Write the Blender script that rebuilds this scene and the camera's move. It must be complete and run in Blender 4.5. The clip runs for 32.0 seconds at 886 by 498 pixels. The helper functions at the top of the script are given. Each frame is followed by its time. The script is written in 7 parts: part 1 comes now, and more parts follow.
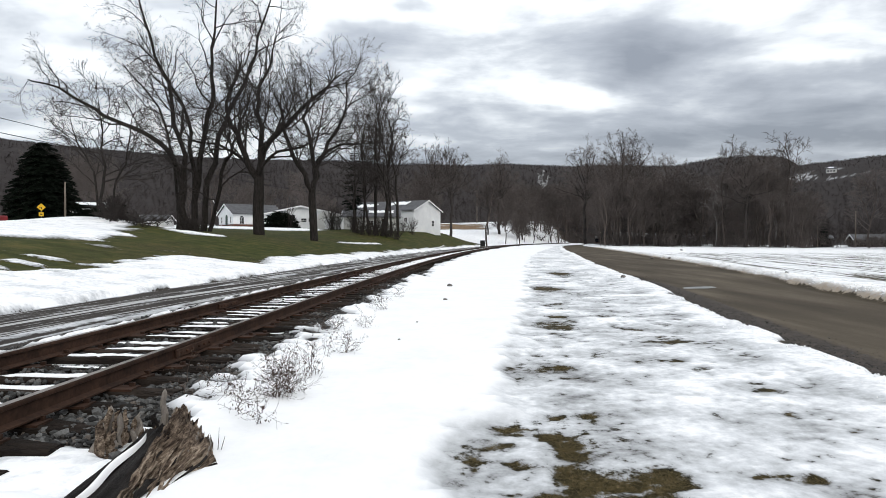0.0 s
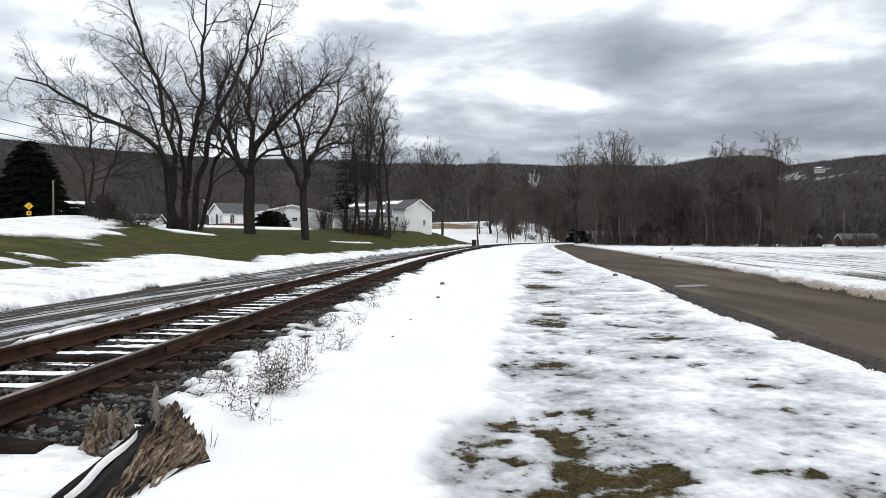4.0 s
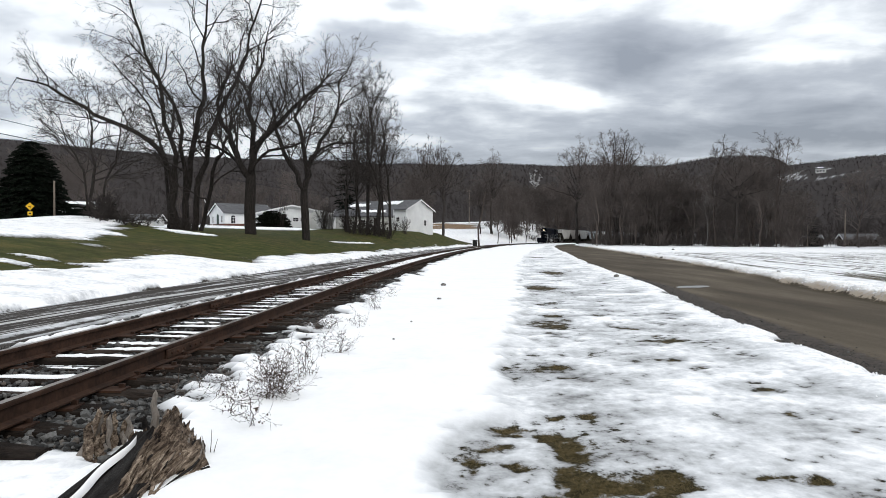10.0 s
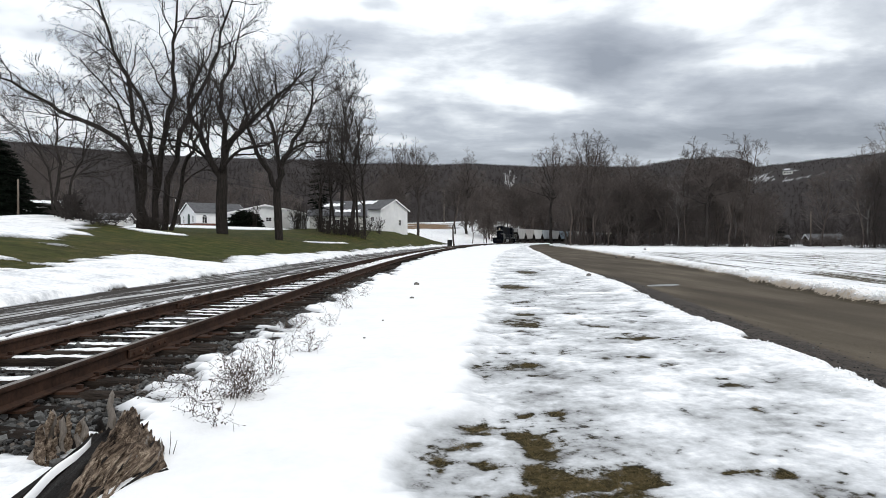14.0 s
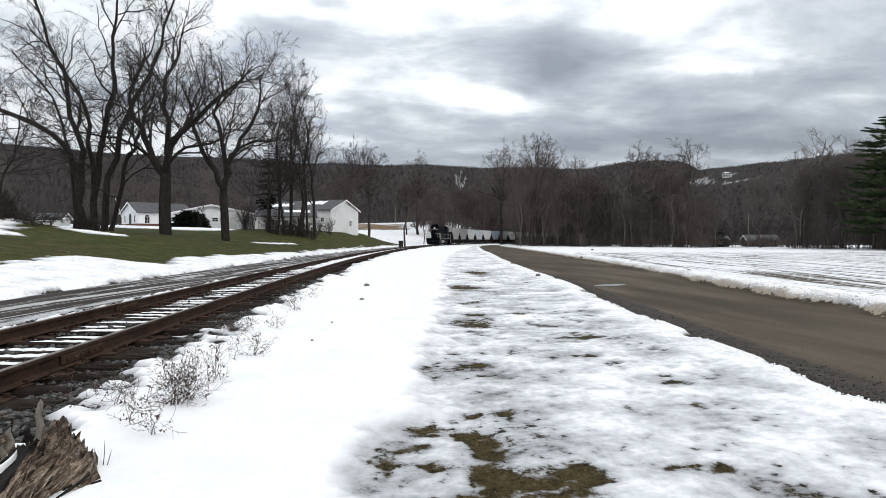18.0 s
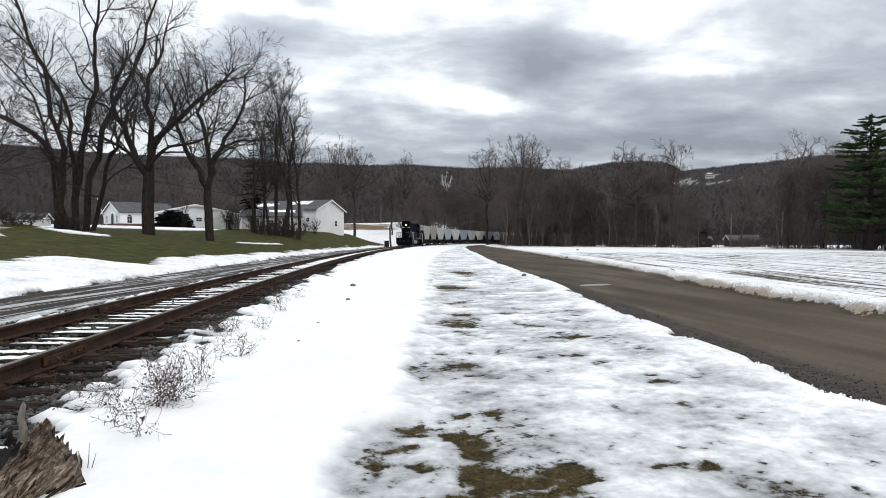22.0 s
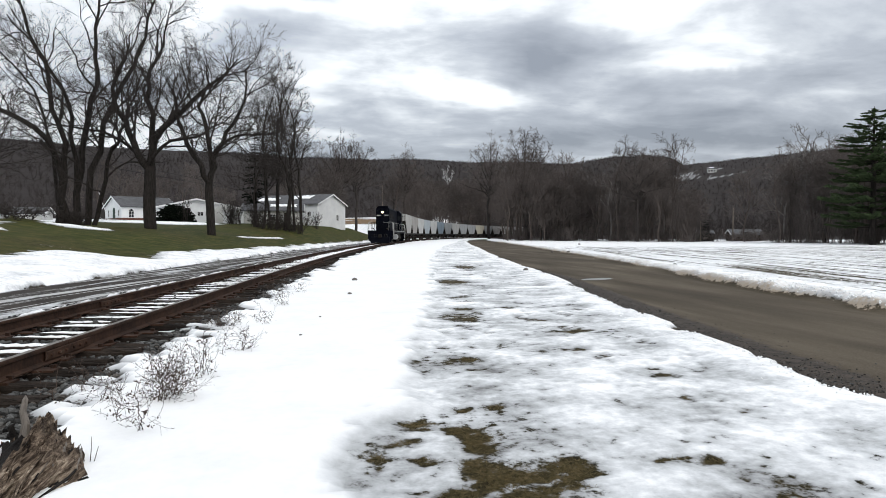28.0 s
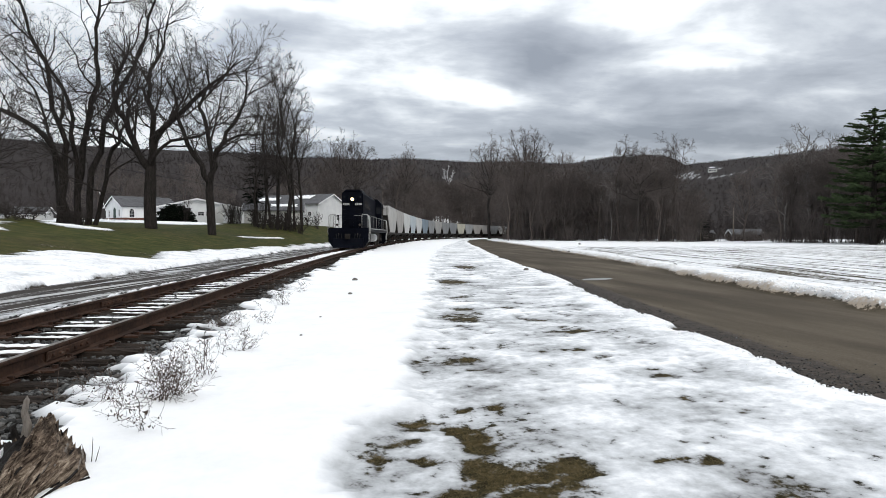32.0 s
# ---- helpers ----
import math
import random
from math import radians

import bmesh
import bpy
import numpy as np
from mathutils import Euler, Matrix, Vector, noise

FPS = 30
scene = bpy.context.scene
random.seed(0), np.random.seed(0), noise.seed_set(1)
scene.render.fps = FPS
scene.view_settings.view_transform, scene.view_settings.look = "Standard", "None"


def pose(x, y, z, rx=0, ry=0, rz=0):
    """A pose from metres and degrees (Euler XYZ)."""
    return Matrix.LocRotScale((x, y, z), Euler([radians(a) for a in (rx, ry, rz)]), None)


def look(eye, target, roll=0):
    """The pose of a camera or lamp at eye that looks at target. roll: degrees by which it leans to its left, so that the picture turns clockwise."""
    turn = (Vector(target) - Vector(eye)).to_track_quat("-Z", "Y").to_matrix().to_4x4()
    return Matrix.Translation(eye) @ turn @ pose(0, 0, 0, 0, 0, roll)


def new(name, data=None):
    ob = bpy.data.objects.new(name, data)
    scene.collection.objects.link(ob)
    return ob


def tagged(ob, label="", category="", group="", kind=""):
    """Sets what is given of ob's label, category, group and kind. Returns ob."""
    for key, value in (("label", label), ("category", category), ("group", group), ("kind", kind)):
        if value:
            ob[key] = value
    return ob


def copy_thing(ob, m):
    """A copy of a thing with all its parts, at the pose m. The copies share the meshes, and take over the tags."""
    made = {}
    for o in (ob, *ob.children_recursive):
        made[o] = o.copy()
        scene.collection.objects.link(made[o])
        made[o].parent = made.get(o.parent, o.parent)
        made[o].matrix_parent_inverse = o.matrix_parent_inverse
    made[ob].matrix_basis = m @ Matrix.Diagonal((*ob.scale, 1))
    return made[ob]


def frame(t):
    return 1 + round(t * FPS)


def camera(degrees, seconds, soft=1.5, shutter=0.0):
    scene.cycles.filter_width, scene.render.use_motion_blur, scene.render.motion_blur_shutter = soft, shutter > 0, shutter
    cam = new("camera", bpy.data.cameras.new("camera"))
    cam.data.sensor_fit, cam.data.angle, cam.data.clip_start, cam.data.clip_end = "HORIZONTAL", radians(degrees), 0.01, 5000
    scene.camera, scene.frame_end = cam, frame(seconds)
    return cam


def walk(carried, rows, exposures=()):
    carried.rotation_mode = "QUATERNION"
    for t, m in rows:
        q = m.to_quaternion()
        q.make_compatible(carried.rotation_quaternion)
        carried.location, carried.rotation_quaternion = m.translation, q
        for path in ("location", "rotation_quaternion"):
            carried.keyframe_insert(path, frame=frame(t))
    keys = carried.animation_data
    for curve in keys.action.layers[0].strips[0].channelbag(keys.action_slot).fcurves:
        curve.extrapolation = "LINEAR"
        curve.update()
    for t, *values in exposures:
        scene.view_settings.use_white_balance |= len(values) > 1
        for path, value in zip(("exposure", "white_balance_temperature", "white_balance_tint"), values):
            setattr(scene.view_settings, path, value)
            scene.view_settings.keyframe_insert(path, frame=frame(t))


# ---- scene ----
CLIP = 32.0
cam = camera(70.0, CLIP, 0.9)
walk(cam, [
    (0, pose(0.000, 0.000, 1.500, 89.16, 0, 0.00)),
    (1, pose(0.003, -0.005, 1.499, 89.11, 0, -0.23)),
    (2, pose(-0.020, 0.005, 1.496, 89.12, 0, -0.46)),
    (3, pose(-0.040, 0.050, 1.460, 89.15, 0, -0.55)),
    (3.5, pose(-0.032, 0.054, 1.460, 89.11, 0, -0.72)),
    (5.5, pose(-0.064, 0.062, 1.458, 89.12, 0, -0.84)),
    (6, pose(-0.062, 0.065, 1.455, 89.12, 0, -0.85)),
    (7, pose(-0.070, 0.040, 1.465, 89.13, 0, -0.80)),
    (8, pose(-0.074, 0.050, 1.470, 89.12, 0, -0.75)),
    (8.5, pose(-0.061, 0.087, 1.480, 89.09, 0, -0.74)),
    (9, pose(-0.054, 0.091, 1.481, 89.14, 0, -0.75)),
    (10, pose(-0.040, 0.089, 1.486, 89.12, 0, -0.71)),
    (11, pose(-0.034, 0.066, 1.490, 89.12, 0, -0.65)),
    (12, pose(-0.022, 0.077, 1.483, 89.09, 0, -0.73)),
    (12.5, pose(-0.020, 0.090, 1.481, 89.11, 0, -0.78)),
    (13, pose(-0.013, 0.109, 1.468, 89.11, 0, -1.31)),
    (13.5, pose(0.000, 0.138, 1.456, 89.12, 0, -1.99)),
    (14, pose(0.015, 0.150, 1.454, 89.13, 0, -2.97)),
    (14.5, pose(0.022, 0.166, 1.450, 89.16, 0, -3.88)),
    (16.5, pose(0.049, 0.183, 1.443, 89.16, 0, -6.28)),
    (17, pose(0.048, 0.181, 1.449, 89.17, 0, -6.73)),
    (18, pose(0.042, 0.177, 1.454, 89.20, 0, -7.37)),
    (19, pose(0.055, 0.177, 1.455, 89.17, 0, -7.75)),
    (19.5, pose(0.051, 0.167, 1.457, 89.15, 0, -7.88)),
    (20, pose(0.040, 0.182, 1.452, 89.16, 0, -7.98)),
    (21, pose(0.024, 0.179, 1.449, 89.19, 0, -8.37)),
    (22, pose(0.023, 0.183, 1.453, 89.21, 0, -8.66)),
    (22.5, pose(0.006, 0.189, 1.455, 89.17, 0, -8.67)),
    (23, pose(-0.019, 0.199, 1.440, 89.21, 0, -8.66)),
    (23.5, pose(-0.010, 0.191, 1.444, 89.19, 0, -8.60)),
    (24, pose(0.014, 0.195, 1.436, 89.16, 0, -8.65)),
    (24.5, pose(0.017, 0.201, 1.430, 88.87, 0, -8.64)),
    (25, pose(0.028, 0.196, 1.440, 88.70, 0, -8.59)),
    (25.5, pose(0.030, 0.189, 1.444, 88.73, 0, -8.59)),
    (27.5, pose(0.015, 0.212, 1.444, 88.70, 0, -8.52)),
    (28, pose(0.019, 0.202, 1.447, 88.70, 0, -8.53)),
    (29, pose(0.025, 0.191, 1.452, 88.70, 0, -8.54)),
    (30, pose(0.020, 0.203, 1.449, 88.69, 0, -8.54)),
    (31, pose(0.017, 0.200, 1.456, 88.69, 0, -8.53)),
    (32, pose(0.021, 0.187, 1.456, 88.68, 0, -8.49)),
], [(0.0, -0.5), (CLIP, -0.5)])

# ---- world and sun: broken overcast, brighter overhead ----
world = bpy.data.worlds.new("overcast_sky")
scene.world = world
world.use_nodes = True


def build_sky():
    nt = world.node_tree
    nt.nodes.clear()
    N, L = nt.nodes.new, nt.links.new
    out, bg = N("ShaderNodeOutputWorld"), N("ShaderNodeBackground")
    tc, sep = N("ShaderNodeTexCoord"), N("ShaderNodeSeparateXYZ")
    L(tc.outputs["Generated"], sep.inputs[0])
    sky = N("ShaderNodeTexSky")
    sky.sky_type, sky.sun_disc = "NISHITA", False
    sky.sun_elevation, sky.sun_rotation = radians(32), radians(150)
    sky.air_density, sky.dust_density = 1.0, 3.0

    def math_node(op, a, b=None, c=None):
        n = N("ShaderNodeMath")
        n.operation = op
        for i, v in enumerate((a, b, c)):
            if v is None:
                continue
            if isinstance(v, (int, float)):
                n.inputs[i].default_value = v
            else:
                L(v, n.inputs[i])
        return n.outputs[0]
    up = math_node("MAXIMUM", sep.outputs["Z"], 0.0)
    den = math_node("ADD", up, 0.13)
    cx, cy = math_node("DIVIDE", sep.outputs["X"], den), math_node("DIVIDE", sep.outputs["Y"], den)
    comb = N("ShaderNodeCombineXYZ")
    L(cx, comb.inputs[0]), L(cy, comb.inputs[1])

    def cloud(scale, detail, rough, shift, stretch):
        mp = N("ShaderNodeMapping")
        mp.inputs["Location"].default_value, mp.inputs["Scale"].default_value = shift, stretch
        mp.inputs["Rotation"].default_value = (0, 0, radians(-12))
        L(comb.outputs[0], mp.inputs[0])
        nz = N("ShaderNodeTexNoise")
        nz.inputs["Scale"].default_value, nz.inputs["Detail"].default_value = scale, detail
        nz.inputs["Roughness"].default_value, nz.inputs["Distortion"].default_value = rough, 0.25
        L(mp.outputs[0], nz.inputs["Vector"])
        return nz.outputs[0]
    big = cloud(0.42, 4, 0.5, SKY_SHIFT, (0.9, 1.0, 1))
    small = cloud(1.7, 7, 0.54, (3.1, 1.7, 0), (0.85, 1.0, 1))
    streaks = cloud(0.9, 8, 0.6, (7.3, 2.2, 0), (0.7, 1.25, 1))
    mix = math_node("ADD", math_node("MULTIPLY", big, 0.15), math_node("MULTIPLY", small, 0.74))
    mix = math_node("ADD", mix, math_node("MULTIPLY", streaks, 0.50))
    mix = math_node("SUBTRACT", mix, 0.160)
    # the outlines of banks and breaks are warped by the small clouds
    warp = N("ShaderNodeVectorMath")
    warp.operation = "SCALE"
    wn = N("ShaderNodeTexNoise")
    wn.inputs["Scale"].default_value, wn.inputs["Detail"].default_value = 4.0, 5
    L(tc.outputs["Generated"], wn.inputs["Vector"])
    L(wn.outputs["Color"], warp.inputs[0])
    warp.inputs["Scale"].default_value = 0.20
    bent = N("ShaderNodeVectorMath")
    bent.operation = "ADD"
    L(tc.outputs["Generated"], bent.inputs[0]), L(warp.outputs[0], bent.inputs[1])
    for x, z, reach, flatness, dark in BANKS + BREAKS:
        c = Vector((x, 1.0, z)).normalized() + Vector((0.10, 0.10, 0.10))
        away, flat, far = N("ShaderNodeVectorMath"), N("ShaderNodeVectorMath"), N("ShaderNodeVectorMath")
        away.operation, flat.operation, far.operation = "SUBTRACT", "MULTIPLY", "LENGTH"
        L(bent.outputs[0], away.inputs[0])
        away.inputs[1].default_value = c
        L(away.outputs[0], flat.inputs[0])
        flat.inputs[1].default_value = (1, 1, flatness)
        L(flat.outputs[0], far.inputs[0])
        soft = N("ShaderNodeMapRange")
        soft.interpolation_type = "SMOOTHSTEP"
        soft.inputs["From Min"].default_value, soft.inputs["From Max"].default_value = reach, reach * 0.2
        soft.inputs["To Min"].default_value, soft.inputs["To Max"].default_value = 0.0, dark
        L(far.outputs["Value"], soft.inputs["Value"])
        mix = math_node("ADD", mix, soft.outputs[0])
    ramp = N("ShaderNodeValToRGB")
    e = ramp.color_ramp.elements
    e[0].position, e[0].color = 0.40, (1.27, 1.32, 1.37, 1)
    e[1].position, e[1].color = 0.78, (0.36, 0.395, 0.455, 1)
    for pos, col in ((0.465, (1.05, 1.10, 1.15, 1)), (0.52, (0.80, 0.85, 0.91, 1)), (0.60, (0.60, 0.645, 0.715, 1))):
        k = e.new(pos)
        k.color = col
    L(mix, ramp.inputs[0])
    # overcast luminance: the zenith about twice the sky over the hills
    gain = math_node("MULTIPLY_ADD", math_node("POWER", up, 1.3), 0.95, 1.04)
    scaled = N("ShaderNodeVectorMath")
    scaled.operation = "SCALE"
    L(ramp.outputs[0], scaled.inputs[0]), L(gain, scaled.inputs["Scale"])
    thin = N("ShaderNodeVectorMath")
    thin.operation = "SCALE"
    L(sky.outputs[0], thin.inputs[0])
    thin.inputs["Scale"].default_value = 0.02
    add = N("ShaderNodeVectorMath")
    add.operation = "ADD"
    L(scaled.outputs[0], add.inputs[0]), L(thin.outputs[0], add.inputs[1])
    L(add.outputs[0], bg.inputs[0])
    bg.inputs[1].default_value = 1.0
    L(bg.outputs[0], out.inputs[0])


SKY_SHIFT = (0.4, 0.9, 0.0)
# cloud banks and breaks: bearing and height of the middle, reach, flatness, darkness
BANKS = (
    (0.354, 0.312, 0.154, 2.1, 0.15), (0.282, 0.291, 0.080, 2.3, 0.05), (0.148, 0.346, 0.107, 3.3, 0.03), (0.487, 0.236, 0.375, 7.0, 0.06),
    (0.389, 0.180, 0.455, 11.3, 0.08), (0.693, 0.209, 0.321, 6.0, 0.10), (0.104, 0.160, 0.308, 11.5, 0.07), (-0.111, 0.294, 0.174, 7.2, 0.05),
    (-0.611, 0.329, 0.201, 4.4, 0.05), (-0.673, 0.187, 0.174, 3.2, 0.04), (0.059, 0.213, 0.147, 6.9, 0.04), (0.675, 0.160, 0.455, 12.1, 0.08),
    (0.443, 0.127, 0.696, 12.4, 0.15), (-0.021, 0.347, 0.060, 2.8, 0.08), (0.782, 0.280, 0.214, 4.0, 0.10))
BREAKS = (
    (-0.129, 0.356, 0.321, 3.0, -0.15), (0.193, 0.245, 0.134, 3.3, -0.09), (0.452, 0.356, 0.147, 2.4, -0.13), (0.639, 0.312, 0.161, 4.0, -0.10),
    (-0.075, 0.231, 0.228, 6.1, -0.06), (-0.432, 0.164, 0.429, 6.4, -0.06), (0.550, 0.271, 0.228, 12.1, -0.06), (0.487, 0.209, 0.214, 13.3, -0.06),
    (-0.646, 0.258, 0.174, 2.9, -0.09), (-0.361, 0.325, 0.188, 2.3, -0.08))
build_sky()
sun = new("sun", bpy.data.lights.new("sun", "SUN"))
sun.data.energy, sun.data.angle, sun.data.color = 1.25, radians(25), (1.0, 0.94, 0.86)
sun.matrix_world = look((0, 0, 50), (-20, 35, 16))

# ---- small tools ----


def clamp01(v):
    return np.clip(v, 0.0, 1.0)


def smooth(a, b, v):
    t = clamp01((np.asarray(v, float) - a) / (b - a))
    return t * t * (3 - 2 * t)


def lattice(ix, iy, seed):
    h = np.sin(ix * 127.1 + iy * 311.7 + seed * 74.7) * 43758.5453
    return h - np.floor(h)


def vnoise(x, y, seed=0):
    """Smooth value noise, 0 to 1, for numpy arrays."""
    x, y = np.asarray(x, float), np.asarray(y, float)
    ix, iy = np.floor(x), np.floor(y)
    fx, fy = x - ix, y - iy
    fx, fy = fx * fx * (3 - 2 * fx), fy * fy * (3 - 2 * fy)
    a, b = lattice(ix, iy, seed), lattice(ix + 1, iy, seed)
    c, d = lattice(ix, iy + 1, seed), lattice(ix + 1, iy + 1, seed)
    return (a * (1 - fx) + b * fx) * (1 - fy) + (c * (1 - fx) + d * fx) * fy


def fnoise(x, y, seed=0, octaves=3):
    total, amp, size, norm = 0, 1.0, 1.0, 0
    for k in range(octaves):
        total = total + amp * vnoise(np.asarray(x) * size, np.asarray(y) * size, seed + k * 13)
        norm += amp
        amp, size = amp * 0.5, size * 2.1
    return total / norm


def mesh_from(name, verts, faces, smooth_shade=True):
    me = bpy.data.meshes.new(name)
    me.from_pydata([tuple(v) for v in verts], [], [tuple(f) for f in faces])
    if smooth_shade:
        me.polygons.foreach_set("use_smooth", [True] * len(me.polygons))
    me.update()
    return me


def part(name, data, material, parent=None, label="", at=None):
    """Links a bmesh or mesh as one mesh object under a thing or a part."""
    if isinstance(data, bmesh.types.BMesh):
        me = bpy.data.meshes.new(name)
        data.to_mesh(me)
        data.free()
    else:
        me = data
    if material is not None and not me.materials:
        me.materials.append(material)
    ob = new(name, me)
    if parent is not None:
        ob.parent = parent
    if at is not None:
        ob.matrix_basis = at
    return tagged(ob, label)


def box(bm, x0, x1, y0, y1, z0, z1, bevel=0.0, turn=None):
    """Adds a box, with bevelled edges where wanted."""
    made = bmesh.ops.create_cube(bm, size=1.0, matrix=Matrix.LocRotScale(((x0 + x1) / 2, (y0 + y1) / 2, (z0 + z1) / 2), None, (x1 - x0, y1 - y0, z1 - z0)))
    verts = made["verts"]
    if turn is not None:
        bmesh.ops.transform(bm, matrix=turn, verts=verts)
    if bevel > 0:
        edges = list({e for v in verts for e in v.link_edges})
        bmesh.ops.bevel(bm, geom=edges, offset=bevel, segments=1, affect="EDGES")
    return verts


def rod(bm, a, b, r0, r1=None, sides=8):
    """Adds a round bar from a to b."""
    a, b = Vector(a), Vector(b)
    r1 = r0 if r1 is None else r1
    turn = (b - a).to_track_quat("Z", "Y").to_matrix().to_4x4()
    made = bmesh.ops.create_cone(bm, cap_ends=True, segments=sides, radius1=r0, radius2=r1, depth=(b - a).length,
                                 matrix=Matrix.Translation((a + b) / 2) @ turn)
    for v in made["verts"]:
        for f in v.link_faces:
            f.smooth = len(f.verts) == 4
    return made["verts"]


def boxes(*specs, bevel=0.0):
    bm = bmesh.new()
    for s in specs:
        box(bm, *s, bevel=bevel)
    return bm


def rods(*specs, sides=8):
    bm = bmesh.new()
    for s in specs:
        rod(bm, *s, sides=sides)
    return bm


# ---- the plan: track line, ground heights ----
RAIL_TOP, GAUGE = 0.36, 1.505
# the bend: curvature per metre at stations along the track, from the point abreast of the camera
STATIONS = (-400, 0, 25, 50, 100, 160, 230, 320, 560)
CURVES = (0.0, 0.00141, 0.00133, 0.00138, 0.00081, 0.00241, 0.0023, 0.0023, 0.0023)
TRACK_S = np.arange(-60, 560, 0.5)


def track_line():
    k = np.interp(TRACK_S, STATIONS, CURVES) * (TRACK_S >= 0)
    th = 0.0445 + np.cumsum(k) * 0.5
    x, y = np.cumsum(np.sin(th)) * 0.5, np.cumsum(np.cos(th)) * 0.5
    i0 = int(np.argmin(abs(TRACK_S)))
    return x - x[i0] - 4.01, y - y[i0], th


TRACK_X, TRACK_Y, TRACK_TH = track_line()


def line_x(y):
    """The track's centre line, x over y; past its ends it runs on straight."""
    y = np.asarray(y, float)
    c = np.clip(y, TRACK_Y[0], 330.0)
    return np.interp(c, TRACK_Y, TRACK_X) + 0.75 * np.maximum(0, y - c) + 0.0445 * np.minimum(0, y - c)


def on_track(s, side=0.0):
    """Place and heading at s metres along the track, side metres to its right."""
    x, y, th = np.interp(s, TRACK_S, TRACK_X), np.interp(s, TRACK_S, TRACK_Y), np.interp(s, TRACK_S, TRACK_TH)
    return x + side * np.cos(th), y - side * np.sin(th), th


def yard_height(e, y):
    near = np.interp(e, [0, 2.5, 5, 8, 10, 15, 25, 45, 100, 400], [0.1, 0.45, 0.8, 1.35, 1.6, 2.1, 2.55, 2.9, 3.4, 5])
    far = np.interp(e, [0, 2, 4, 8, 12, 45, 100, 400], [0.1, 0.45, 1.2, 2.85, 3.1, 3.8, 4.2, 6])
    b = smooth(65, 108, y)
    fade = 1 - smooth(128, 165, y) * (1 - smooth(60, 120, e))
    return 0.1 + (near * (1 - b) + far * b - 0.1) * fade


def hill_height(x, y):
    """Wooded valley sides far behind."""
    r = np.hypot(x, y)
    a = np.degrees(np.arctan2(x, np.maximum(y, 1)))
    top = np.interp(a, [-60, -40, -30, -15, 0, 6, 12, 22, 30, 36, 50, 80], [107, 101, 93, 90, 88, 87, 84, 81, 82, 87, 90, 90])
    top = top + 7 * (fnoise(a / 5.0, 0 * a, 31, 3) - 0.5)
    front = np.where(y > -50, 1.0, 0.0)
    return top * 1.12 * smooth(330, 900, r) * front


def road_left(y):
    return np.interp(y, [0, 7.5, 11.7, 21, 40, 66, 102, 180, 300], [8.3, 8.45, 8.8, 9.75, 10.7, 11.9, 12.1, 11, 11])


def road_right(y):
    return np.interp(y, [0, 10, 15.2, 21.7, 29, 43.6, 55, 71, 108, 160, 300], [13.2, 13.5, 13.8, 14.6, 15.6, 16.9, 17.5, 18.1, 18.2, 15, 14])


# bare turf showing through the thin snow: centre and half sizes
BARE = ((0.89, 4.51, 0.13, 0.28), (0.77, 4.03, 0.10, 0.15), (0.95, 3.81, 0.20, 0.17), (1.38, 3.94, 0.15, 0.19), (1.23, 3.69, 0.24, 0.18), (0.61, 3.64, 0.10, 0.09), (1.00, 3.50, 0.22, 0.12), (0.50, 4.92, 0.15, 0.13), (0.39, 4.52, 0.13, 0.10),
        (0.20, 4.25, 0.08, 0.08), (0.52, 4.18, 0.11, 0.08), (0.80, 4.78, 0.09, 0.10), (0.95, 5.28, 0.08, 0.07), (1.24, 5.35, 0.08, 0.07), (2.05, 3.95, 0.14, 0.07), (2.3, 3.9, 0.10, 0.06), (1.39, 7.38, 0.10, 0.12), (1.57, 8.68, 0.10, 0.11),
        (1.95, 10.8, 0.42, 0.55), (2.2, 12.1, 0.2, 0.25), (3.15, 19.2, 0.45, 1.1), (5.0, 27.5, 0.5, 1.6))


# old footprints and dark dents in the thin snow: place and half size
PRINTS = ((1.82, 5.83, 0.055), (2.05, 5.18, 0.03), (2.97, 5.36, 0.05), (3.24, 5.22, 0.05), (3.25, 4.91, 0.06), (2.21, 4.09, 0.05), (2.76, 6.29, 0.06), (0.97, 5.34, 0.05), (1.28, 5.39, 0.06), (3.15, 12.17, 0.17), (3.80, 12.17, 0.14), (4.43, 12.48, 0.15), (3.17, 19.17, 0.3), (5.30, 27.98, 0.4), (8.23, 51.21, 0.7), (4.92, 11.20, 0.2), (4.30, 9.98, 0.16), (2.96, 8.79, 0.14), (2.88, 7.74, 0.12), (2.38, 7.69, 0.1), (2.88, 7.22, 0.1), (1.99, 8.04, 0.1), (1.37, 6.79, 0.07), (3.10, 6.22, 0.12), (0.98, 6.23, 0.06))


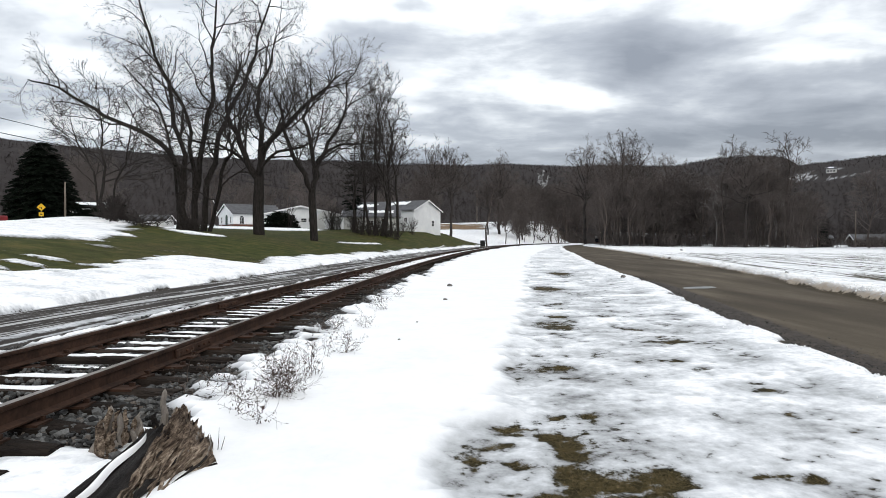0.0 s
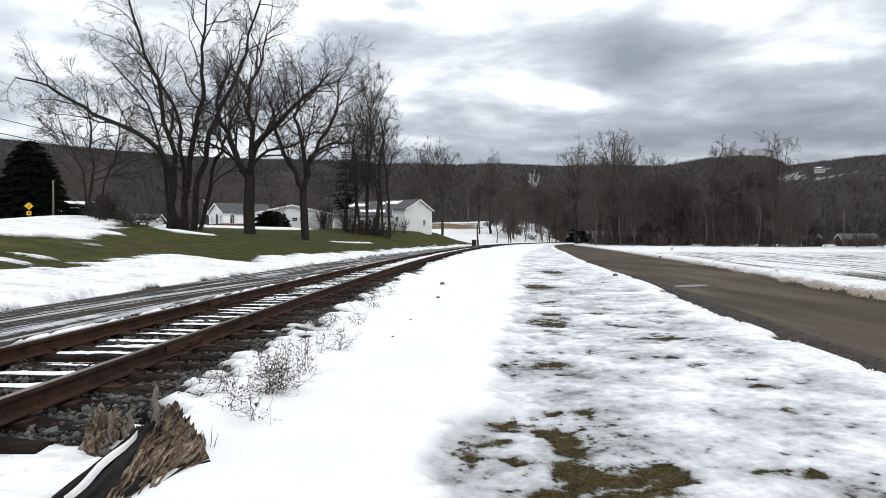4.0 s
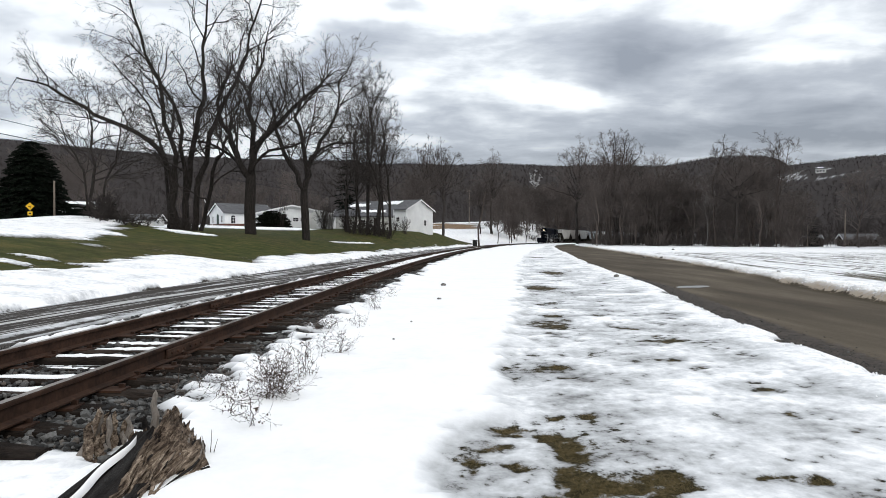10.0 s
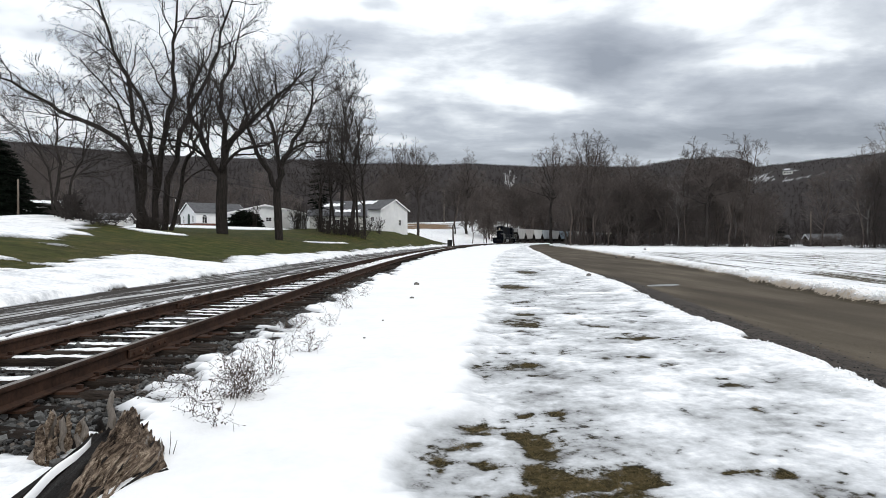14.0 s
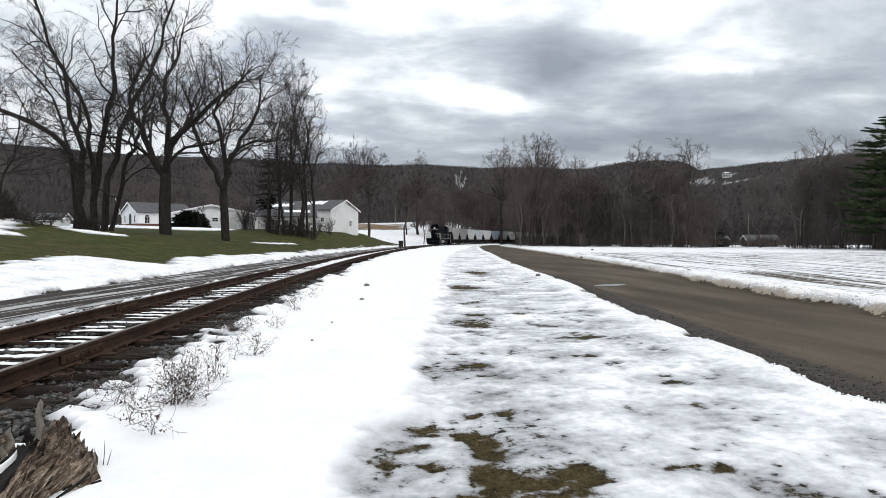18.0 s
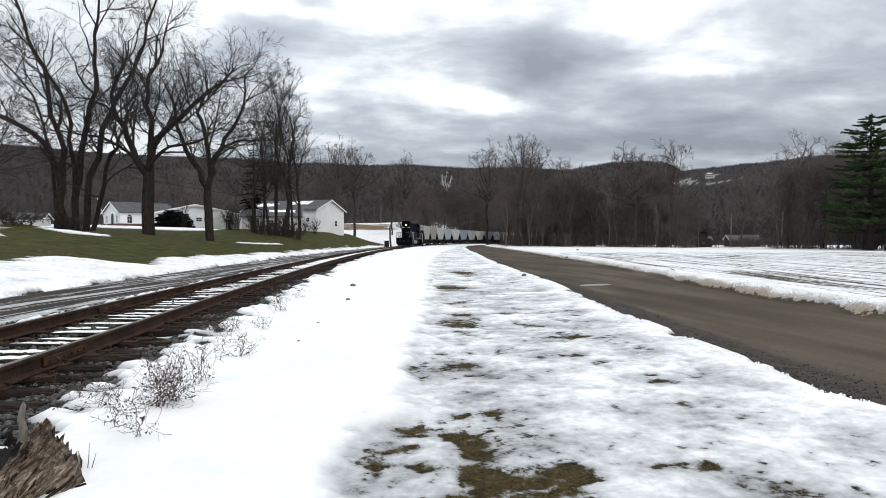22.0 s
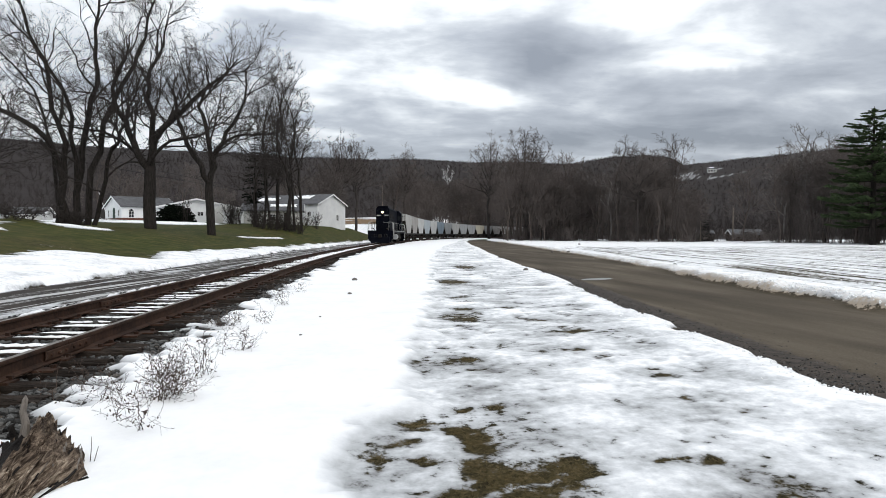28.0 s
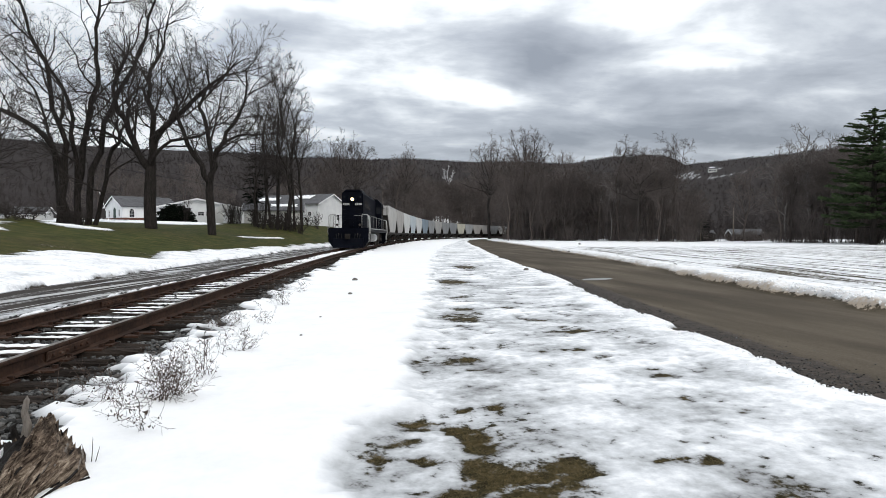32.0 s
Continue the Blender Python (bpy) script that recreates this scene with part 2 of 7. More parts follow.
def ground(x, y, detail=True):
    """Height of the ground sheet, its snow cover included, and the covers."""
    x, y = np.asarray(x, float), np.asarray(y, float)
    d = x - line_x(y)
    n_big = fnoise(x * 0.45, y * 0.45, 3, 3)
    n_mid = fnoise(x * 1.7, y * 1.7, 7, 3)
    n_fine = fnoise(x * 5.5, y * 5.5, 9, 2)
    e = -d - 5.0
    base = np.where(e > 0, yard_height(e, y), 0.0)
    base = base + hill_height(x, y) + 12.0 * smooth(150, 380, y) * smooth(4, 24, e) * (1 - smooth(60, 160, e))
    # ballast bed and the strips beside it
    bed = smooth(-2.4, -1.7, d) * (1 - smooth(1.4, 2.3, d))
    base = base + bed * 0.105 * (1 - smooth(0, 1, e))
    base = base + smooth(-5.6, -4.6, d) * (1 - smooth(-2.4, -1.7, d)) * 0.1
    # right verge: bare patches among thin snow; a thick smooth drift by the track
    rl, rr = road_left(y), road_right(y)
    wob = (fnoise(y * 0.9, x * 0.2, 21, 3) - 0.5) * 0.55 + (fnoise(y * 4.0, x * 0.9, 22, 2) - 0.5) * 0.22
    shoulder = d + wob * 0.9 + (n_mid - 0.5) * 1.0 + (n_fine - 0.5) * 0.35
    shoulder = shoulder + 0.12 * np.exp(-((y - 6.4) / 0.9) ** 2) - 0.32 * np.exp(-((y - 4.9) / 0.55) ** 2) + (n_fine - 0.5) * 0.5 * np.exp(-((y - 6) / 3) ** 2)
    verge = smooth(1.40, 1.72, shoulder) * (1 - smooth(-0.16, 0.02, d - rl + wob))
    drift_edge = np.interp(y, [0, 4, 7.8, 12, 20, 60, 110], [3.8, 4.03, 4.5, 5.1, 5.6, 7.5, 10]) + (n_mid - 0.5) * 0.7 + (n_fine - 0.5) * 0.25
    thick = smooth(-0.12, 0.26, drift_edge - d) * verge
    field = smooth(-0.05, 0.32, d - rr + (fnoise(y * 0.7, x * 0.1, 21, 2) - 0.5) * 0.4)
    bank = field * (1 - smooth(0.7, 1.5, d - rr + (n_mid - 0.5) * 0.5))
    streak = fnoise(x * 1.6 + 40, y * 2.2, 17, 3)
    thin = 0.74 + (n_big - 0.5) * 0.35 + (streak - 0.5) * 0.6 + 0.10 * smooth(14, 40, y)
    clods = fnoise(x * 7.0, y * 10.0, 63, 3)
    speck = fnoise(x * 3.4, y * 2.6, 61, 2)
    thin = thin - 0.30 * smooth(0.69, 0.80, speck) * smooth(0.42, 0.6, n_big)
    thin = thin - 0.22 * smooth(0.68, 0.80, fnoise(x * 9.5, y * 7.0, 65, 2)) * smooth(0.40, 0.56, fnoise(x * 0.7, y * 0.5, 66, 2))
    for px, py, rx, ry in BARE:
        thin = thin - 0.66 * np.exp(-(((x - px) / rx) ** 2 + ((y - py) / ry) ** 2)) * (0.10 + 1.45 * clods)
    for px, py, rx in PRINTS:
        thin = thin - (0.34 + 0.5 * smooth(0.15, 0.3, rx)) * np.exp(-(((x - px) / rx) ** 2 + ((y - py) / (rx * 0.9)) ** 2)) * (0.5 + clods)
    edge_band = smooth(1.5, 0.5, rl - d)
    thin = clamp01(np.maximum(thin, edge_band * 0.95))
    left = smooth(0.0, 0.14, e + wob * 0.5 + 0.1)
    ridge = smooth(-1.78, -1.58, d + wob * 0.3) * (1 - smooth(-1.6, -1.35, d + wob * 0.25 + (n_mid - 0.5) * 0.5 + (n_fine - 0.5) * 0.5)) * np.maximum(smooth(0.30, 0.48, fnoise(x * 0.8, y * 0.8, 24, 2)), 1 - smooth(12, 17, y))
    # yard: snow by the drive, lawn on the slope, more snow behind
    low = 1 - smooth(-0.8, 0.5, e - (np.interp(y, [0, 15, 17, 19, 22, 25, 28, 29.2, 30.5, 33, 40, 60, 100], [4.4, 4.2, 3.6, 3.0, 3.7, 4.4, 4.6, 2.2, 2.5, 3.2, 2.6, 1.8, 1.5]) + (fnoise(x * 0.55, y * 0.4, 43, 3) - 0.5) * 2.2) + (n_mid - 0.5) * 1.8 + (n_fine - 0.5) * 0.9)
    back = smooth(-0.6, 0.8, e - np.interp(y, [0, 30, 36, 50, 60], [9.3, 9.3, 11.5, 19, 40]) + (n_big - 0.5) * 4 + (n_mid - 0.5)) * (1 - smooth(50, 60, y))
    beyond = smooth(0, 6, e - 27 - (n_big - 0.5) * 14) * smooth(66, 72, y)
    front_yard = np.exp(-((x + 24) / 9) ** 2 - ((y - 88) / 9) ** 2)
    scraps = smooth(0.62, 0.68, fnoise(x * 0.55, y * 1.1, 51, 3)) * smooth(2.2, 3.5, e) * (1 - smooth(7, 9, e)) * (1 - smooth(24, 34, y)) * 0.8
    scraps = np.maximum(scraps, smooth(0.40, 0.55, np.exp(-((x + 18.0) / 2.3) ** 2 - ((y - 46.5) / 1.7) ** 2) + (n_mid - 0.5) * 0.5))
    run = clamp01(((x + 10.4) * 2.9 + (y - 63.2) * 10.4) / (2.9 ** 2 + 10.4 ** 2))
    scraps = np.maximum(scraps, smooth(0.5, 0.22, np.hypot(x + 10.4 - 2.9 * run, y - 63.2 - 10.4 * run)))
    spill = smooth(140, 150, y)
    yard_snow = left * clamp01(low + back + beyond * 0.9 + spill + smooth(0.45, 0.6, front_yard + (n_mid - 0.5) * 0.2) + scraps)
    # a strip of tan stubble on the far slope
    yard_snow = yard_snow * (1 - 0.97 * smooth(256, 264, y + (n_big - 0.5) * 16) * (1 - smooth(302, 312, y + (n_big - 0.5) * 16)) * smooth(0.28, 0.42, n_big) * (1 - smooth(14, 24, x)) * smooth(4, 8, e))
    snow = np.where(d > 1.0, verge * np.maximum(thick, thin), 0)
    # stubble rows show through the field's snow
    open_field = smooth(1.5, 3.0, d - rr) * (1 - smooth(62, 84, y + (n_big - 0.5) * 20)) * smooth(8, 14, y)
    field_snow = field * (1 - 0.10 * open_field)
    snow = np.where(d >= rr - 0.6, np.maximum(field_snow, snow * (1 - field)), snow)
    # the left drive keeps streaks of packed snow along its ruts
    drive = smooth(-5.3, -4.9, d) * (1 - smooth(-2.0, -1.7, d)) * (1 - ridge)
    ruts = smooth(0.56, 0.66, fnoise(d * 2.6, y * 0.10, 81, 2) * 0.8 + fnoise(x * 1.5, y * 0.7, 82, 2) * 0.2) * 0.6
    snow = np.where(d < -1.0, np.maximum(np.maximum(ridge * (1 - smooth(50, 60, y)), yard_snow), drive * ruts), snow)
    # scraps of snow between the sleepers and on the ballast
    between = smooth(-1.3, -1.0, d) * (1 - smooth(1.0, 1.45, d))
    snow = np.maximum(snow, between * smooth(0.56, 0.66, fnoise(x * 1.3, y * 1.3, 91, 3)) * 0.8)
    # a lobe of snow between the stump and the sleepers' ends
    lobe = smooth(0.36, 0.56, np.exp(-((x + 2.36) / 0.46) ** 2 - ((y - 3.66) / 0.62) ** 2) + 0.62 * np.exp(-((x + 2.15) / 0.16) ** 2 - ((y - 4.62) / 0.14) ** 2) + (n_fine - 0.5) * 0.45 + (n_mid - 0.5) * 0.25)
    snow = np.maximum(snow, lobe)
    near_wood = np.interp(np.degrees(np.arctan2(x, np.maximum(y, 1))), [4.5, 7.5, 10.0, 13.5], [390, 320, 265, 185])
    in_wood = smooth(0, 24, np.hypot(x, y) - near_wood - 10 + (fnoise(x * 0.06, y * 0.06, 71, 3) - 0.5) * 70) * np.where(y > -50, 1, 0)
    edge_wood = smooth(-4, 8, d - np.interp(y, [40, 74, 106, 122, 140, 168, 200, 300], [75, 67, 60, 48, 36, 24, 16, 14])) * smooth(30, 60, y)
    clearing = smooth(0.35, 0.6, np.exp(-((x - 351) / 44) ** 2 - ((y - 585) / 46) ** 2) - 0.85 * smooth(0.42, 0.56, fnoise(x * 0.09, y * 0.10, 55, 3)))
    snow = np.maximum(snow * (1 - in_wood * 0.96), clearing * 0.52) * (1 - 0.5 * edge_wood * smooth(0.45, 0.7, n_big))
    lawn = np.where(e > 0, left * (1 - yard_snow), 0) * (1 - smooth(125, 160, y))
    height = base + 0.0
    if detail:
        depth = np.where(d > 1.0, 0.07 * thick + 0.03 * thin * verge + 0.17 * bank * (0.5 + 1.0 * n_mid) + 0.04 * field + 0.05 * edge_band * verge, 0.12 * yard_snow * (1 - drive) + 0.12 * ridge + 0.02 * drive)
        height = height + depth * snow + (n_big - 0.5) * 0.035 * np.maximum(verge, field) + (n_fine - 0.5) * 0.02 * (1 - snow) * verge
        height = height + (n_mid - 0.5) * 0.05 * thick * (1 - smooth(1.0, 2.2, d - 1.7))
        height = height - 0.06 * smooth(-0.1, 0.1, d - rl) * (1 - smooth(-0.1, 0.1, d - rr))
        height = height + 0.03 * lobe
        height = height + 0.75 * np.exp(-((x + 26.5) / 5) ** 2 - ((y - 48) / 4) ** 2)
    road = np.where((d > rl - 0.8) & (d < rr + 0.8), (1 - verge) * (1 - field), 0)
    wood = np.maximum(in_wood, edge_wood)
    return height, snow, lawn, road, drive, wood, d, open_field, thick


def ground_z(x, y):
    return float(ground(np.array([x]), np.array([y]))[0][0])


# ---- materials ----
def material(name, rough=0.7, metal=0.0):
    m = bpy.data.materials.new(name)
    m.use_nodes = True
    b = m.node_tree.nodes["Principled BSDF"]
    b.inputs["Roughness"].default_value, b.inputs["Metallic"].default_value = rough, metal
    b.inputs["Specular IOR Level"].default_value = 0.3
    return m, m.node_tree.nodes, m.node_tree.links, b


def nz(nodes, links, scale, detail=4, rough=0.55, coord=None, stretch=None):
    n = nodes.new("ShaderNodeTexNoise")
    n.inputs["Scale"].default_value, n.inputs["Detail"].default_value, n.inputs["Roughness"].default_value = scale, detail, rough
    if coord is not None:
        src = coord
        if stretch is not None:
            mp = nodes.new("ShaderNodeMapping")
            mp.inputs["Scale"].default_value = stretch
            links.new(coord, mp.inputs[0])
            src = mp.outputs[0]
        links.new(src, n.inputs["Vector"])
    return n.outputs[0]


def ramp(nodes, links, fac, *stops):
    r = nodes.new("ShaderNodeValToRGB")
    e = r.color_ramp.elements
    while len(e) < len(stops):
        e.new(0.5)
    for el, (p, c) in zip(e, stops):
        el.position, el.color = p, (*c, 1)
    links.new(fac, r.inputs[0])
    return r.outputs[0]


def mixc(nodes, links, fac, a, b, blend="MIX"):
    m = nodes.new("ShaderNodeMix")
    m.data_type, m.blend_type = "RGBA", blend
    for sock, v in ((m.inputs["Factor"], fac), (m.inputs["A"], a), (m.inputs["B"], b)):
        if isinstance(v, (int, float)):
            sock.default_value = v
        elif isinstance(v, tuple):
            sock.default_value = (*v, 1)
        else:
            links.new(v, sock)
    return m.outputs["Result"]


def mathn(nodes, links, op, a, b=0.0, clamp=False):
    n = nodes.new("ShaderNodeMath")
    n.operation, n.use_clamp = op, clamp
    for i, v in enumerate((a, b)):
        if isinstance(v, (int, float)):
            n.inputs[i].default_value = v
        else:
            links.new(v, n.inputs[i])
    return n.outputs[0]


def bump(nodes, links, bsdf, height, strength=0.4, dist=0.02):
    b = nodes.new("ShaderNodeBump")
    b.inputs["Strength"].default_value, b.inputs["Distance"].default_value = strength, dist
    links.new(height, b.inputs["Height"])
    links.new(b.outputs[0], bsdf.inputs["Normal"])


def surface(name, c0, c1, scale, rough=0.7, metal=0.0, fine=8.0, strength=0.3, dist=0.01, vary=0.0, dirt=None, stretch=None):
    """A plain grained surface: two colours at a large scale, relief at a fine one."""
    m, N, L, b = material(name, rough, metal)
    co = N.new("ShaderNodeTexCoord").outputs["Object"]
    big, fin = nz(N, L, scale, 4, 0.6, co, stretch), nz(N, L, scale * fine, 3, 0.6, co, stretch)
    f = mathn(N, L, "ADD", mathn(N, L, "MULTIPLY", big, 0.7), mathn(N, L, "MULTIPLY", fin, 0.3))
    col = ramp(N, L, f, (0.33, c0), (0.67, c1))
    if dirt:
        col = mixc(N, L, ramp(N, L, nz(N, L, scale * 2.3, 5, 0.7, co), (0.5, (0, 0, 0)), (0.72, (0.8, 0.8, 0.8))), col, dirt)
    if vary:
        info = N.new("ShaderNodeObjectInfo")
        v = mathn(N, L, "ADD", mathn(N, L, "MULTIPLY", info.outputs["Random"], vary), 1 - vary / 2)
        cb = N.new("ShaderNodeCombineXYZ")
        for i in range(3):
            L.new(v, cb.inputs[i])
        col = mixc(N, L, 1.0, col, cb.outputs[0], "MULTIPLY")
    L.new(col, b.inputs["Base Color"])
    bump(N, L, b, fin, strength, dist)
    return m


def ground_material():
    m, N, L, b = material("winter_ground", 0.9)
    co = N.new("ShaderNodeTexCoord").outputs["Object"]

    def mask(name):
        a = N.new("ShaderNodeAttribute")
        a.attribute_name = name
        return a.outputs["Fac"]
    n1, n2 = nz(N, L, 1.1, 5, 0.6, co), nz(N, L, 7.0, 5, 0.65, co)
    n3, n4 = nz(N, L, 38.0, 4, 0.7, co), nz(N, L, 0.12, 4, 0.55, co)
    # winter turf: olive and straw
    turf = ramp(N, L, mathn(N, L, "ADD", mathn(N, L, "MULTIPLY", n2, 0.5), mathn(N, L, "MULTIPLY", n3, 0.5)), (0.38, (0.009, 0.008, 0.004)), (0.5, (0.045, 0.036, 0.016)), (0.64, (0.145, 0.106, 0.054)))
    lawn = ramp(N, L, mathn(N, L, "ADD", mathn(N, L, "MULTIPLY", n1, 0.6), mathn(N, L, "MULTIPLY", n3, 0.4)), (0.34, (0.015, 0.021, 0.005)), (0.5, (0.042, 0.049, 0.012)), (0.66, (0.105, 0.088, 0.030)))
    lawn = mixc(N, L, ramp(N, L, mathn(N, L, "ADD", mathn(N, L, "MULTIPLY", n4, 0.7), mathn(N, L, "MULTIPLY", n2, 0.3)), (0.48, (0, 0, 0)), (0.64, (0.55, 0.55, 0.55))), lawn, turf)
    soil = mixc(N, L, mask("lawn"), turf, lawn)
    soil = mixc(N, L, mask("straw"), soil, ramp(N, L, n1, (0.35, (0.12, 0.075, 0.042)), (0.65, (0.24, 0.165, 0.10))))
    # packed gravel road, darker and wet along its edge
    streak = nz(N, L, 0.55, 5, 0.6, co, (1.0, 0.16, 1))
    road = ramp(N, L, mathn(N, L, "ADD", mathn(N, L, "MULTIPLY", streak, 0.72), mathn(N, L, "MULTIPLY", n3, 0.28)), (0.3, (0.034, 0.0275, 0.0205)), (0.5, (0.079, 0.065, 0.048)), (0.68, (0.150, 0.125, 0.093)))
    wet = ramp(N, L, mathn(N, L, "ADD", mask("wet"), mathn(N, L, "MULTIPLY", mathn(N, L, "SUBTRACT", n2, 0.5), 0.9)), (0.45, (0, 0, 0)), (0.62, (1, 1, 1)))
    gravel = ramp(N, L, mathn(N, L, "ADD", mathn(N, L, "MULTIPLY", n2, 0.5), mathn(N, L, "MULTIPLY", n3, 0.5)), (0.38, (0.015, 0.012, 0.010)), (0.62, (0.080, 0.065, 0.052)))
    road = mixc(N, L, wet, road, gravel)
    drive = ramp(N, L, mathn(N, L, "ADD", mathn(N, L, "MULTIPLY", n1, 0.5), mathn(N, L, "MULTIPLY", n3, 0.5)), (0.3, (0.021, 0.018, 0.016)), (0.7, (0.066, 0.058, 0.051)))
    lanes = N.new("ShaderNodeCombineXYZ")
    L.new(mathn(N, L, "MULTIPLY", mask("off"), 4.5), lanes.inputs[0])
    L.new(mathn(N, L, "MULTIPLY", mask("along"), 0.09), lanes.inputs[1])
    lane = ramp(N, L, mathn(N, L, "ADD", mathn(N, L, "MULTIPLY", nz(N, L, 1.0, 4, 0.6, lanes.outputs[0]), 0.85), mathn(N, L, "MULTIPLY", n2, 0.15)), (0.51, (0, 0, 0)), (0.565, (0.9, 0.9, 0.9)))
    drive = mixc(N, L, lane, drive, (0.50, 0.50, 0.49))
    col = mixc(N, L, mask("road"), soil, road)
    col = mixc(N, L, mask("drive"), col, drive)
    bed = ramp(N, L, n3, (0.35, (0.02, 0.018, 0.016)), (0.65, (0.09, 0.082, 0.075)))
    col = mixc(N, L, mask("bed"), col, bed)
    litter = ramp(N, L, mathn(N, L, "ADD", mathn(N, L, "MULTIPLY", n4, 0.6), mathn(N, L, "MULTIPLY", n1, 0.4)), (0.35, (0.026, 0.0220, 0.0208)), (0.65, (0.040, 0.0341, 0.0326)))
    col = mixc(N, L, mask("wood"), col, litter)
    # snow: crusted, with grey slush where it thins
    sn = mask("snow")
    n5 = nz(N, L, 11.0, 3, 0.6, co)
    patchy = mathn(N, L, "SUBTRACT", 1.9, mathn(N, L, "MULTIPLY", mask("thick"), 1.5))
    rows = N.new("ShaderNodeCombineXYZ")
    L.new(mathn(N, L, "MULTIPLY", mask("off"), 2.3), rows.inputs[0])
    L.new(mathn(N, L, "MULTIPLY", mask("along"), 0.07), rows.inputs[1])
    row = mathn(N, L, "ADD", mathn(N, L, "MULTIPLY", nz(N, L, 1.0, 3, 0.6, rows.outputs[0]), 0.8), mathn(N, L, "MULTIPLY", n1, 0.2))
    row = ramp(N, L, row, (0.495, (0, 0, 0)), (0.555, (1, 1, 1)))
    bare_row = mathn(N, L, "MULTIPLY", row, mask("stubble"))
    edge = mathn(N, L, "ADD", sn, mathn(N, L, "MULTIPLY", mathn(N, L, "SUBTRACT", mathn(N, L, "ADD", mathn(N, L, "MULTIPLY", n2, 0.6), mathn(N, L, "MULTIPLY", n5, 0.4)), 0.5), patchy))
    edge = mathn(N, L, "SUBTRACT", edge, mathn(N, L, "MULTIPLY", bare_row, 0.62))
    edge = mathn(N, L, "ADD", edge, mathn(N, L, "MULTIPLY", mathn(N, L, "SUBTRACT", n3, 0.5), 0.30))
    cover = ramp(N, L, edge, (0.36, (0, 0, 0)), (0.50, (1, 1, 1)))
    slush = mathn(N, L, "ADD", mathn(N, L, "MULTIPLY", sn, 0.95), mathn(N, L, "MULTIPLY", mathn(N, L, "SUBTRACT", mathn(N, L, "ADD", mathn(N, L, "MULTIPLY", n1, 0.50), mathn(N, L, "ADD", mathn(N, L, "MULTIPLY", n2, 0.35), mathn(N, L, "MULTIPLY", n5, 0.15))), 0.5), mathn(N, L, "SUBTRACT", 1.95, mathn(N, L, "MULTIPLY", mask("thick"), 1.6))))
    icy = ramp(N, L, slush, (0.36, (0.20, 0.20, 0.20)), (0.58, (0.45, 0.46, 0.465)), (0.76, (0.655, 0.665, 0.675)), (0.96, (0.90, 0.90, 0.895)))
    dirty = ramp(N, L, mathn(N, L, "ADD", mask("bank"), mathn(N, L, "MULTIPLY", mathn(N, L, "SUBTRACT", n2, 0.5), 1.1)), (0.40, (0, 0, 0)), (1.0, (1, 1, 1)))
    icy = mixc(N, L, dirty, icy, (0.40, 0.33, 0.255))
    col = mixc(N, L, cover, col, icy)
    L.new(col, b.inputs["Base Color"])
    rough = mixc(N, L, wet, (0.85, 0.85, 0.85), (0.62, 0.62, 0.62))
    rough = mixc(N, L, cover, rough, (0.6, 0.6, 0.6))
    L.new(rough, b.inputs["Roughness"])
    h = mathn(N, L, "ADD", mathn(N, L, "MULTIPLY", n3, 0.6), mathn(N, L, "MULTIPLY", n2, 0.9))
    bump(N, L, b, h, 0.25, 0.02)
    return m


M_GROUND = ground_material()
M_RUST = surface("rusty_steel", (0.015, 0.0080, 0.0055), (0.066, 0.034, 0.021), 3.0, 0.8, 0.1, vary=0.25, strength=0.5, dist=0.004)
M_RAILTOP = surface("worn_rail_head", (0.16, 0.13, 0.11), (0.30, 0.26, 0.23), 2.0, 0.35, 0.8)
M_TIE = surface("weathered_timber", (0.005, 0.0042, 0.0038), (0.040, 0.031, 0.025), 3.0, 0.9, vary=1.0, stretch=(1, 6, 6), strength=0.7)
M_SNOW = surface("crusted_snow", (0.82, 0.825, 0.83), (0.90, 0.90, 0.895), 2.0, 0.6, strength=0.25, dist=0.02)
M_STONE = surface("ballast_stone", (0.035, 0.033, 0.031), (0.20, 0.185, 0.17), 6.0, 0.9, vary=0.9)
M_BARK = surface("grey_brown_bark", (0.012, 0.0105, 0.010), (0.046, 0.040, 0.036), 2.2, 0.95, stretch=(5, 5, 0.8), strength=0.8, dist=0.03)
M_TWIG = surface("bare_twigs", (0.030, 0.026, 0.024), (0.062, 0.054, 0.050), 1.0, 0.95)
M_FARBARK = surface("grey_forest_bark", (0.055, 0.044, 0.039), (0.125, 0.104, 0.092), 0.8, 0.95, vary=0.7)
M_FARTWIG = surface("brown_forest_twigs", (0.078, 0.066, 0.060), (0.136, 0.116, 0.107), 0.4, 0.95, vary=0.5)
M_BIRCH = surface("pale_bark", (0.10, 0.092, 0.085), (0.24, 0.22, 0.205), 1.2, 0.9)
M_WOODS = surface("winter_woods", (0.036, 0.0310, 0.0298), (0.058, 0.0500, 0.0480), 0.03, 0.95)
M_PINE = surface("pine_needles", (0.018, 0.031, 0.014), (0.058, 0.080, 0.036), 1.5, 0.9, strength=0.6)
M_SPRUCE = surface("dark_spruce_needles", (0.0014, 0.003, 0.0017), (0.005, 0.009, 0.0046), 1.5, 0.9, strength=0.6)


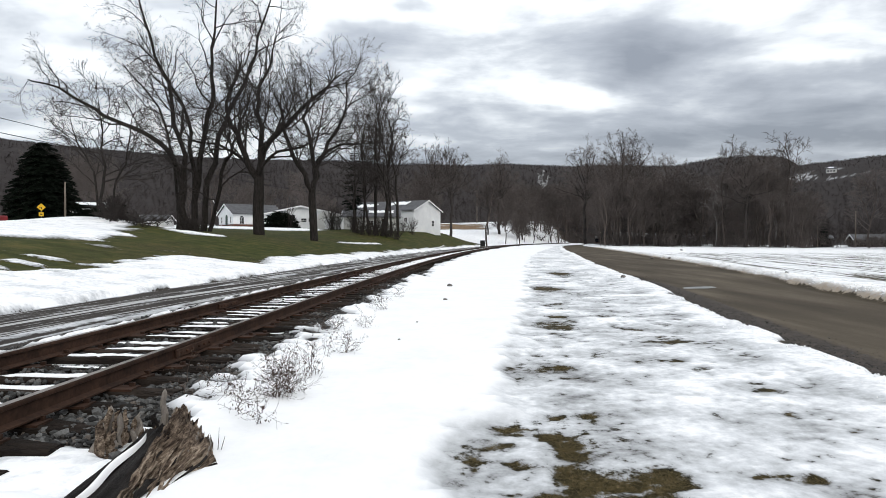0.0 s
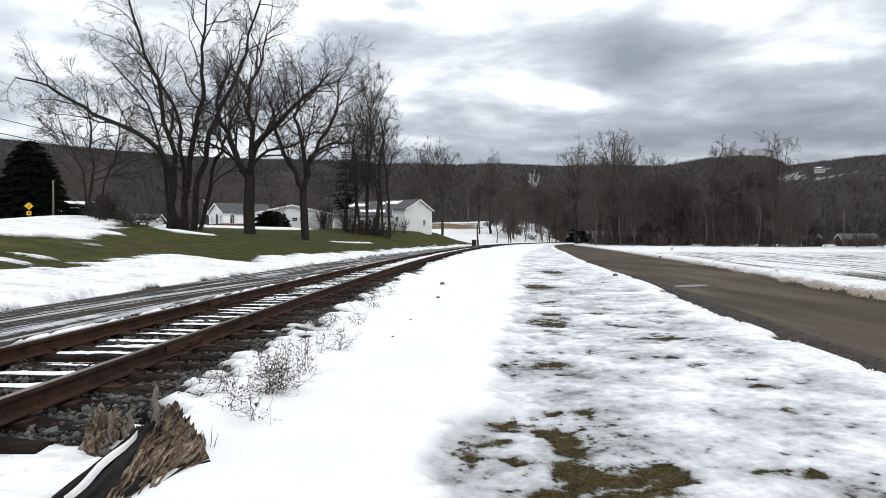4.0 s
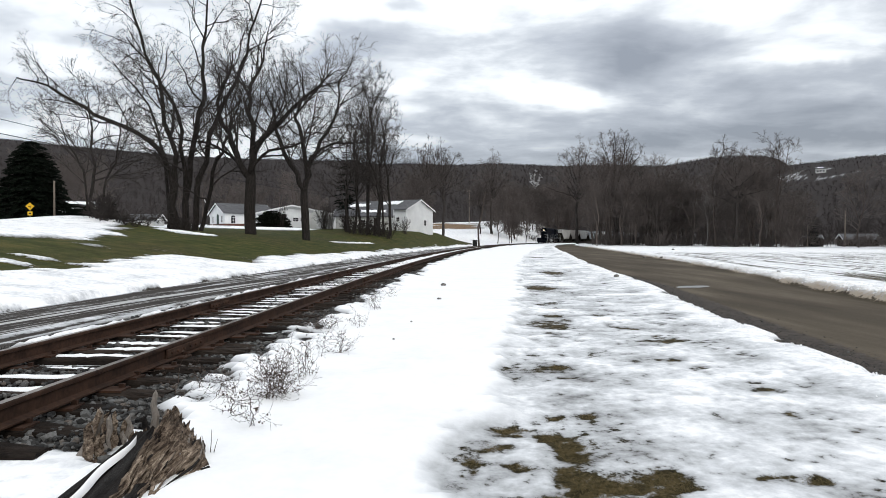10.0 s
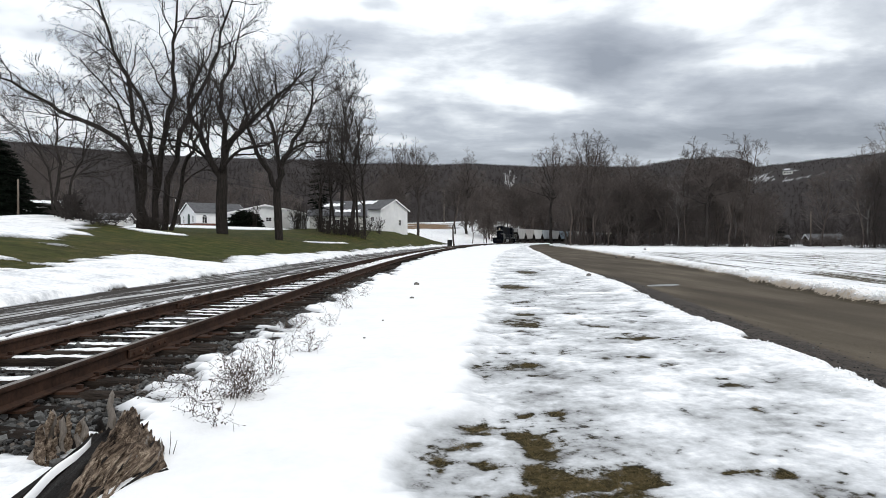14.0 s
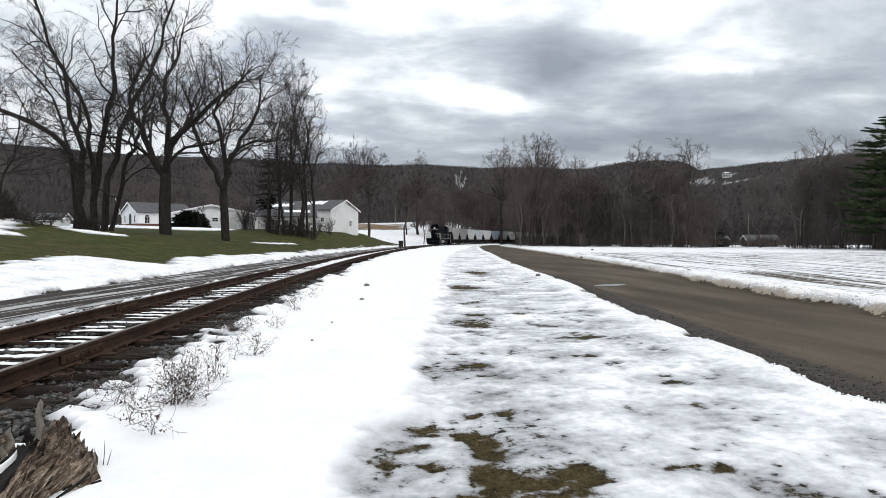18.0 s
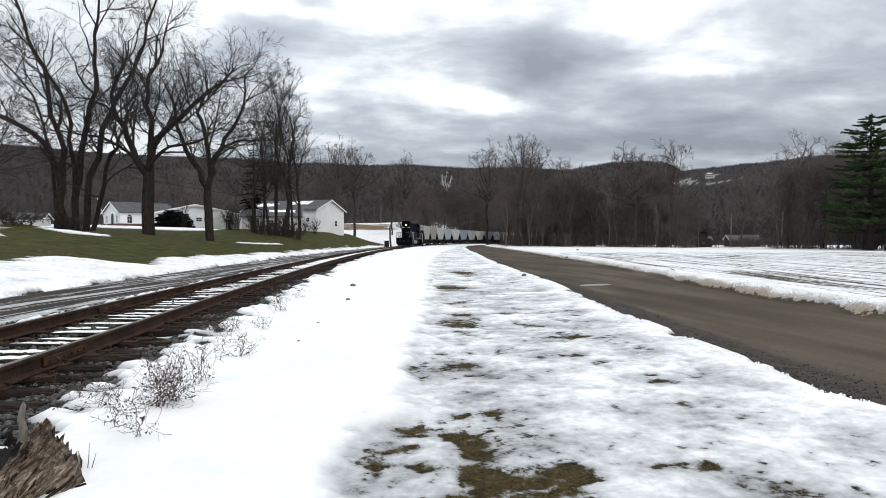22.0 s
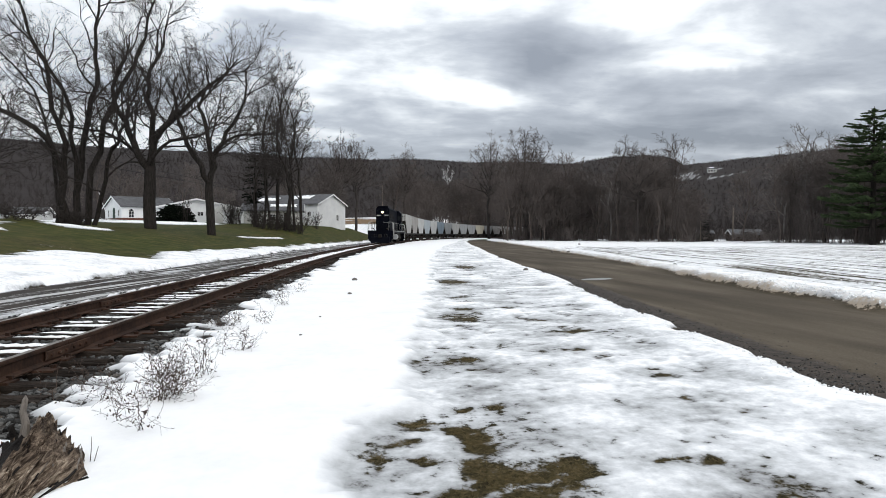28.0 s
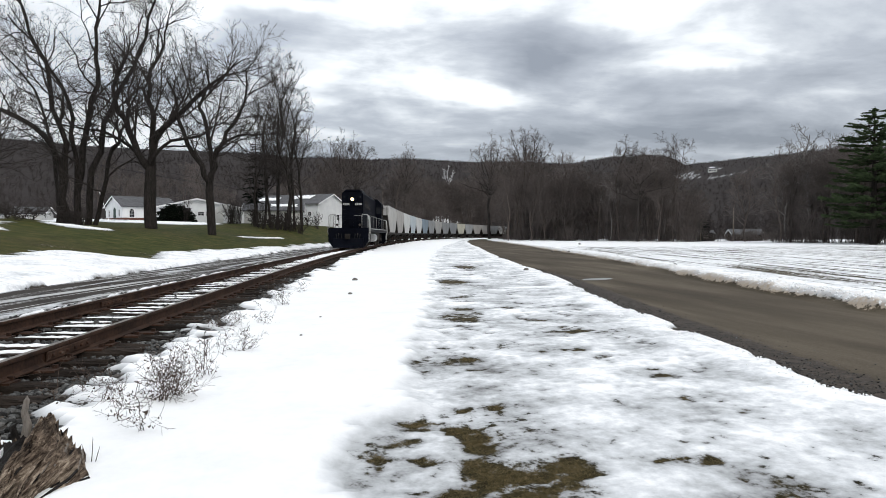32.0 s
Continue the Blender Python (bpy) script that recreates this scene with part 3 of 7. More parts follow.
def siding(name, c0, c1, pitch=0.2, rough=0.6):
    """Painted boards or sheet metal with fine level laps."""
    m, N, L, b = material(name, rough)
    co = N.new("ShaderNodeTexCoord").outputs["Object"]
    w = N.new("ShaderNodeTexWave")
    w.wave_type, w.bands_direction, w.wave_profile = "BANDS", "Z", "SAW"
    w.inputs["Scale"].default_value = 0.314 / pitch
    L.new(co, w.inputs["Vector"])
    big = nz(N, L, 0.6, 4, 0.6, co)
    L.new(ramp(N, L, big, (0.35, c0), (0.65, c1)), b.inputs["Base Color"])
    bump(N, L, b, w.outputs["Fac"], 0.6, 0.02)
    return m


M_WHITE = siding("white_siding", (0.70, 0.71, 0.72), (0.80, 0.81, 0.81))
M_CREAM = siding("aged_white_siding", (0.52, 0.52, 0.50), (0.66, 0.66, 0.64))
M_TRIM = surface("white_trim", (0.74, 0.74, 0.74), (0.82, 0.82, 0.82), 2.0, 0.5, strength=0.1)
M_SHINGLE = surface("grey_shingles", (0.055, 0.055, 0.058), (0.12, 0.12, 0.125), 1.5, 0.9, stretch=(1, 1, 3), strength=0.8, dist=0.03)
M_GLASS_DARK = surface("dark_pane", (0.010, 0.011, 0.012), (0.025, 0.027, 0.03), 0.5, 0.08, strength=0.02)
M_BRICK = surface("red_brick", (0.09, 0.040, 0.030), (0.16, 0.075, 0.055), 3.0, 0.85)
M_GREENDOOR = surface("green_door_paint", (0.010, 0.03, 0.022), (0.02, 0.05, 0.035), 1.0, 0.5)
M_POLE = surface("weathered_pole", (0.13, 0.105, 0.085), (0.27, 0.225, 0.18), 0.8, 0.9, stretch=(6, 6, 0.5))
M_YELLOW = surface("yellow_sign_paint", (0.62, 0.36, 0.01), (0.72, 0.44, 0.02), 3.0, 0.45)
M_RED = surface("dark_red_paint", (0.16, 0.012, 0.014), (0.25, 0.02, 0.022), 2.0, 0.4)
M_DARK = surface("black_rubber", (0.010, 0.010, 0.010), (0.03, 0.03, 0.03), 4.0, 0.8)
M_LOCO = surface("black_engine_paint", (0.0018, 0.0024, 0.0048), (0.0042, 0.0054, 0.0100), 0.7, 0.5, dirt=(0.007, 0.0075, 0.010), strength=0.08)
M_LOCO.node_tree.nodes["Principled BSDF"].inputs["Specular IOR Level"].default_value = 0.03
# grime of the running gear; also shade painted on the hopper cars' ends
M_UNDER = surface("grimy_gear_and_end_shade", (0.008, 0.007, 0.006), (0.032, 0.027, 0.023), 2.0, 0.85, strength=0.5)
M_RAILING = surface("white_handrail_paint", (0.30, 0.30, 0.29), (0.48, 0.48, 0.46), 3.0, 0.5)
M_SILVER = surface("silver_tank_paint", (0.30, 0.31, 0.32), (0.52, 0.53, 0.54), 1.4, 0.45, 0.5, dirt=(0.06, 0.05, 0.045))
M_WHEEL = surface("worn_wheel_steel", (0.03, 0.025, 0.022), (0.09, 0.075, 0.065), 2.0, 0.6, 0.7)


def car_paint(name, c, c2):
    return surface(name, c, c2, 0.45, 0.6, fine=5.0, dirt=tuple(v * 0.62 for v in c), strength=0.12, stretch=(1, 1, 0.35))


M_CAR = {
    "grey": car_paint("light_grey_car_paint", (0.317, 0.310, 0.295), (0.403, 0.396, 0.382)),
    "warm": car_paint("warm_grey_car_paint", (0.259, 0.245, 0.230), (0.331, 0.317, 0.302)),
    "white": car_paint("off_white_car_paint", (0.432, 0.439, 0.432), (0.518, 0.518, 0.511)),
    "bluish": car_paint("bluish_white_car_paint", (0.331, 0.374, 0.410), (0.418, 0.461, 0.490)),
    "blue": car_paint("slate_blue_car_paint", (0.144, 0.194, 0.238), (0.216, 0.266, 0.310)),
    "mid": car_paint("mid_grey_car_paint", (0.216, 0.223, 0.230), (0.288, 0.295, 0.295)),
    "cream": car_paint("cream_car_paint", (0.374, 0.353, 0.281), (0.446, 0.425, 0.353)),
}


def lamp_material():
    m, N, L, b = material("lit_headlight", 0.3)
    b.inputs["Base Color"].default_value = (0.9, 0.85, 0.7, 1)
    b.inputs["Emission Color"].default_value = (1.0, 0.74, 0.40, 1)
    b.inputs["Emission Strength"].default_value = 12.0
    return m


M_LAMP = lamp_material()


def ballast_material():
    m, N, L, b = material("crushed_stone", 0.9)
    geo = N.new("ShaderNodeNewGeometry")
    co = N.new("ShaderNodeTexCoord").outputs["Object"]
    fin = nz(N, L, 60.0, 3, 0.6, co)
    tone = ramp(N, L, geo.outputs["Random Per Island"], (0.0, (0.018, 0.0175, 0.017)), (0.5, (0.060, 0.060, 0.058)), (0.9, (0.15, 0.15, 0.145)), (1.0, (0.10, 0.082, 0.068)))
    L.new(mixc(N, L, 0.5, tone, ramp(N, L, fin, (0.3, (0.4, 0.4, 0.4)), (0.7, (1.4, 1.4, 1.4))), "MULTIPLY"), b.inputs["Base Color"])
    bump(N, L, b, fin, 0.5, 0.004)
    return m


M_BALLAST = ballast_material()



def rotten_wood():
    """Torn wood: dark cracks, brown rot and pale strands along the grain."""
    m, N, L, b = material("rotten_wood", 0.95)
    co = N.new("ShaderNodeTexCoord").outputs["Object"]
    warp = nz(N, L, 3.0, 3, 0.5, co)
    bent = N.new("ShaderNodeVectorMath")
    bent.operation = "ADD"
    L.new(co, bent.inputs[0])
    shove = N.new("ShaderNodeCombineXYZ")
    L.new(mathn(N, L, "MULTIPLY", warp, 0.22), shove.inputs[0])
    L.new(mathn(N, L, "MULTIPLY", warp, 0.16), shove.inputs[2])
    L.new(shove.outputs[0], bent.inputs[1])
    strands = nz(N, L, 8.0, 4, 0.65, bent.outputs[0], (4, 0.5, 4))
    fine = nz(N, L, 30.0, 3, 0.6, bent.outputs[0], (4, 0.4, 4))
    blotch = nz(N, L, 4.5, 4, 0.6, co)
    f = mathn(N, L, "ADD", mathn(N, L, "MULTIPLY", strands, 0.5), mathn(N, L, "ADD", mathn(N, L, "MULTIPLY", fine, 0.25), mathn(N, L, "MULTIPLY", blotch, 0.25)))
    L.new(ramp(N, L, f, (0.37, (0.006, 0.0045, 0.0038)), (0.45, (0.058, 0.042, 0.031)), (0.53, (0.175, 0.132, 0.098)), (0.63, (0.42, 0.345, 0.265))), b.inputs["Base Color"])
    bump(N, L, b, f, 1.0, 0.05)
    return m


M_ROT = rotten_wood()
M_CHAR = surface("black_wet_bark", (0.006, 0.005, 0.005), (0.03, 0.026, 0.023), 6.0, 0.7, stretch=(4, 0.8, 4), strength=0.9, dist=0.02)
M_GREYWOOD = surface("bleached_wood", (0.13, 0.115, 0.10), (0.30, 0.265, 0.23), 8.0, 0.95, stretch=(5, 5, 0.6), strength=0.9, dist=0.01)
M_WEED = surface("dry_weed_stalks", (0.032, 0.023, 0.019), (0.115, 0.085, 0.068), 6.0, 0.95)
M_STRAW = surface("winter_grass_blades", (0.024, 0.024, 0.010), (0.21, 0.160, 0.080), 24.0, 0.9, fine=3.0)

M_WATER = surface("pale_puddle_surface", (0.13, 0.135, 0.13), (0.24, 0.25, 0.245), 2.5, 0.3, strength=0.1)

# old wood, bark, foliage and stone are matt: hardly any gloss
for dull, gloss in ((M_TIE, 0.08), (M_CHAR, 0.12), (M_BARK, 0.1), (M_TWIG, 0.1), (M_FARBARK, 0.1), (M_FARTWIG, 0.1), (M_WOODS, 0.1), (M_PINE, 0.12), (M_SPRUCE, 0.1), (M_UNDER, 0.15), (M_BALLAST, 0.12), (M_STONE, 0.12), (M_ROT, 0.1), (M_WEED, 0.1), (M_STRAW, 0.1), (M_RUST, 0.2), (M_GROUND, 0.06), (M_DARK, 0.15)):
    dull.node_tree.nodes["Principled BSDF"].inputs["Specular IOR Level"].default_value = gloss


# ---- ground sheet ----
def steps(*stretches):
    """Grid lines: (from, to, step) stretches end to end."""
    out = []
    for a, b, s in stretches:
        out.extend(np.linspace(a, b, max(1, int(round((b - a) / s))), endpoint=False))
    return np.array(out + [stretches[-1][1]])


def build_ground():
    us = steps((-2600, -600, 130), (-600, -150, 25), (-150, -45, 4), (-45, -18, 0.9), (-18, -5.8, 0.3), (-5.8, 14.8, 0.09), (14.8, 22, 0.2), (22, 70, 0.8), (70, 160, 4), (160, 600, 25), (600, 2600, 130))
    ys = steps((-1200, -100, 80), (-100, -12, 5), (-12, 2.0, 0.3), (2.0, 22, 0.085), (22, 60, 0.28), (60, 130, 0.9), (130, 300, 4), (300, 1100, 16), (1100, 3000, 120))
    U, Y = np.meshgrid(us, ys)
    X = line_x(Y) + U
    h, snow, lawn, road, drive, wood, d, open_field, thick = ground(X, Y)
    n, m = len(ys), len(us)
    verts = np.stack([X, Y, h], -1).reshape(-1, 3)
    i = np.arange(n * m).reshape(n, m)
    faces = np.stack([i[:-1, :-1], i[:-1, 1:], i[1:, 1:], i[1:, :-1]], -1).reshape(-1, 4)
    me = bpy.data.meshes.new("ground")
    me.vertices.add(len(verts))
    me.vertices.foreach_set("co", verts.ravel())
    me.loops.add(faces.size)
    me.loops.foreach_set("vertex_index", faces.ravel().astype(np.int32))
    me.polygons.add(len(faces))
    me.polygons.foreach_set("loop_start", np.arange(0, faces.size, 4, dtype=np.int32))
    me.polygons.foreach_set("use_smooth", np.ones(len(faces), bool))
    me.update(calc_edges=True)
    bed = smooth(-2.3, -1.6, d) * (1 - smooth(1.5, 2.2, d))
    gap = np.abs(d - road_right(Y) - 0.1)
    bank = np.maximum(0.75 * np.exp(-(gap / 0.28) ** 2), np.maximum(0.55 * np.exp(-(np.abs(d - road_right(Y) - 0.4) / 0.7) ** 2), 1.0 * np.exp(-(np.abs(d - road_right(Y)) / 0.30) ** 2))) * (Y < 120)
    bank = np.maximum(bank, 0.3 * np.exp(-(np.abs(d + 1.9) / 0.25) ** 2))
    wet = (1 - smooth(0.3, 1.3, d - road_left(Y))) * (1 - smooth(18, 34, Y)) * road
    for name, values in (("snow", snow), ("lawn", lawn), ("road", road), ("drive", drive), ("wood", wood), ("bed", bed), ("wet", wet), ("bank", bank), ("stubble", open_field), ("off", d - road_right(Y)), ("along", Y), ("thick", thick), ("straw", smooth(240, 250, Y) * (1 - smooth(320, 330, Y)) * (d < -8))):
        at = me.attributes.new(name, "FLOAT", "POINT")
        at.data.foreach_set("value", np.asarray(values, np.float32).ravel())
    me.materials.append(M_GROUND)
    ob = new("ground", me)
    return tagged(ob, "snowy verge, gravel road, lawn slope and wooded valley ground", "ground", kind="structure")


build_ground()


# ---- railway track ----
TRACK = tagged(new("railway_track"), "single rusty railway track with snow lying on its ties", "railway track", kind="structure")


def rail_profile():
    """Half a flat-bottomed rail, from the foot up: half width, height."""
    return [(0.070, 0.0), (0.070, 0.012), (0.010, 0.030), (0.009, 0.120), (0.036, 0.132), (0.037, 0.158), (0.030, 0.168)]


def build_rails():
    half = rail_profile()
    ring = [(w, h) for w, h in half] + [(-w, h) for w, h in half[::-1]]
    k = len(ring)
    # rails come in lengths of about twelve metres, with a joint between them
    for side in (1, -1):
        joints = [-40.0] + [7.3 + (0 if side > 0 else 4.7) + 11.9 * j for j in range(-2, 25)]
        for s0, s1 in zip(joints, joints[1:]):
            stations = np.linspace(s0 + 0.004, s1 - 0.004, 9)
            x, y, th = on_track(stations, side * GAUGE / 2)
            verts, faces = [], []
            for a, b, t in zip(x, y, th):
                for w, h in ring:
                    verts.append((a + w * math.cos(t), b - w * math.sin(t), RAIL_TOP - 0.168 + h))
            for j in range(len(x) - 1):
                for i in range(k):
                    faces.append((j * k + i, j * k + (i + 1) % k, (j + 1) * k + (i + 1) % k, (j + 1) * k + i))
            faces.append(tuple(range(k))[::-1])
            faces.append(tuple((len(x) - 1) * k + i for i in range(k)))
            me = mesh_from("rail", verts, faces, False)
            me.materials.append(M_RUST)
            me.materials.append(M_RAILTOP)
            top = [1 if (p.vertices[0] % k) == len(half) - 1 and len(p.vertices) == 4 else 0 for p in me.polygons]
            me.polygons.foreach_set("material_index", top)
            part("rail", me, None, TRACK, "rusty steel rail with a worn head")
            if 0 < s1 < 40:
                bm = bmesh.new()
                for e in (-1, 1):
                    box(bm, e * 0.036 - 0.012, e * 0.036 + 0.012, -0.45, 0.45, 0.03, 0.122, bevel=0.006)
                    for q in (-0.36, -0.22, -0.08, 0.08, 0.22, 0.36):
                        rod(bm, (e * 0.04, q, 0.078), (e * 0.068, q, 0.078), 0.017, sides=6)
                jx, jy, jt = on_track(s1, side * GAUGE / 2)
                part("joint_bar", bm, M_RUST, TRACK, "bolted rusty joint bar", at=pose(float(jx), float(jy), RAIL_TOP - 0.168, 0, 0, -math.degrees(float(jt))))


def tie_mesh(seed):
    """A split, rounded old sleeper, x along its length."""
    g = np.random.default_rng(seed)
    n = 9
    verts, faces = [], []
    ring = [(-0.11, -0.09), (0.11, -0.09), (0.112, 0.055), (0.095, 0.082), (0.03, 0.09), (-0.02, 0.078), (-0.06, 0.09), (-0.10, 0.08), (-0.112, 0.05)]
    k = len(ring)
    for i in range(n):
        x = -1.3 + 2.6 * i / (n - 1)
        wear = 0.86 if i in (0, n - 1) else 1.0
        for y, z in ring:
            verts.append((x + g.normal(0, 0.012), y * wear + g.normal(0, 0.006), z * wear + g.normal(0, 0.007)))
    for i in range(n - 1):
        for j in range(k):
            faces.append((i * k + j, i * k + (j + 1) % k, (i + 1) * k + (j + 1) % k, (i + 1) * k + j))
    faces.append(tuple(range(k)))
    faces.append(tuple((n - 1) * k + j for j in range(k))[::-1])
    me = mesh_from("tie", verts, faces, False)
    me.materials.append(M_TIE)
    return me


def snow_strip(seed, x0, x1, w, h):
    """A soft ridge of snow lying along a sleeper."""
    g = np.random.default_rng(seed)
    n, k = 15, 7
    verts, faces = [], []
    for i in range(n):
        f = i / (n - 1)
        swell = max(0.0, 1 - abs(2 * f - 1) ** 5) ** 0.6 * g.uniform(0.75, 1.1)
        mid = g.normal(0, 0.012)
        for j in range(k):
            a = math.pi * j / (k - 1)
            verts.append((x0 + (x1 - x0) * f, mid + w * 0.5 * swell * math.cos(a), h * swell * math.sin(a) ** 0.7 - 0.012))
    for i in range(n - 1):
        for j in range(k - 1):
            a = i * k + j
            faces.append((a, a + 1, a + k + 1, a + k))
    me = mesh_from("tie_snow", verts, faces)
    me.materials.append(M_SNOW)
    return me


def build_ties():
    g = np.random.default_rng(3)
    ties = [tie_mesh(i) for i in range(6)]
    strips = [snow_strip(20 + i, x0, x1, w, h) for i, (x0, x1, w, h) in enumerate((
        (-0.66, 0.20, 0.12, 0.030), (-0.65, 0.48, 0.14, 0.036), (-0.35, 0.62, 0.11, 0.030), (-0.67, 0.64, 0.14, 0.036), (-0.55, 0.10, 0.10, 0.026), (-0.67, 0.64, 0.24, 0.06)))]
    plate = boxes((-0.17, 0.17, -0.09, 0.09, 0, 0.02), (-0.14, -0.09, -0.06, -0.03, 0.02, 0.055), (0.09, 0.14, 0.03, 0.06, 0.02, 0.055), (-0.14, -0.09, 0.03, 0.06, 0.02, 0.05))
    plate_me = bpy.data.meshes.new("tie_plate")
    plate.to_mesh(plate_me)
    plate.free()
    plate_me.materials.append(M_RUST)
    s, i = -12.0, 0
    while s < 150:
        x, y, th = on_track(s)
        off = float(g.normal(0, 0.05))
        tie = part("tie", ties[int(g.integers(6))], None, TRACK, at=pose(float(x + off * math.cos(th)), float(y - off * math.sin(th)), RAIL_TOP - 0.168 - 0.105 + float(g.normal(-0.004, 0.009)), float(g.normal(0, 1.2)), float(g.normal(0, 0.5)), -math.degrees(float(th)) + float(g.normal(0, 1.5))))
        shift = pose(float(g.normal(0, 0.05)), float(g.normal(0, 0.01)), 0.085)
        if s < 30:
            if g.uniform() < 0.95:
                part("tie_snow", strips[int(g.choice([0, 1, 1, 2, 3, 3, 4]))], None, tie, at=shift)
            for q in (-1, 1):
                part("tie_plate", plate_me, None, tie, at=pose(q * GAUGE / 2, 0, 0.083))
        else:
            part("tie_snow", strips[int(g.choice([1, 3, 5, 5]))], None, tie, at=shift)
        s += 0.5 + float(g.normal(0, 0.02))
        i += 1


def build_ballast():
    """Crushed stone between and beside the sleepers."""
    g = np.random.default_rng(8)
    n = 38000
    s = 2.0 + 24.0 * g.uniform(0, 1, n) ** 1.35
    side = np.where(g.uniform(0, 1, n) < 0.45, g.uniform(1.0, 2.15, n), g.uniform(-1.9, 1.1, n))
    x, y, th = on_track(s)
    x, y = x + side * np.cos(th), y - side * np.sin(th)
    z, cover = ground(x, y)[:2]
    z = z + 0.03 * (np.abs(side) < 0.62)
    size = g.uniform(0.014, 0.032, n) * np.where(g.uniform(0, 1, n) < 0.12, 1.5, 1.0)
    keep = cover < 0.42
    x, y, z, size = x[keep], y[keep], z[keep], size[keep]
    n = len(x)
    bm = bmesh.new()
    bmesh.ops.create_icosphere(bm, subdivisions=1, radius=1.0)
    ball = np.array([v.co[:] for v in bm.verts])
    shell = np.array([[v.index for v in f.verts] for f in bm.faces])
    bm.free()
    pts = ball[None] * g.uniform(0.72, 1.12, (n, 12, 1)) + g.normal(0, 0.09, (n, 12, 3))
    pts *= g.uniform(0.65, 1.35, (n, 1, 3)) * size[:, None, None] * np.array((1, 1, 0.7))
    ang = g.uniform(0, 6.28, n)
    c, sn = np.cos(ang)[:, None], np.sin(ang)[:, None]
    tilt = g.uniform(-0.6, 0.6, n)[:, None]
    px, py, pz = pts[..., 0], pts[..., 1], pts[..., 2]
    py, pz = py * np.cos(tilt) - pz * np.sin(tilt), py * np.sin(tilt) + pz * np.cos(tilt)
    wx, wy = px * c - py * sn, px * sn + py * c
    verts = np.stack([wx + x[:, None], wy + y[:, None], pz + (z + size * 0.45 + 0.006)[:, None]], -1).reshape(-1, 3)
    faces = (np.arange(n)[:, None, None] * 12 + shell[None]).reshape(-1, 3)
    me = mesh_from("ballast", verts.tolist(), faces.tolist(), False)
    me.materials.append(M_BALLAST)
    tagged(new("ballast", me), "grey crushed stone ballast beside the ties", "gravel", kind="stuff")


build_rails()
build_ties()
build_ballast()


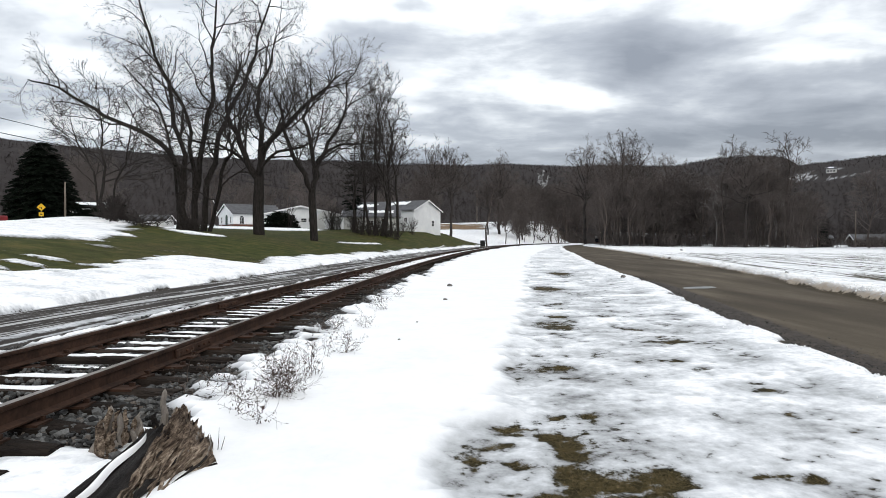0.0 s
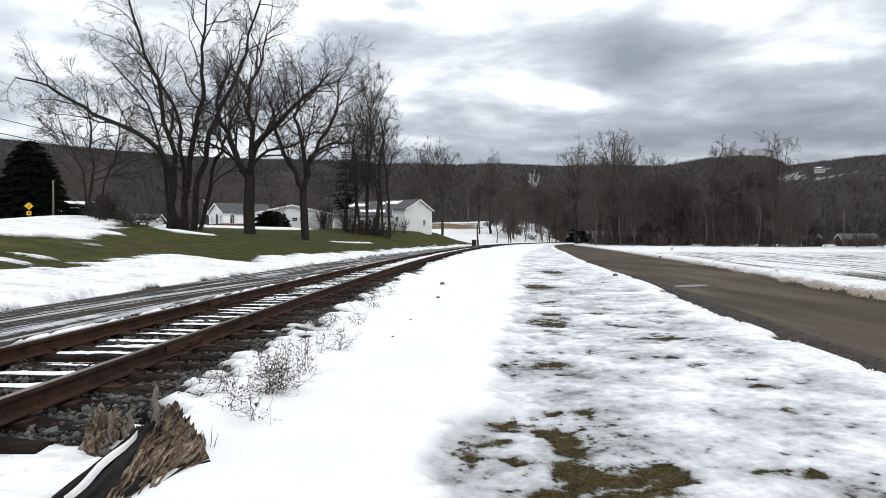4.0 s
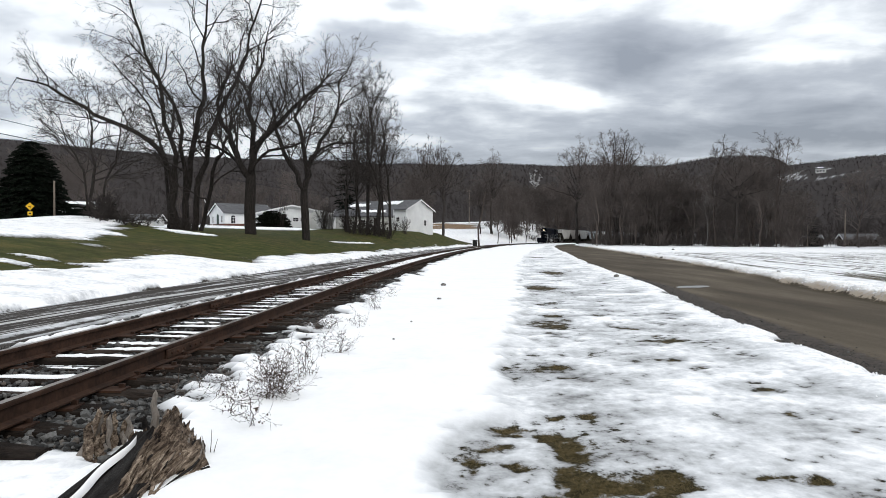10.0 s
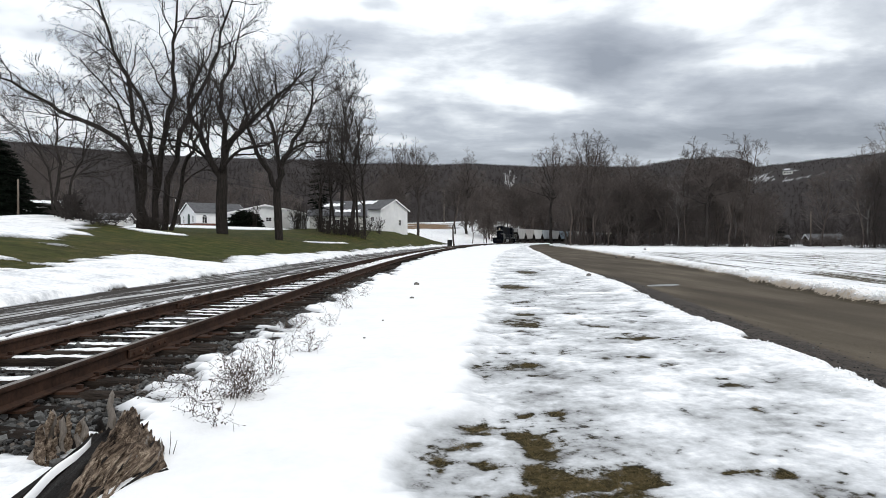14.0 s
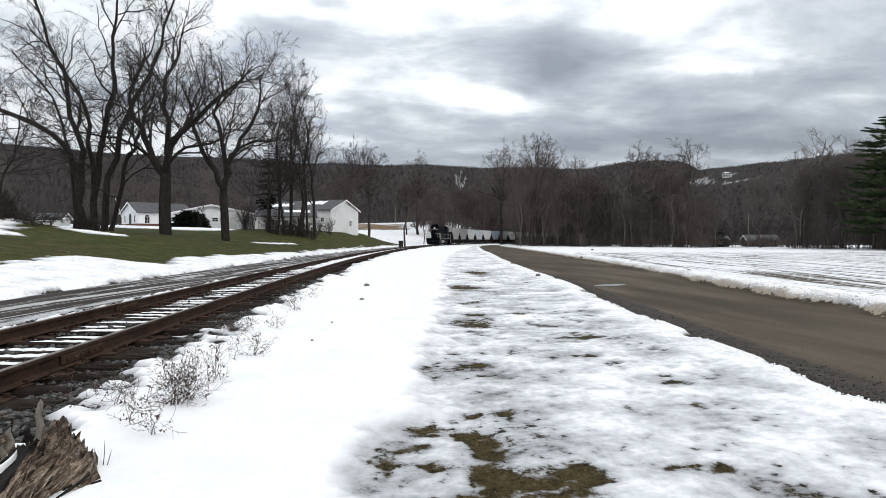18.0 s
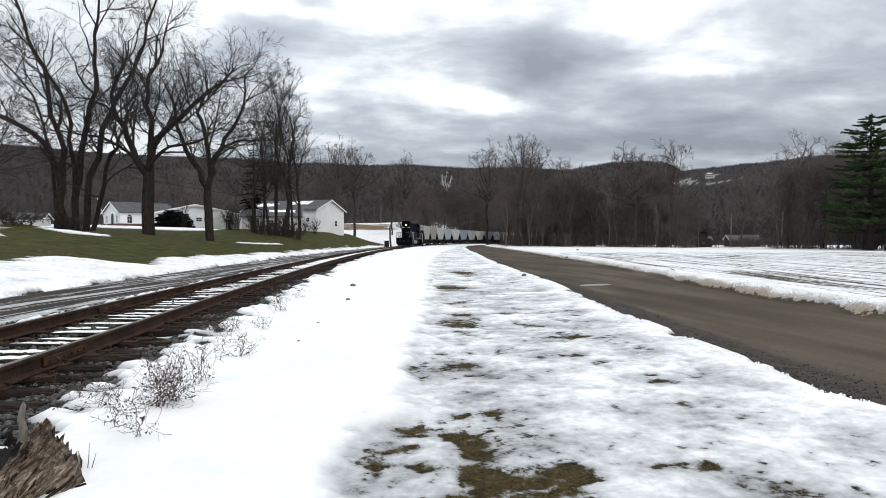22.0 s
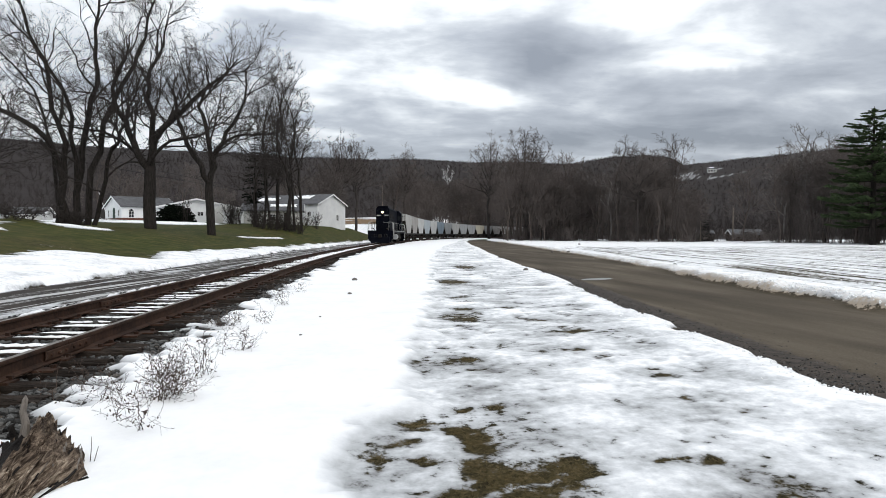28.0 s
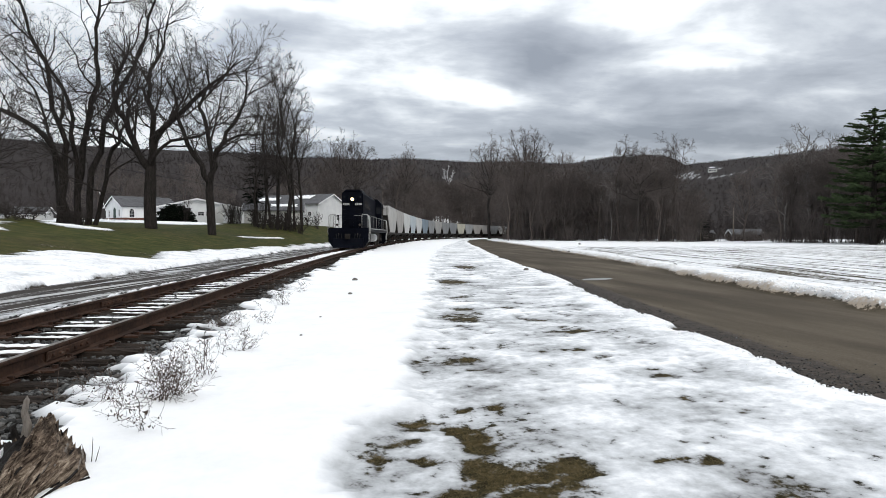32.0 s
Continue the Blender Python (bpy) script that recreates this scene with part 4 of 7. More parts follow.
# ---- bare trees ----
class Wood:
    """Collects branches: lists of points and radii, by part."""

    def __init__(self, seed):
        self.rng = np.random.default_rng(seed)
        self.parts = {}

    def add(self, key, pts, radii, sides):
        self.parts.setdefault(key, []).append((pts, radii, sides))

    def grow(self, key, p, direction, length, radius, level, spec):
        """One branch and, from it, the thinner ones."""
        r = self.rng
        n = 5 if level <= 1 else (4 if level == 2 else 3)
        d = np.array(direction, float)
        d /= np.linalg.norm(d)
        pts, radii = [np.array(p, float)], [radius]
        lift, wander = spec["lift"][min(level, 4)], spec["wander"] * (1.0, 0.9, 0.6, 0.4, 0.3)[min(level, 4)]
        for i in range(n):
            d = d + r.normal(0, wander, 3) + np.array((0, 0, lift))
            d /= np.linalg.norm(d)
            pts.append(pts[-1] + d * length / n)
            radii.append(max(radius * (1 - 0.78 * (i + 1) / n), spec["thin"]))
        self.add(key, np.array(pts), radii, 5 if radius > 0.09 else (4 if radius > 0.035 else 3))
        if level < spec["levels"]:
            self.sprout(spec["key"](key, level), np.array(pts), radii, length, level, spec, 0.22)

    def sprout(self, key, pts, radii, length, level, spec, start):
        r = self.rng
        count = spec["count"][min(level, 4)]
        seg = np.linalg.norm(np.diff(pts, axis=0), axis=1)
        along = np.concatenate([[0], np.cumsum(seg)])
        for j in range(count):
            f = start + (1 - start) * (j + r.uniform(0.1, 0.9)) / count
            a = f * along[-1]
            i = min(np.searchsorted(along, a) - 1, len(seg) - 1)
            i = max(i, 0)
            u = (a - along[i]) / max(seg[i], 1e-6)
            p = pts[i] * (1 - u) + pts[i + 1] * u
            axis = (pts[i + 1] - pts[i]) / max(seg[i], 1e-6)
            side = np.cross(axis, r.normal(0, 1, 3))
            side /= np.linalg.norm(side) + 1e-9
            ang = radians(r.uniform(*spec["angle"]))
            d = axis * math.cos(ang) + side * math.sin(ang)
            ln = length * r.uniform(*spec["ratio"]) * (1.15 - 0.55 * f)
            rad = max(min(radii[i] * 0.62, 0.015 * ln + spec["thin"] * 0.6), spec["thin"])
            self.grow(key, p, d, ln, rad, level + 1, spec)

    def stem(self, key, guide, r0, r1, spec, start=0.3, depth=0.6):
        """A trunk or main limb along a rough guide of x, y, z places."""
        g = np.array(guide, float)
        t = np.linspace(0, len(g) - 1, (len(g) - 1) * 4 + 1)
        i = np.minimum(t.astype(int), len(g) - 2)
        u = (t - i)[:, None]
        prev, nxt = g[np.maximum(i - 1, 0)], g[np.minimum(i + 2, len(g) - 1)]
        a, b = g[i], g[i + 1]
        m0, m1 = (b - prev) / 2, (nxt - a) / 2
        pts = (2 * u ** 3 - 3 * u ** 2 + 1) * a + (u ** 3 - 2 * u ** 2 + u) * m0 + (-2 * u ** 3 + 3 * u ** 2) * b + (u ** 3 - u ** 2) * m1
        if spec.get("crook"):
            bend = np.cumsum(self.rng.normal(0, spec["crook"], pts.shape), 0)
            bend -= bend[0] + (bend[-1] - bend[0]) * np.linspace(0, 1, len(pts))[:, None]
            pts += bend * np.array((1, 1, 0.4))
        else:
            pts[1:] += self.rng.normal(0, 0.07, pts[1:].shape)
        f = np.linspace(0, 1, len(pts))
        radii = list(r0 * (1 - f) ** 0.8 + r1 * f)
        self.add(key, pts, radii, 9 if r0 > 0.25 else 7)
        ln = np.linalg.norm(np.diff(pts, axis=0), axis=1).sum()
        self.sprout(spec["key"](key, 0), pts, radii, min(ln, 13) * spec["reach"], 0, spec, start)
        return pts

    def mesh(self, key, name):
        verts, faces = [], []
        for pts, radii, k in self.parts[key]:
            base = len(verts)
            ax = np.gradient(pts, axis=0)
            ax /= np.linalg.norm(ax, axis=1)[:, None] + 1e-9
            ref = np.array((1.0, 0.1, 0.05)) if abs(ax[0][2]) > 0.7 else np.array((0.0, 0.0, 1.0))
            e1 = np.cross(ax, ref)
            e1 /= np.linalg.norm(e1, axis=1)[:, None] + 1e-9
            e2 = np.cross(ax, e1)
            ang = np.arange(k) * 2 * math.pi / k
            ring = np.cos(ang)[None, :, None] * e1[:, None, :] + np.sin(ang)[None, :, None] * e2[:, None, :]
            v = pts[:, None, :] + ring * np.array(radii)[:, None, None]
            verts.extend(v.reshape(-1, 3).tolist())
            for j in range(len(pts) - 1):
                for i in range(k):
                    faces.append((base + j * k + i, base + j * k + (i + 1) % k, base + (j + 1) * k + (i + 1) % k, base + (j + 1) * k + i))
        return mesh_from(name, verts, faces)


def one_crown(key, level):
    return "crown"


def spec_of(levels=4, count=(7, 6, 5, 4, 0), ratio=(0.34, 0.62), angle=(28, 62), lift=(0.06, 0.07, 0.05, 0.02, 0.0), wander=0.16, thin=0.011, reach=0.5, key=one_crown):
    return dict(levels=levels, count=count, ratio=ratio, angle=angle, lift=lift, wander=wander, thin=thin, reach=reach, key=key)


def plant(name, wood, place, label, category="tree", group="", bark=None, twig=None, part_names=None, turn=0):
    thing = new(name)
    thing.matrix_world = pose(*place, 0, 0, turn)
    for key in wood.parts:
        nm = key.split(":")[0]
        part(nm, wood.mesh(key, nm), (twig or M_TWIG) if nm == "crown" else (bark or M_BARK), thing)
    return tagged(thing, label, category, group)


def guide3(rng, flat, depth):
    """Adds a random depth to guides given as x and height."""
    lean = rng.uniform(-depth, depth)
    top = max(p[1] for p in flat)
    return [(x, lean * (max(z, 0) / top) ** 1.2, z) for x, z in flat]


HERO = dict(spec_of(levels=4, count=(12, 7, 5, 3, 0), thin=0.0090, reach=0.85, ratio=(0.38, 0.72), wander=0.27, angle=(24, 62), lift=(0.05, 0.05, 0.03, 0.0, 0.0)), crook=0.22)


def old_maples():
    w = Wood(11)
    stems = ((0.29, [(-1.25, -0.3), (-1.7, 5.8), (-4.6, 9.6), (-8.6, 11.2), (-11.4, 13.2), (-14.8, 14.3)]),
             (0.30, [(-0.75, -0.3), (-0.9, 6.0), (-1.9, 12.0), (-3.2, 17.0), (-5.6, 23.5)]),
             (0.32, [(0.1, -0.3), (0.3, 7.0), (1.1, 13.0), (1.5, 18.0), (2.8, 24.5)]),
             (0.31, [(0.8, -0.3), (2.0, 7.0), (4.0, 12.5), (5.8, 17.5), (8.2, 24.5)]),
             (0.22, [(1.35, -0.3), (3.0, 5.5), (5.2, 9.0), (6.4, 13.5)]),
             (0.25, [(-0.3, -0.3), (-0.5, 8.0), (-2.9, 14.0), (-6.8, 19.5)]),
             (0.19, [(-1.7, -0.3), (-2.2, 6.0), (-3.6, 11.0), (-8.0, 17.0)]))
    for i, (r, flat) in enumerate(stems):
        w.stem("trunk" + ":%d" % i, guide3(w.rng, flat, 3.0), r, 0.04, HERO, 0.22 if i else 0.32)
    x, y = -24.3, 62.0
    plant("maple_tree", w, (x, y, ground_z(x, y) - 0.05), "huge bare old maple with many spreading stems on the lawn")
    w = Wood(12)
    w.stem("trunk", guide3(w.rng, [(0, -0.4), (-0.05, 2.5), (0.05, 5.8)], 0.2), 0.54, 0.42, dict(HERO, count=(0, 0, 0, 0, 0), crook=0.03))
    w.stem("limb:1", guide3(w.rng, [(0.0, 5.3), (-1.5, 8.8), (-2.3, 12.4), (-1.5, 17.2)], 1.5), 0.34, 0.03, HERO, 0.15)
    w.stem("limb:2", guide3(w.rng, [(0.15, 5.3), (1.9, 9.0), (4.4, 12.4), (7.6, 15.6)], 2.0), 0.36, 0.03, HERO, 0.15)
    w.stem("limb:3", guide3(w.rng, [(0.0, 5.4), (0.4, 10.5), (0.5, 14.2), (2.0, 18.0)], 2.0), 0.30, 0.03, HERO, 0.15)
    w.stem("limb:4", guide3(w.rng, [(-0.1, 5.2), (-2.2, 7.2), (-5.0, 8.7), (-8.0, 9.2)], 1.0), 0.20, 0.03, HERO, 0.2)
    w.stem("limb:5", guide3(w.rng, [(0.1, 5.6), (2.6, 7.8), (5.2, 8.6), (7.6, 10.6)], 1.0), 0.17, 0.03, HERO, 0.2)
    x, y = -17.46, 60.0
    plant("maple_tree", w, (x, y, ground_z(x, y) - 0.05), "big bare maple with a thick forked trunk on the lawn")
    w = Wood(13)
    w.stem("trunk", guide3(w.rng, [(0.1, -0.4), (0.0, 2.5), (-0.1, 5.2)], 0.2), 0.38, 0.30, dict(HERO, count=(0, 0, 0, 0, 0), crook=0.03))
    w.stem("limb:1", guide3(w.rng, [(-0.1, 4.8), (-1.6, 8.3), (-2.6, 11.5), (-3.4, 14.0)], 1.0), 0.26, 0.03, HERO, 0.15)
    w.stem("limb:2", guide3(w.rng, [(0.0, 5.0), (0.4, 8.0), (2.4, 11.0), (3.7, 15.4)], 1.0), 0.26, 0.03, HERO, 0.15)
    w.stem("limb:3", guide3(w.rng, [(0.0, 5.0), (-0.3, 10.0), (-0.7, 13.0), (-0.4, 16.2)], 1.0), 0.24, 0.03, HERO, 0.15)
    w.stem("limb:4", guide3(w.rng, [(0.1, 6.6), (2.4, 8.4), (5.2, 8.9), (7.2, 9.2)], 1.0), 0.15, 0.03, HERO, 0.2)
    x, y = -12.32, 60.0
    plant("maple_tree", w, (x, y, ground_z(x, y) - 0.05), "bare maple with a leaning forked trunk on the lawn")


SLIM = spec_of(levels=3, count=(15, 7, 5, 0, 0), thin=0.015, reach=0.95, angle=(25, 62), wander=0.25) | {"crook": 0.14}


def slim_row():
    """Close-set slender trees beside the long white barn."""
    rng = np.random.default_rng(5)
    spots = ((641, 16), (652, 18.5), (661, 20.5), (668, 21), (681, 20.5), (692, 19), (704, 17), (633, 13), (675, 15))
    for i, (px, h) in enumerate(spots):
        y = 88 + rng.uniform(-3, 3)
        x = (px - 784) / 1120 * y
        w = Wood(40 + i)
        w.stem("trunk", [(0, 0, -0.3), (rng.uniform(-0.6, 0.6), 0, h * 0.4), (rng.uniform(-1.2, 1.2), rng.uniform(-0.5, 0.5), h * 0.72), (rng.uniform(-2.2, 2.2), 0, h)], rng.uniform(0.14, 0.25), 0.03, SLIM, 0.25)
        plant("slender_tree", w, (x, y, ground_z(x, y) - 0.05), "tall slender bare tree in a close row by the barn", "tree", "row of slender trees")


old_maples()
slim_row()


# ---- the wood's edge and far trees: a few kinds, repeated ----
FAR = spec_of(levels=3, count=(10, 8, 6, 0, 0), thin=0.020, reach=0.9, angle=(28, 66), ratio=(0.42, 0.74), lift=(0.02, 0.02, 0.02, 0.0, 0.0)) | {"crook": 0.18}
FAR_SLIM = spec_of(levels=3, count=(13, 7, 5, 0, 0), thin=0.020, reach=0.62, angle=(26, 62), ratio=(0.42, 0.74), lift=(0.03, 0.03, 0.02, 0.0, 0.0)) | {"crook": 0.12}


def far_kind(seed, h, r, spec, fork=0.35, spreadw=3.0):
    w = Wood(seed)
    g = w.rng
    w.stem("trunk", [(0, 0, -0.6), (g.uniform(-.4, .4), g.uniform(-.4, .4), h * 0.35), (g.uniform(-.9, .9), g.uniform(-.9, .9), h * 0.7), (g.uniform(-1.4, 1.4), g.uniform(-1, 1), h)], r, 0.04, spec, fork)
    for k in range(3 if spreadw > 2 else 1):
        a = g.uniform(0, 6.28)
        c, s = math.cos(a) * spreadw, math.sin(a) * spreadw
        w.stem("trunk", [(0, 0, h * 0.3), (c * 0.5, s * 0.5, h * 0.5), (c, s, h * 0.72), (c * 1.5, s * 1.5, h * 0.93)], r * 0.55, 0.04, spec, 0.25)
    return w


def crown_kind(seed, h, r, wide):
    """A great tree whose stems fan out into a round crown."""
    w = Wood(seed)
    g = w.rng
    fine = spec_of(levels=4, count=(9, 6, 4, 0, 0), thin=0.019, reach=0.46, angle=(28, 66), ratio=(0.45, 0.75), wander=0.16, lift=(0.0, 0.0, 0.02, 0.0, 0.0)) | {"crook": 0.25, "levels": 3}
    w.stem("trunk", [(0, 0, -0.6), (0.2, 0.1, h * 0.25), (0.0, 0.2, h * 0.58)], r, r * 0.55, dict(fine, count=(0, 0, 0, 0, 0)))
    for k in range(22):
        a = k * 2.4 + g.uniform(-0.4, 0.4)
        q = wide * (0.15 + 0.95 * (k / 21) ** 0.55)
        top = h * (1.0 - 0.34 * (q / wide) ** 2.0) * g.uniform(0.95, 1.03)
        c, s = math.cos(a) * q, math.sin(a) * q
        low = h * g.uniform(0.40, 0.58)
        w.stem("limb", [(0, 0, low), (c * 0.36, s * 0.36, low + (top - low) * 0.34), (c * 0.72, s * 0.72, low + (top - low) * 0.68), (c, s, top)], r * 0.34, 0.03, fine, 0.3)
    return w


def brush_kind(seed, h, stems, wide, r=0.045, thin=0.02):
    w = Wood(seed)
    g = w.rng
    sp = spec_of(levels=2, count=(5, 3, 0, 0, 0), thin=thin, reach=0.5, angle=(20, 50))
    for k in range(stems):
        a, q = g.uniform(0, 6.28), g.uniform(0.1, 1.0) * wide
        x0, y0 = g.uniform(-0.5, 0.5) * wide, g.uniform(-0.5, 0.5) * wide
        hh = h * g.uniform(0.5, 1.1)
        w.stem("crown", [(x0, y0, -0.3), (x0 + q * 0.4 * math.cos(a), y0 + q * 0.4 * math.sin(a), hh * 0.5), (x0 + q * math.cos(a), y0 + q * math.sin(a), hh)], r, thin * 0.8, sp, 0.2)
    return w


def wood_edge():
    rng = np.random.default_rng(77)
    sorts = ((29, 0.45, FAR, 0.4, 4.6, "tall bare tree with a wide round crown"), (27, 0.42, FAR, 0.35, 4.0, "tall bare tree with a wide round crown"),
             (17, 0.24, FAR, 0.3, 2.2, "bare brown tree at the edge of the wood"), (14, 0.17, FAR_SLIM, 0.3, 1.3, "slim bare tree at the edge of the wood"),
             (19, 0.20, FAR_SLIM, 0.35, 1.5, "slim bare tree at the edge of the wood"), (12, 0.15, FAR_SLIM, 0.25, 1.4, "slim bare tree at the edge of the wood"),
             (15, 0.22, FAR, 0.25, 2.2, "bare brown tree at the edge of the wood"), (9, 0.12, FAR_SLIM, 0.2, 1.0, "small bare tree at the edge of the wood"))
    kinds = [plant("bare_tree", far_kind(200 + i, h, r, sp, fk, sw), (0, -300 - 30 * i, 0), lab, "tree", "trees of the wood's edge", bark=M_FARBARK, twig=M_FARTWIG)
             for i, (h, r, sp, fk, sw, lab) in enumerate(sorts)]
    for i, (h, r, wd) in enumerate(((31, 0.5, 8.8), (29, 0.46, 8.2), (19, 0.3, 5.5))):
        lab = "tall bare tree with a wide round crown"
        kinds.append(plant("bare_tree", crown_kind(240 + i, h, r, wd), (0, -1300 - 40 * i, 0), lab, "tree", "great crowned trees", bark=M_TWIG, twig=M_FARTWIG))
    pale = plant("pale_tree", far_kind(231, 13, 0.15, dict(FAR_SLIM, count=(9, 4, 3, 0, 0)), 0.3, 1.2), (0, -600, 0), "pale-barked bare tree standing before the wood", "tree", "pale trees", bark=M_BIRCH, twig=M_BIRCH)
    brush = [plant("brush", brush_kind(260 + i, h, n, wd), (0, -700 - 20 * i, 0), "tangled bare brush under the trees", "shrub", "brush under the trees", twig=M_FARTWIG)
             for i, (h, n, wd) in enumerate(((3.2, 20, 2.4), (4.6, 16, 2.6), (2.4, 22, 2.6)))]

    def put(kind, x, y):
        copy_thing(kind, pose(x, y, ground_z(x, y) - 0.1, 0, 0, float(rng.uniform(0, 360))))
    # the two great crowns and their neighbours, and tall ones that overtop the hill
    for px, y, k in ((1036, 180, 9), (1108, 166, 8), (1072, 176, 10), (1186, 150, 4), (1160, 160, 10), (1282, 122, 4), (1325, 118, 10), (1390, 115, 4), (1338, 142, 4), (1000, 252, 4), (884, 232, 9), (864, 226, 10), (768, 186, 9), (798, 196, 9), (750, 180, 10)):
        put(kinds[k], (px - 784) / 1120 * y, y)
    lean = Wood(232)
    lean.stem("trunk", [(0, 0, -0.4), (0.35, 0, 4.0), (0.95, 0.1, 8.0), (1.5, 0.2, 11.5)], 0.20, 0.06, dict(FAR_SLIM, count=(5, 4, 3, 0, 0), reach=0.35), 0.45)
    lx, ly = (861 - 784) / 1120 * 128, 128.0
    plant("bare_tree", lean, (lx, ly, ground_z(lx, ly) - 0.1), "leaning grey bare tree beside the track", "tree", "", bark=M_FARBARK, twig=M_FARTWIG)
    for px, y in ((1268, 128), (1372, 124)):
        put(pale, (px - 784) / 1120 * y, y)
    x, y = (960 - 784) / 1120 * 545, 545.0
    white = Wood(233)
    wide_twigs = dict(FAR_SLIM, count=(12, 5, 0, 0, 0), thin=0.040, reach=0.42, levels=2)
    white.stem("trunk", [(0, 0, -0.6), (0.4, 0, 8.0), (-0.5, 0, 16.0), (0.6, 0, 25.0)], 0.20, 0.05, wide_twigs, 0.3)
    white.stem("limb", [(0.2, 0, 7.0), (3.2, 0, 13.0), (4.6, 0, 20.0)], 0.10, 0.04, wide_twigs, 0.2)
    white.stem("limb", [(0.2, 0, 8.5), (-2.6, 0, 14.0), (-4.0, 0, 21.0)], 0.10, 0.04, wide_twigs, 0.2)
    plant("pale_tree", white, (x, y, ground_z(x, y) - 0.1), "white-barked bare tree standing out on the dark hillside", "tree", "pale trees", bark=M_TRIM, twig=M_TRIM)
    put(kinds[5], 72.7, 107.8)
    for x, y, grown in ((79.5, 100.3, 1.45), (82.9, 100.2, 1.3), (76.0, 101.5, 1.1)):
        copy_thing(pale, pose(x, y, ground_z(x, y) - 0.1, 0, 0, x * 40) @ Matrix.Scale(grown, 4))
    for x, y in ((78.2, 120.0), (84.5, 124.0), (74.0, 120.5), (86.5, 121.5), (89.0, 123.0), (81.0, 118.5)):
        put(brush[2], x, y)
    # edge of the wood, several rows deep, behind the right-hand field
    edge = ((43, 168), (46, 140), (56, 122), (64, 110), (72, 98), (76, 84), (78, 66))
    ex, ey = [e[0] for e in edge], [e[1] for e in edge]
    for row in range(5):
        for j in range(29):
            f = (j + rng.uniform(0, 1)) / 30 * (len(edge) - 1)
            x, y = float(np.interp(f, range(len(edge)), ex)), float(np.interp(f, range(len(edge)), ey))
            away = row * 6.5 + rng.uniform(0, 6)
            x, y = x + away * 0.8, y + away * (0.75 if f < 4 else 0.35)
            if abs(x - line_x(y)) < 5 or (76 < x < 98 and 118 < y < 142) or (0.60 < x / y < 0.735 and y < 140):
                continue
            put(kinds[int(rng.choice([3, 5, 6, 7, 7, 3, 5, 7]))] if not 0.53 < x / y < 0.67 else kinds[7], x, y)
            if row < 3:
                put(brush[int(rng.integers(3))], x + rng.uniform(-3, 3), y + rng.uniform(-2, 2))
    # the thicket where road and track go out of sight behind the wood
    for j in range(34):
        a, r = radians(rng.uniform(13.6, 21)), rng.uniform(140, 172)
        x, y = r * math.sin(a), r * math.cos(a)
        if x - line_x(y) > 20:
            put(kinds[int(rng.choice([3, 5, 5, 7, 4]))], x, y)
            if j % 2:
                put(brush[int(rng.integers(3))], x, y - 2)
    # beyond the bend and behind the fields at the valley's foot
    for j in range(100):
        a = radians(rng.uniform(4.6, 16))
        r = rng.uniform(235, 345)
        x, y = r * math.sin(a), r * math.cos(a)
        if abs(x - line_x(y)) < 9:
            continue
        put(kinds[int(rng.choice([3, 4, 5, 6, 7, 2]))], x, y)
        if j % 2:
            put(brush[int(rng.integers(3))], x + 2, y - 3)
    for j in range(16):
        a, r = radians(rng.uniform(4.3, 8.5)), rng.uniform(175, 235)
        x, y = r * math.sin(a), r * math.cos(a)
        if x < line_x(y) - 6:
            put(kinds[int(rng.choice([3, 5, 7]))], x, y)
    # behind the houses
    for j in range(34):
        a = radians(rng.uniform(-47, -1.5))
        r = rng.uniform(165, 240)
        put(kinds[int(rng.choice([2, 3, 4, 5, 6, 7]))], r * math.sin(a), r * math.cos(a))
        if j % 2:
            put(brush[int(rng.integers(3))], r * math.sin(a) + 2, r * math.cos(a) - 3)
    for ob in kinds + brush + [pale]:
        for o in (*ob.children_recursive, ob):
            bpy.data.objects.remove(o)


wood_edge()


def spikes(starts, ends, radius):
    """Many thin three-sided spikes as arrays of places and faces."""
    n = len(starts)
    ax = ends - starts
    ax /= np.linalg.norm(ax, axis=1)[:, None] + 1e-9
    ref = np.where(np.abs(ax[:, 2:3]) > 0.8, np.array([[1.0, 0, 0]]), np.array([[0, 0, 1.0]]))
    e1 = np.cross(ax, ref)
    e1 /= np.linalg.norm(e1, axis=1)[:, None] + 1e-9
    e2 = np.cross(ax, e1)
    r = np.broadcast_to(np.asarray(radius, float), (n,))[:, None]
    ring = [starts + r * (math.cos(a) * e1 + math.sin(a) * e2) for a in (0, 2.094, 4.189)]
    verts = np.stack(ring + [ends], 1).reshape(-1, 3)
    base = np.arange(n)[:, None] * 4
    faces = np.concatenate([base + np.array([[0, 1, 3]]), base + np.array([[1, 2, 3]]), base + np.array([[2, 0, 3]])])
    return verts, faces


